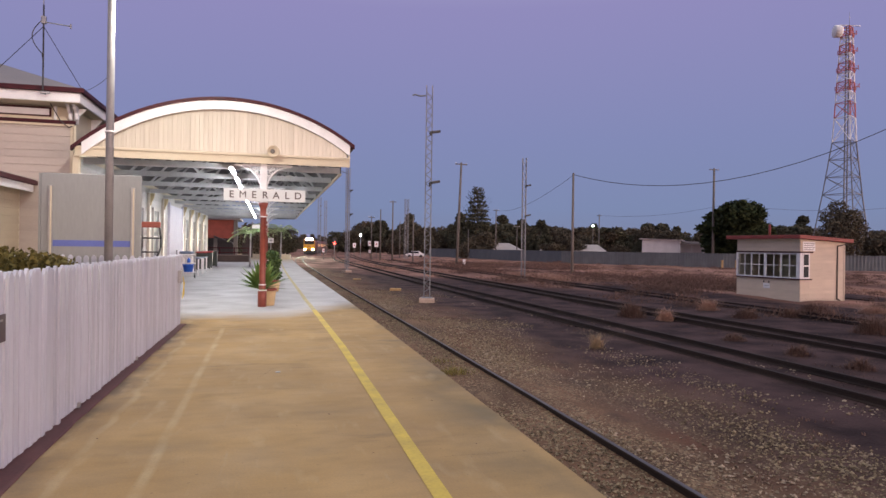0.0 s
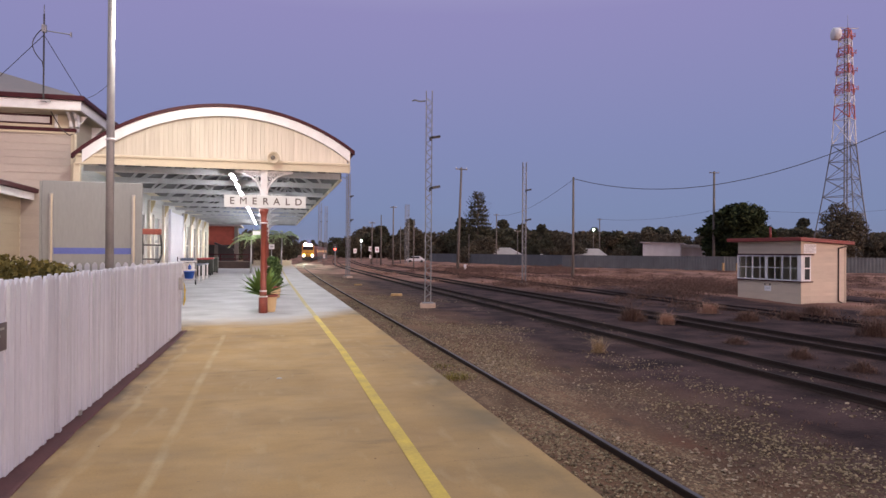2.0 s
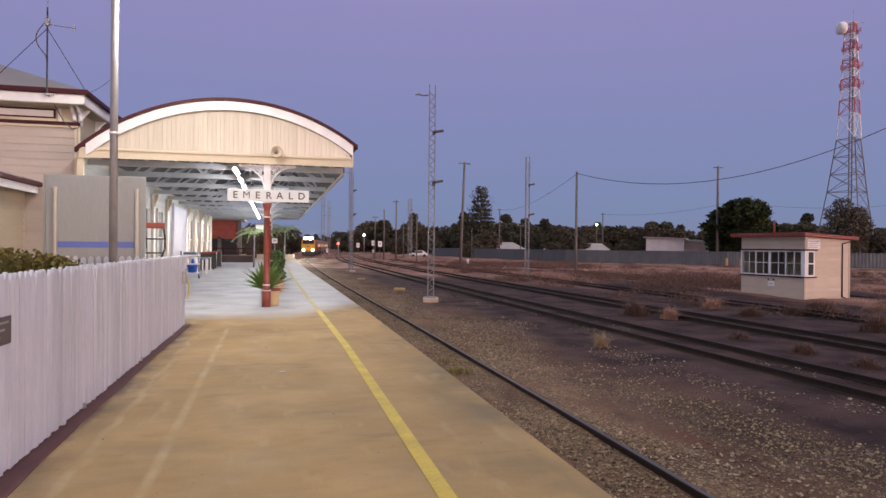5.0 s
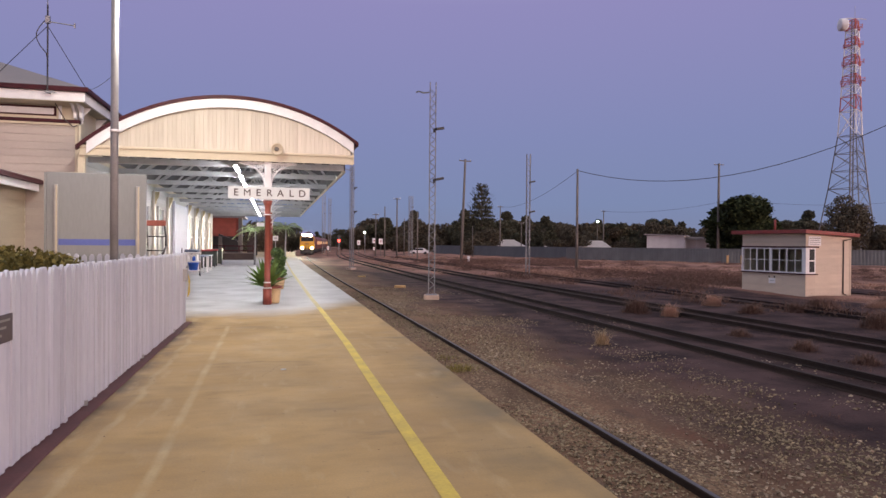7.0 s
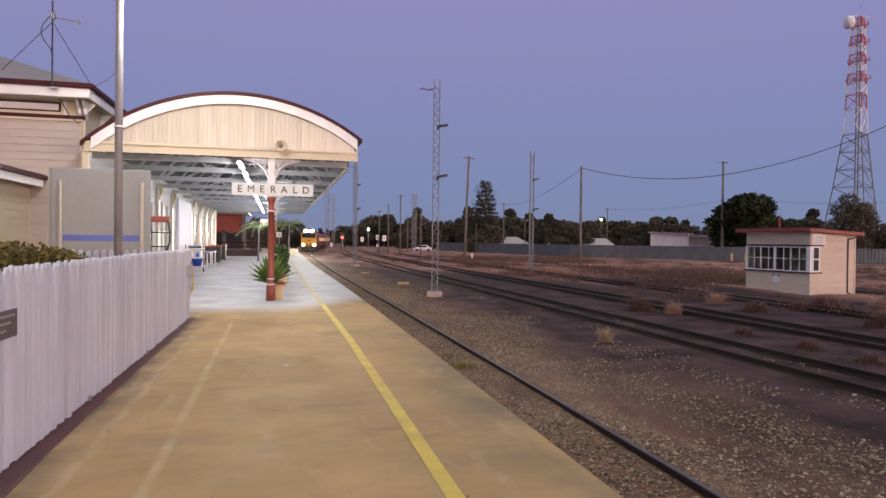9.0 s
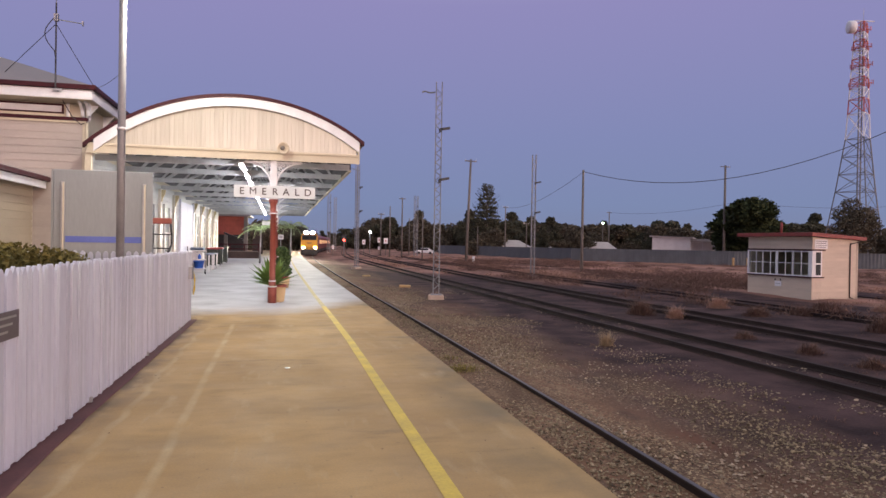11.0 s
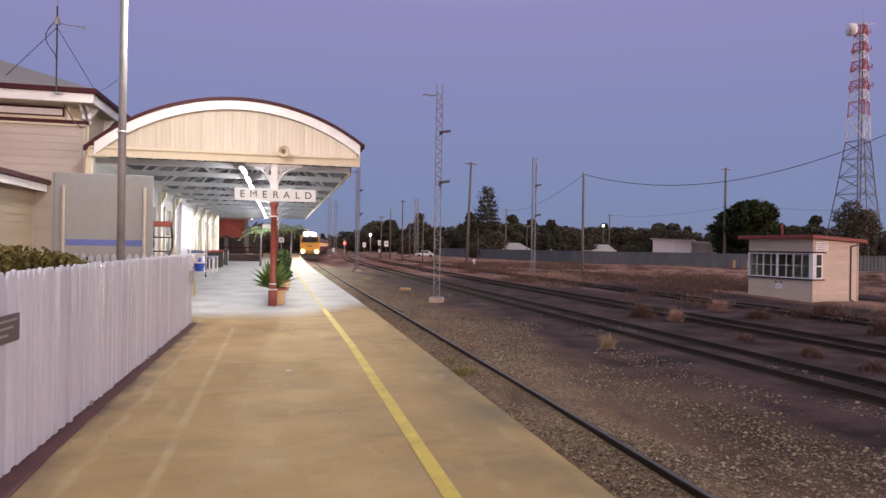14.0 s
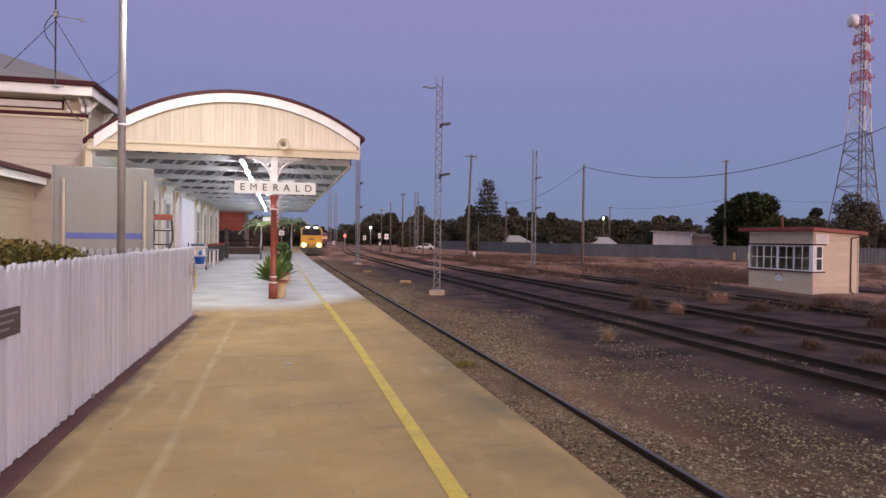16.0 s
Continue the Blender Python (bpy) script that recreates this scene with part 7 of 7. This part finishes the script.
    box_part("board", (-0.25, 0.25, -0.05, -0.031, 1.7, 2.15), M["white"], sg)
    box_part("mark", (-0.14, 0.14, -0.054, -0.051, 1.85, 2.0), M["steel"], sg, "grey mark")
    hs = thing("hanging_sign", "small white sign hanging under the canopy", "sign", at=pose(-1.2, 40, 2.45))
    box_part("board", (-0.22, 0.22, -0.02, 0.02, 0, 0.22), M["white"], hs, bevel=0.005)
    for s in (-0.17, 0.17):
        bm = bmesh.new()
        rod(bm, (s, 0, 0.22), (s, 0, 0.93), 0.01, 0.01, 6)
        part("hanger", bm, M["steel"], hs)
    # trees past the platform's end
    rng = random.Random(12)
    kinds = [tree_meshes(120 + i, 5.2, 6.5, 2600, 0.28, M["leaf"] if i % 2 else M["leaf2"], 0.0) for i in range(3)]
    for i, (x, y, s) in enumerate(((-16, 104, 1.2), (-10, 112, 1.3), (-5, 118, 1.1), (-1.5, 126, 1.0), (1.5, 150, 1.2), (-4, 140, 1.3), (-9, 95, 0.9), (-22, 110, 1.4), (0.5, 192, 1.4), (-5, 190, 1.5), (21, 238, 1.5), (26, 240, 1.6), (1, 246, 1.6), (-6.5, 88, 0.6))):
        t = plant_tree("tree", kinds[i % 3], pose(x, y, -0.9 if y > 110 else 0, 0, 0, rng.uniform(0, 360)), "dark bushy tree past the end of the platform", "trees past the platform")
        t.scale = (s, s, s)


M["ballaststone"] = leaf_material("ballast_stones", (0.085, 0.062, 0.042), (0.36, 0.28, 0.18))
M["palestones"] = leaf_material("pale_gravel", (0.13, 0.095, 0.066), (0.40, 0.315, 0.23))
M["darkstones"] = leaf_material("dark_cinders", (0.018, 0.014, 0.014), (0.065, 0.05, 0.045))
M["barred"] = surface("dull_red_bar", (0.24, 0.06, 0.04), (0.34, 0.10, 0.07), 0.6)
M["straw"] = leaf_material("pale_straw", (0.26, 0.18, 0.10), (0.52, 0.39, 0.25))
M["weed"] = leaf_material("weeds", (0.10, 0.085, 0.02), (0.26, 0.21, 0.06))
M["bluetop"] = surface("grey_blue_vinyl", (0.10, 0.13, 0.20), (0.16, 0.20, 0.28), 0.5)
def build_platform_details():
    rng = random.Random(21)
    cracks = thing("platform_crack", "fine dark cracks and joints in the concrete platform", "crack", kind="structure")
    def ribbon(pts, w):
        bm = bmesh.new()
        prev = None
        for i, (x, y) in enumerate(pts):
            j = min(i, len(pts) - 2)
            d = Vector((pts[j + 1][0] - pts[j][0], pts[j + 1][1] - pts[j][1], 0)).normalized()
            s = Vector((-d.y, d.x, 0)) * w * rng.uniform(0.3, 0.8)
            row = [bm.verts.new(Vector((x, y, 0.0025)) - s), bm.verts.new(Vector((x, y, 0.0025)) + s)]
            if prev:
                bm.faces.new((prev[0], prev[1], row[1], row[0]))
            prev = row
        part("crack", bm, M["crack"], cracks)
    for y0 in (4.55, 6.9, 9.4, 11.6):
        ribbon([(x, y0 + rng.uniform(-0.012, 0.012)) for x in np.arange(1.15, 1.95, 0.09)], 0.003)
    for x0, y0, ang, k in ((-0.2, 7.6, 1.6, 10), (0.3, 9.0, 1.1, 12)):
        pts, a = [(x0, y0)], ang
        for _ in range(k):
            a += rng.uniform(-0.35, 0.35)
            pts.append((pts[-1][0] + 0.07 * math.cos(a), pts[-1][1] + 0.09 * math.sin(a)))
        ribbon(pts, 0.003)
    drain = thing("drain_cover", "small dull metal drain cover in the platform", "drain")
    bm = bmesh.new()
    lathe(bm, [(0.028, 0.001), (0.034, 0.004), (0.03, 0.007)], 12, pose(0.03, 7.98, 0))
    part("cover", bm, M["steel"], drain)
    for i in range(16):
        x, y = rng.uniform(-1.4, 1.8), rng.uniform(3.6, 12.5)
        lf = thing("fallen_leaf", "small dry leaf lying on the platform", "leaf", "fallen leaves", at=pose(x, y, 0.005, 0, 0, rng.uniform(0, 360)))
        bm = bmesh.new()
        k = rng.uniform(0.008, 0.018)
        v = [bm.verts.new(p) for p in ((-k, 0, 0), (0, -k * 0.5, 0.003), (k, 0, 0.001), (0, k * 0.5, 0.004))]
        bm.faces.new(v)
        part("blade", bm, M["brushgrass"], lf)


M["crack"] = surface("crack_dirt", (0.16, 0.105, 0.05), (0.24, 0.16, 0.075), 0.95)
build_platform_details()
build_yard_plants()
build_stones()
build_platform_things()


# ---- what moves: the train rolls in along the curve ----
def front_at(t):
    return 165.0 - 4.9 * t


def track_pose(y, length):
    a, b = 3.33 + bend(y), 3.33 + bend(y + length)
    return pose(a, y, -0.80, 0, 0, -math.degrees(math.atan2(b - a, length)))


def motions():
    times = [i * 0.5 for i in range(33)]
    walk(locomotive, [(t, track_pose(front_at(t), 17.0)) for t in times])
    # the added shutters dim the headlights as the train nears the platform
    for flap, x in added_shutters:
        walk(flap, [(t, pose(x, -0.118, 4.0, turn)) for t, turn in ((0, -88), (7, -88), (13, -88), (14.3, -88), (14.42, -82), (14.6, -35), (14.8, 0), (15.1, 0), (16, 0))])
    for k, c in enumerate(carriages):
        walk(c, [(t, track_pose(front_at(t) + 18.6 + 19.2 * k, 18.0)) for t in times])


motions()
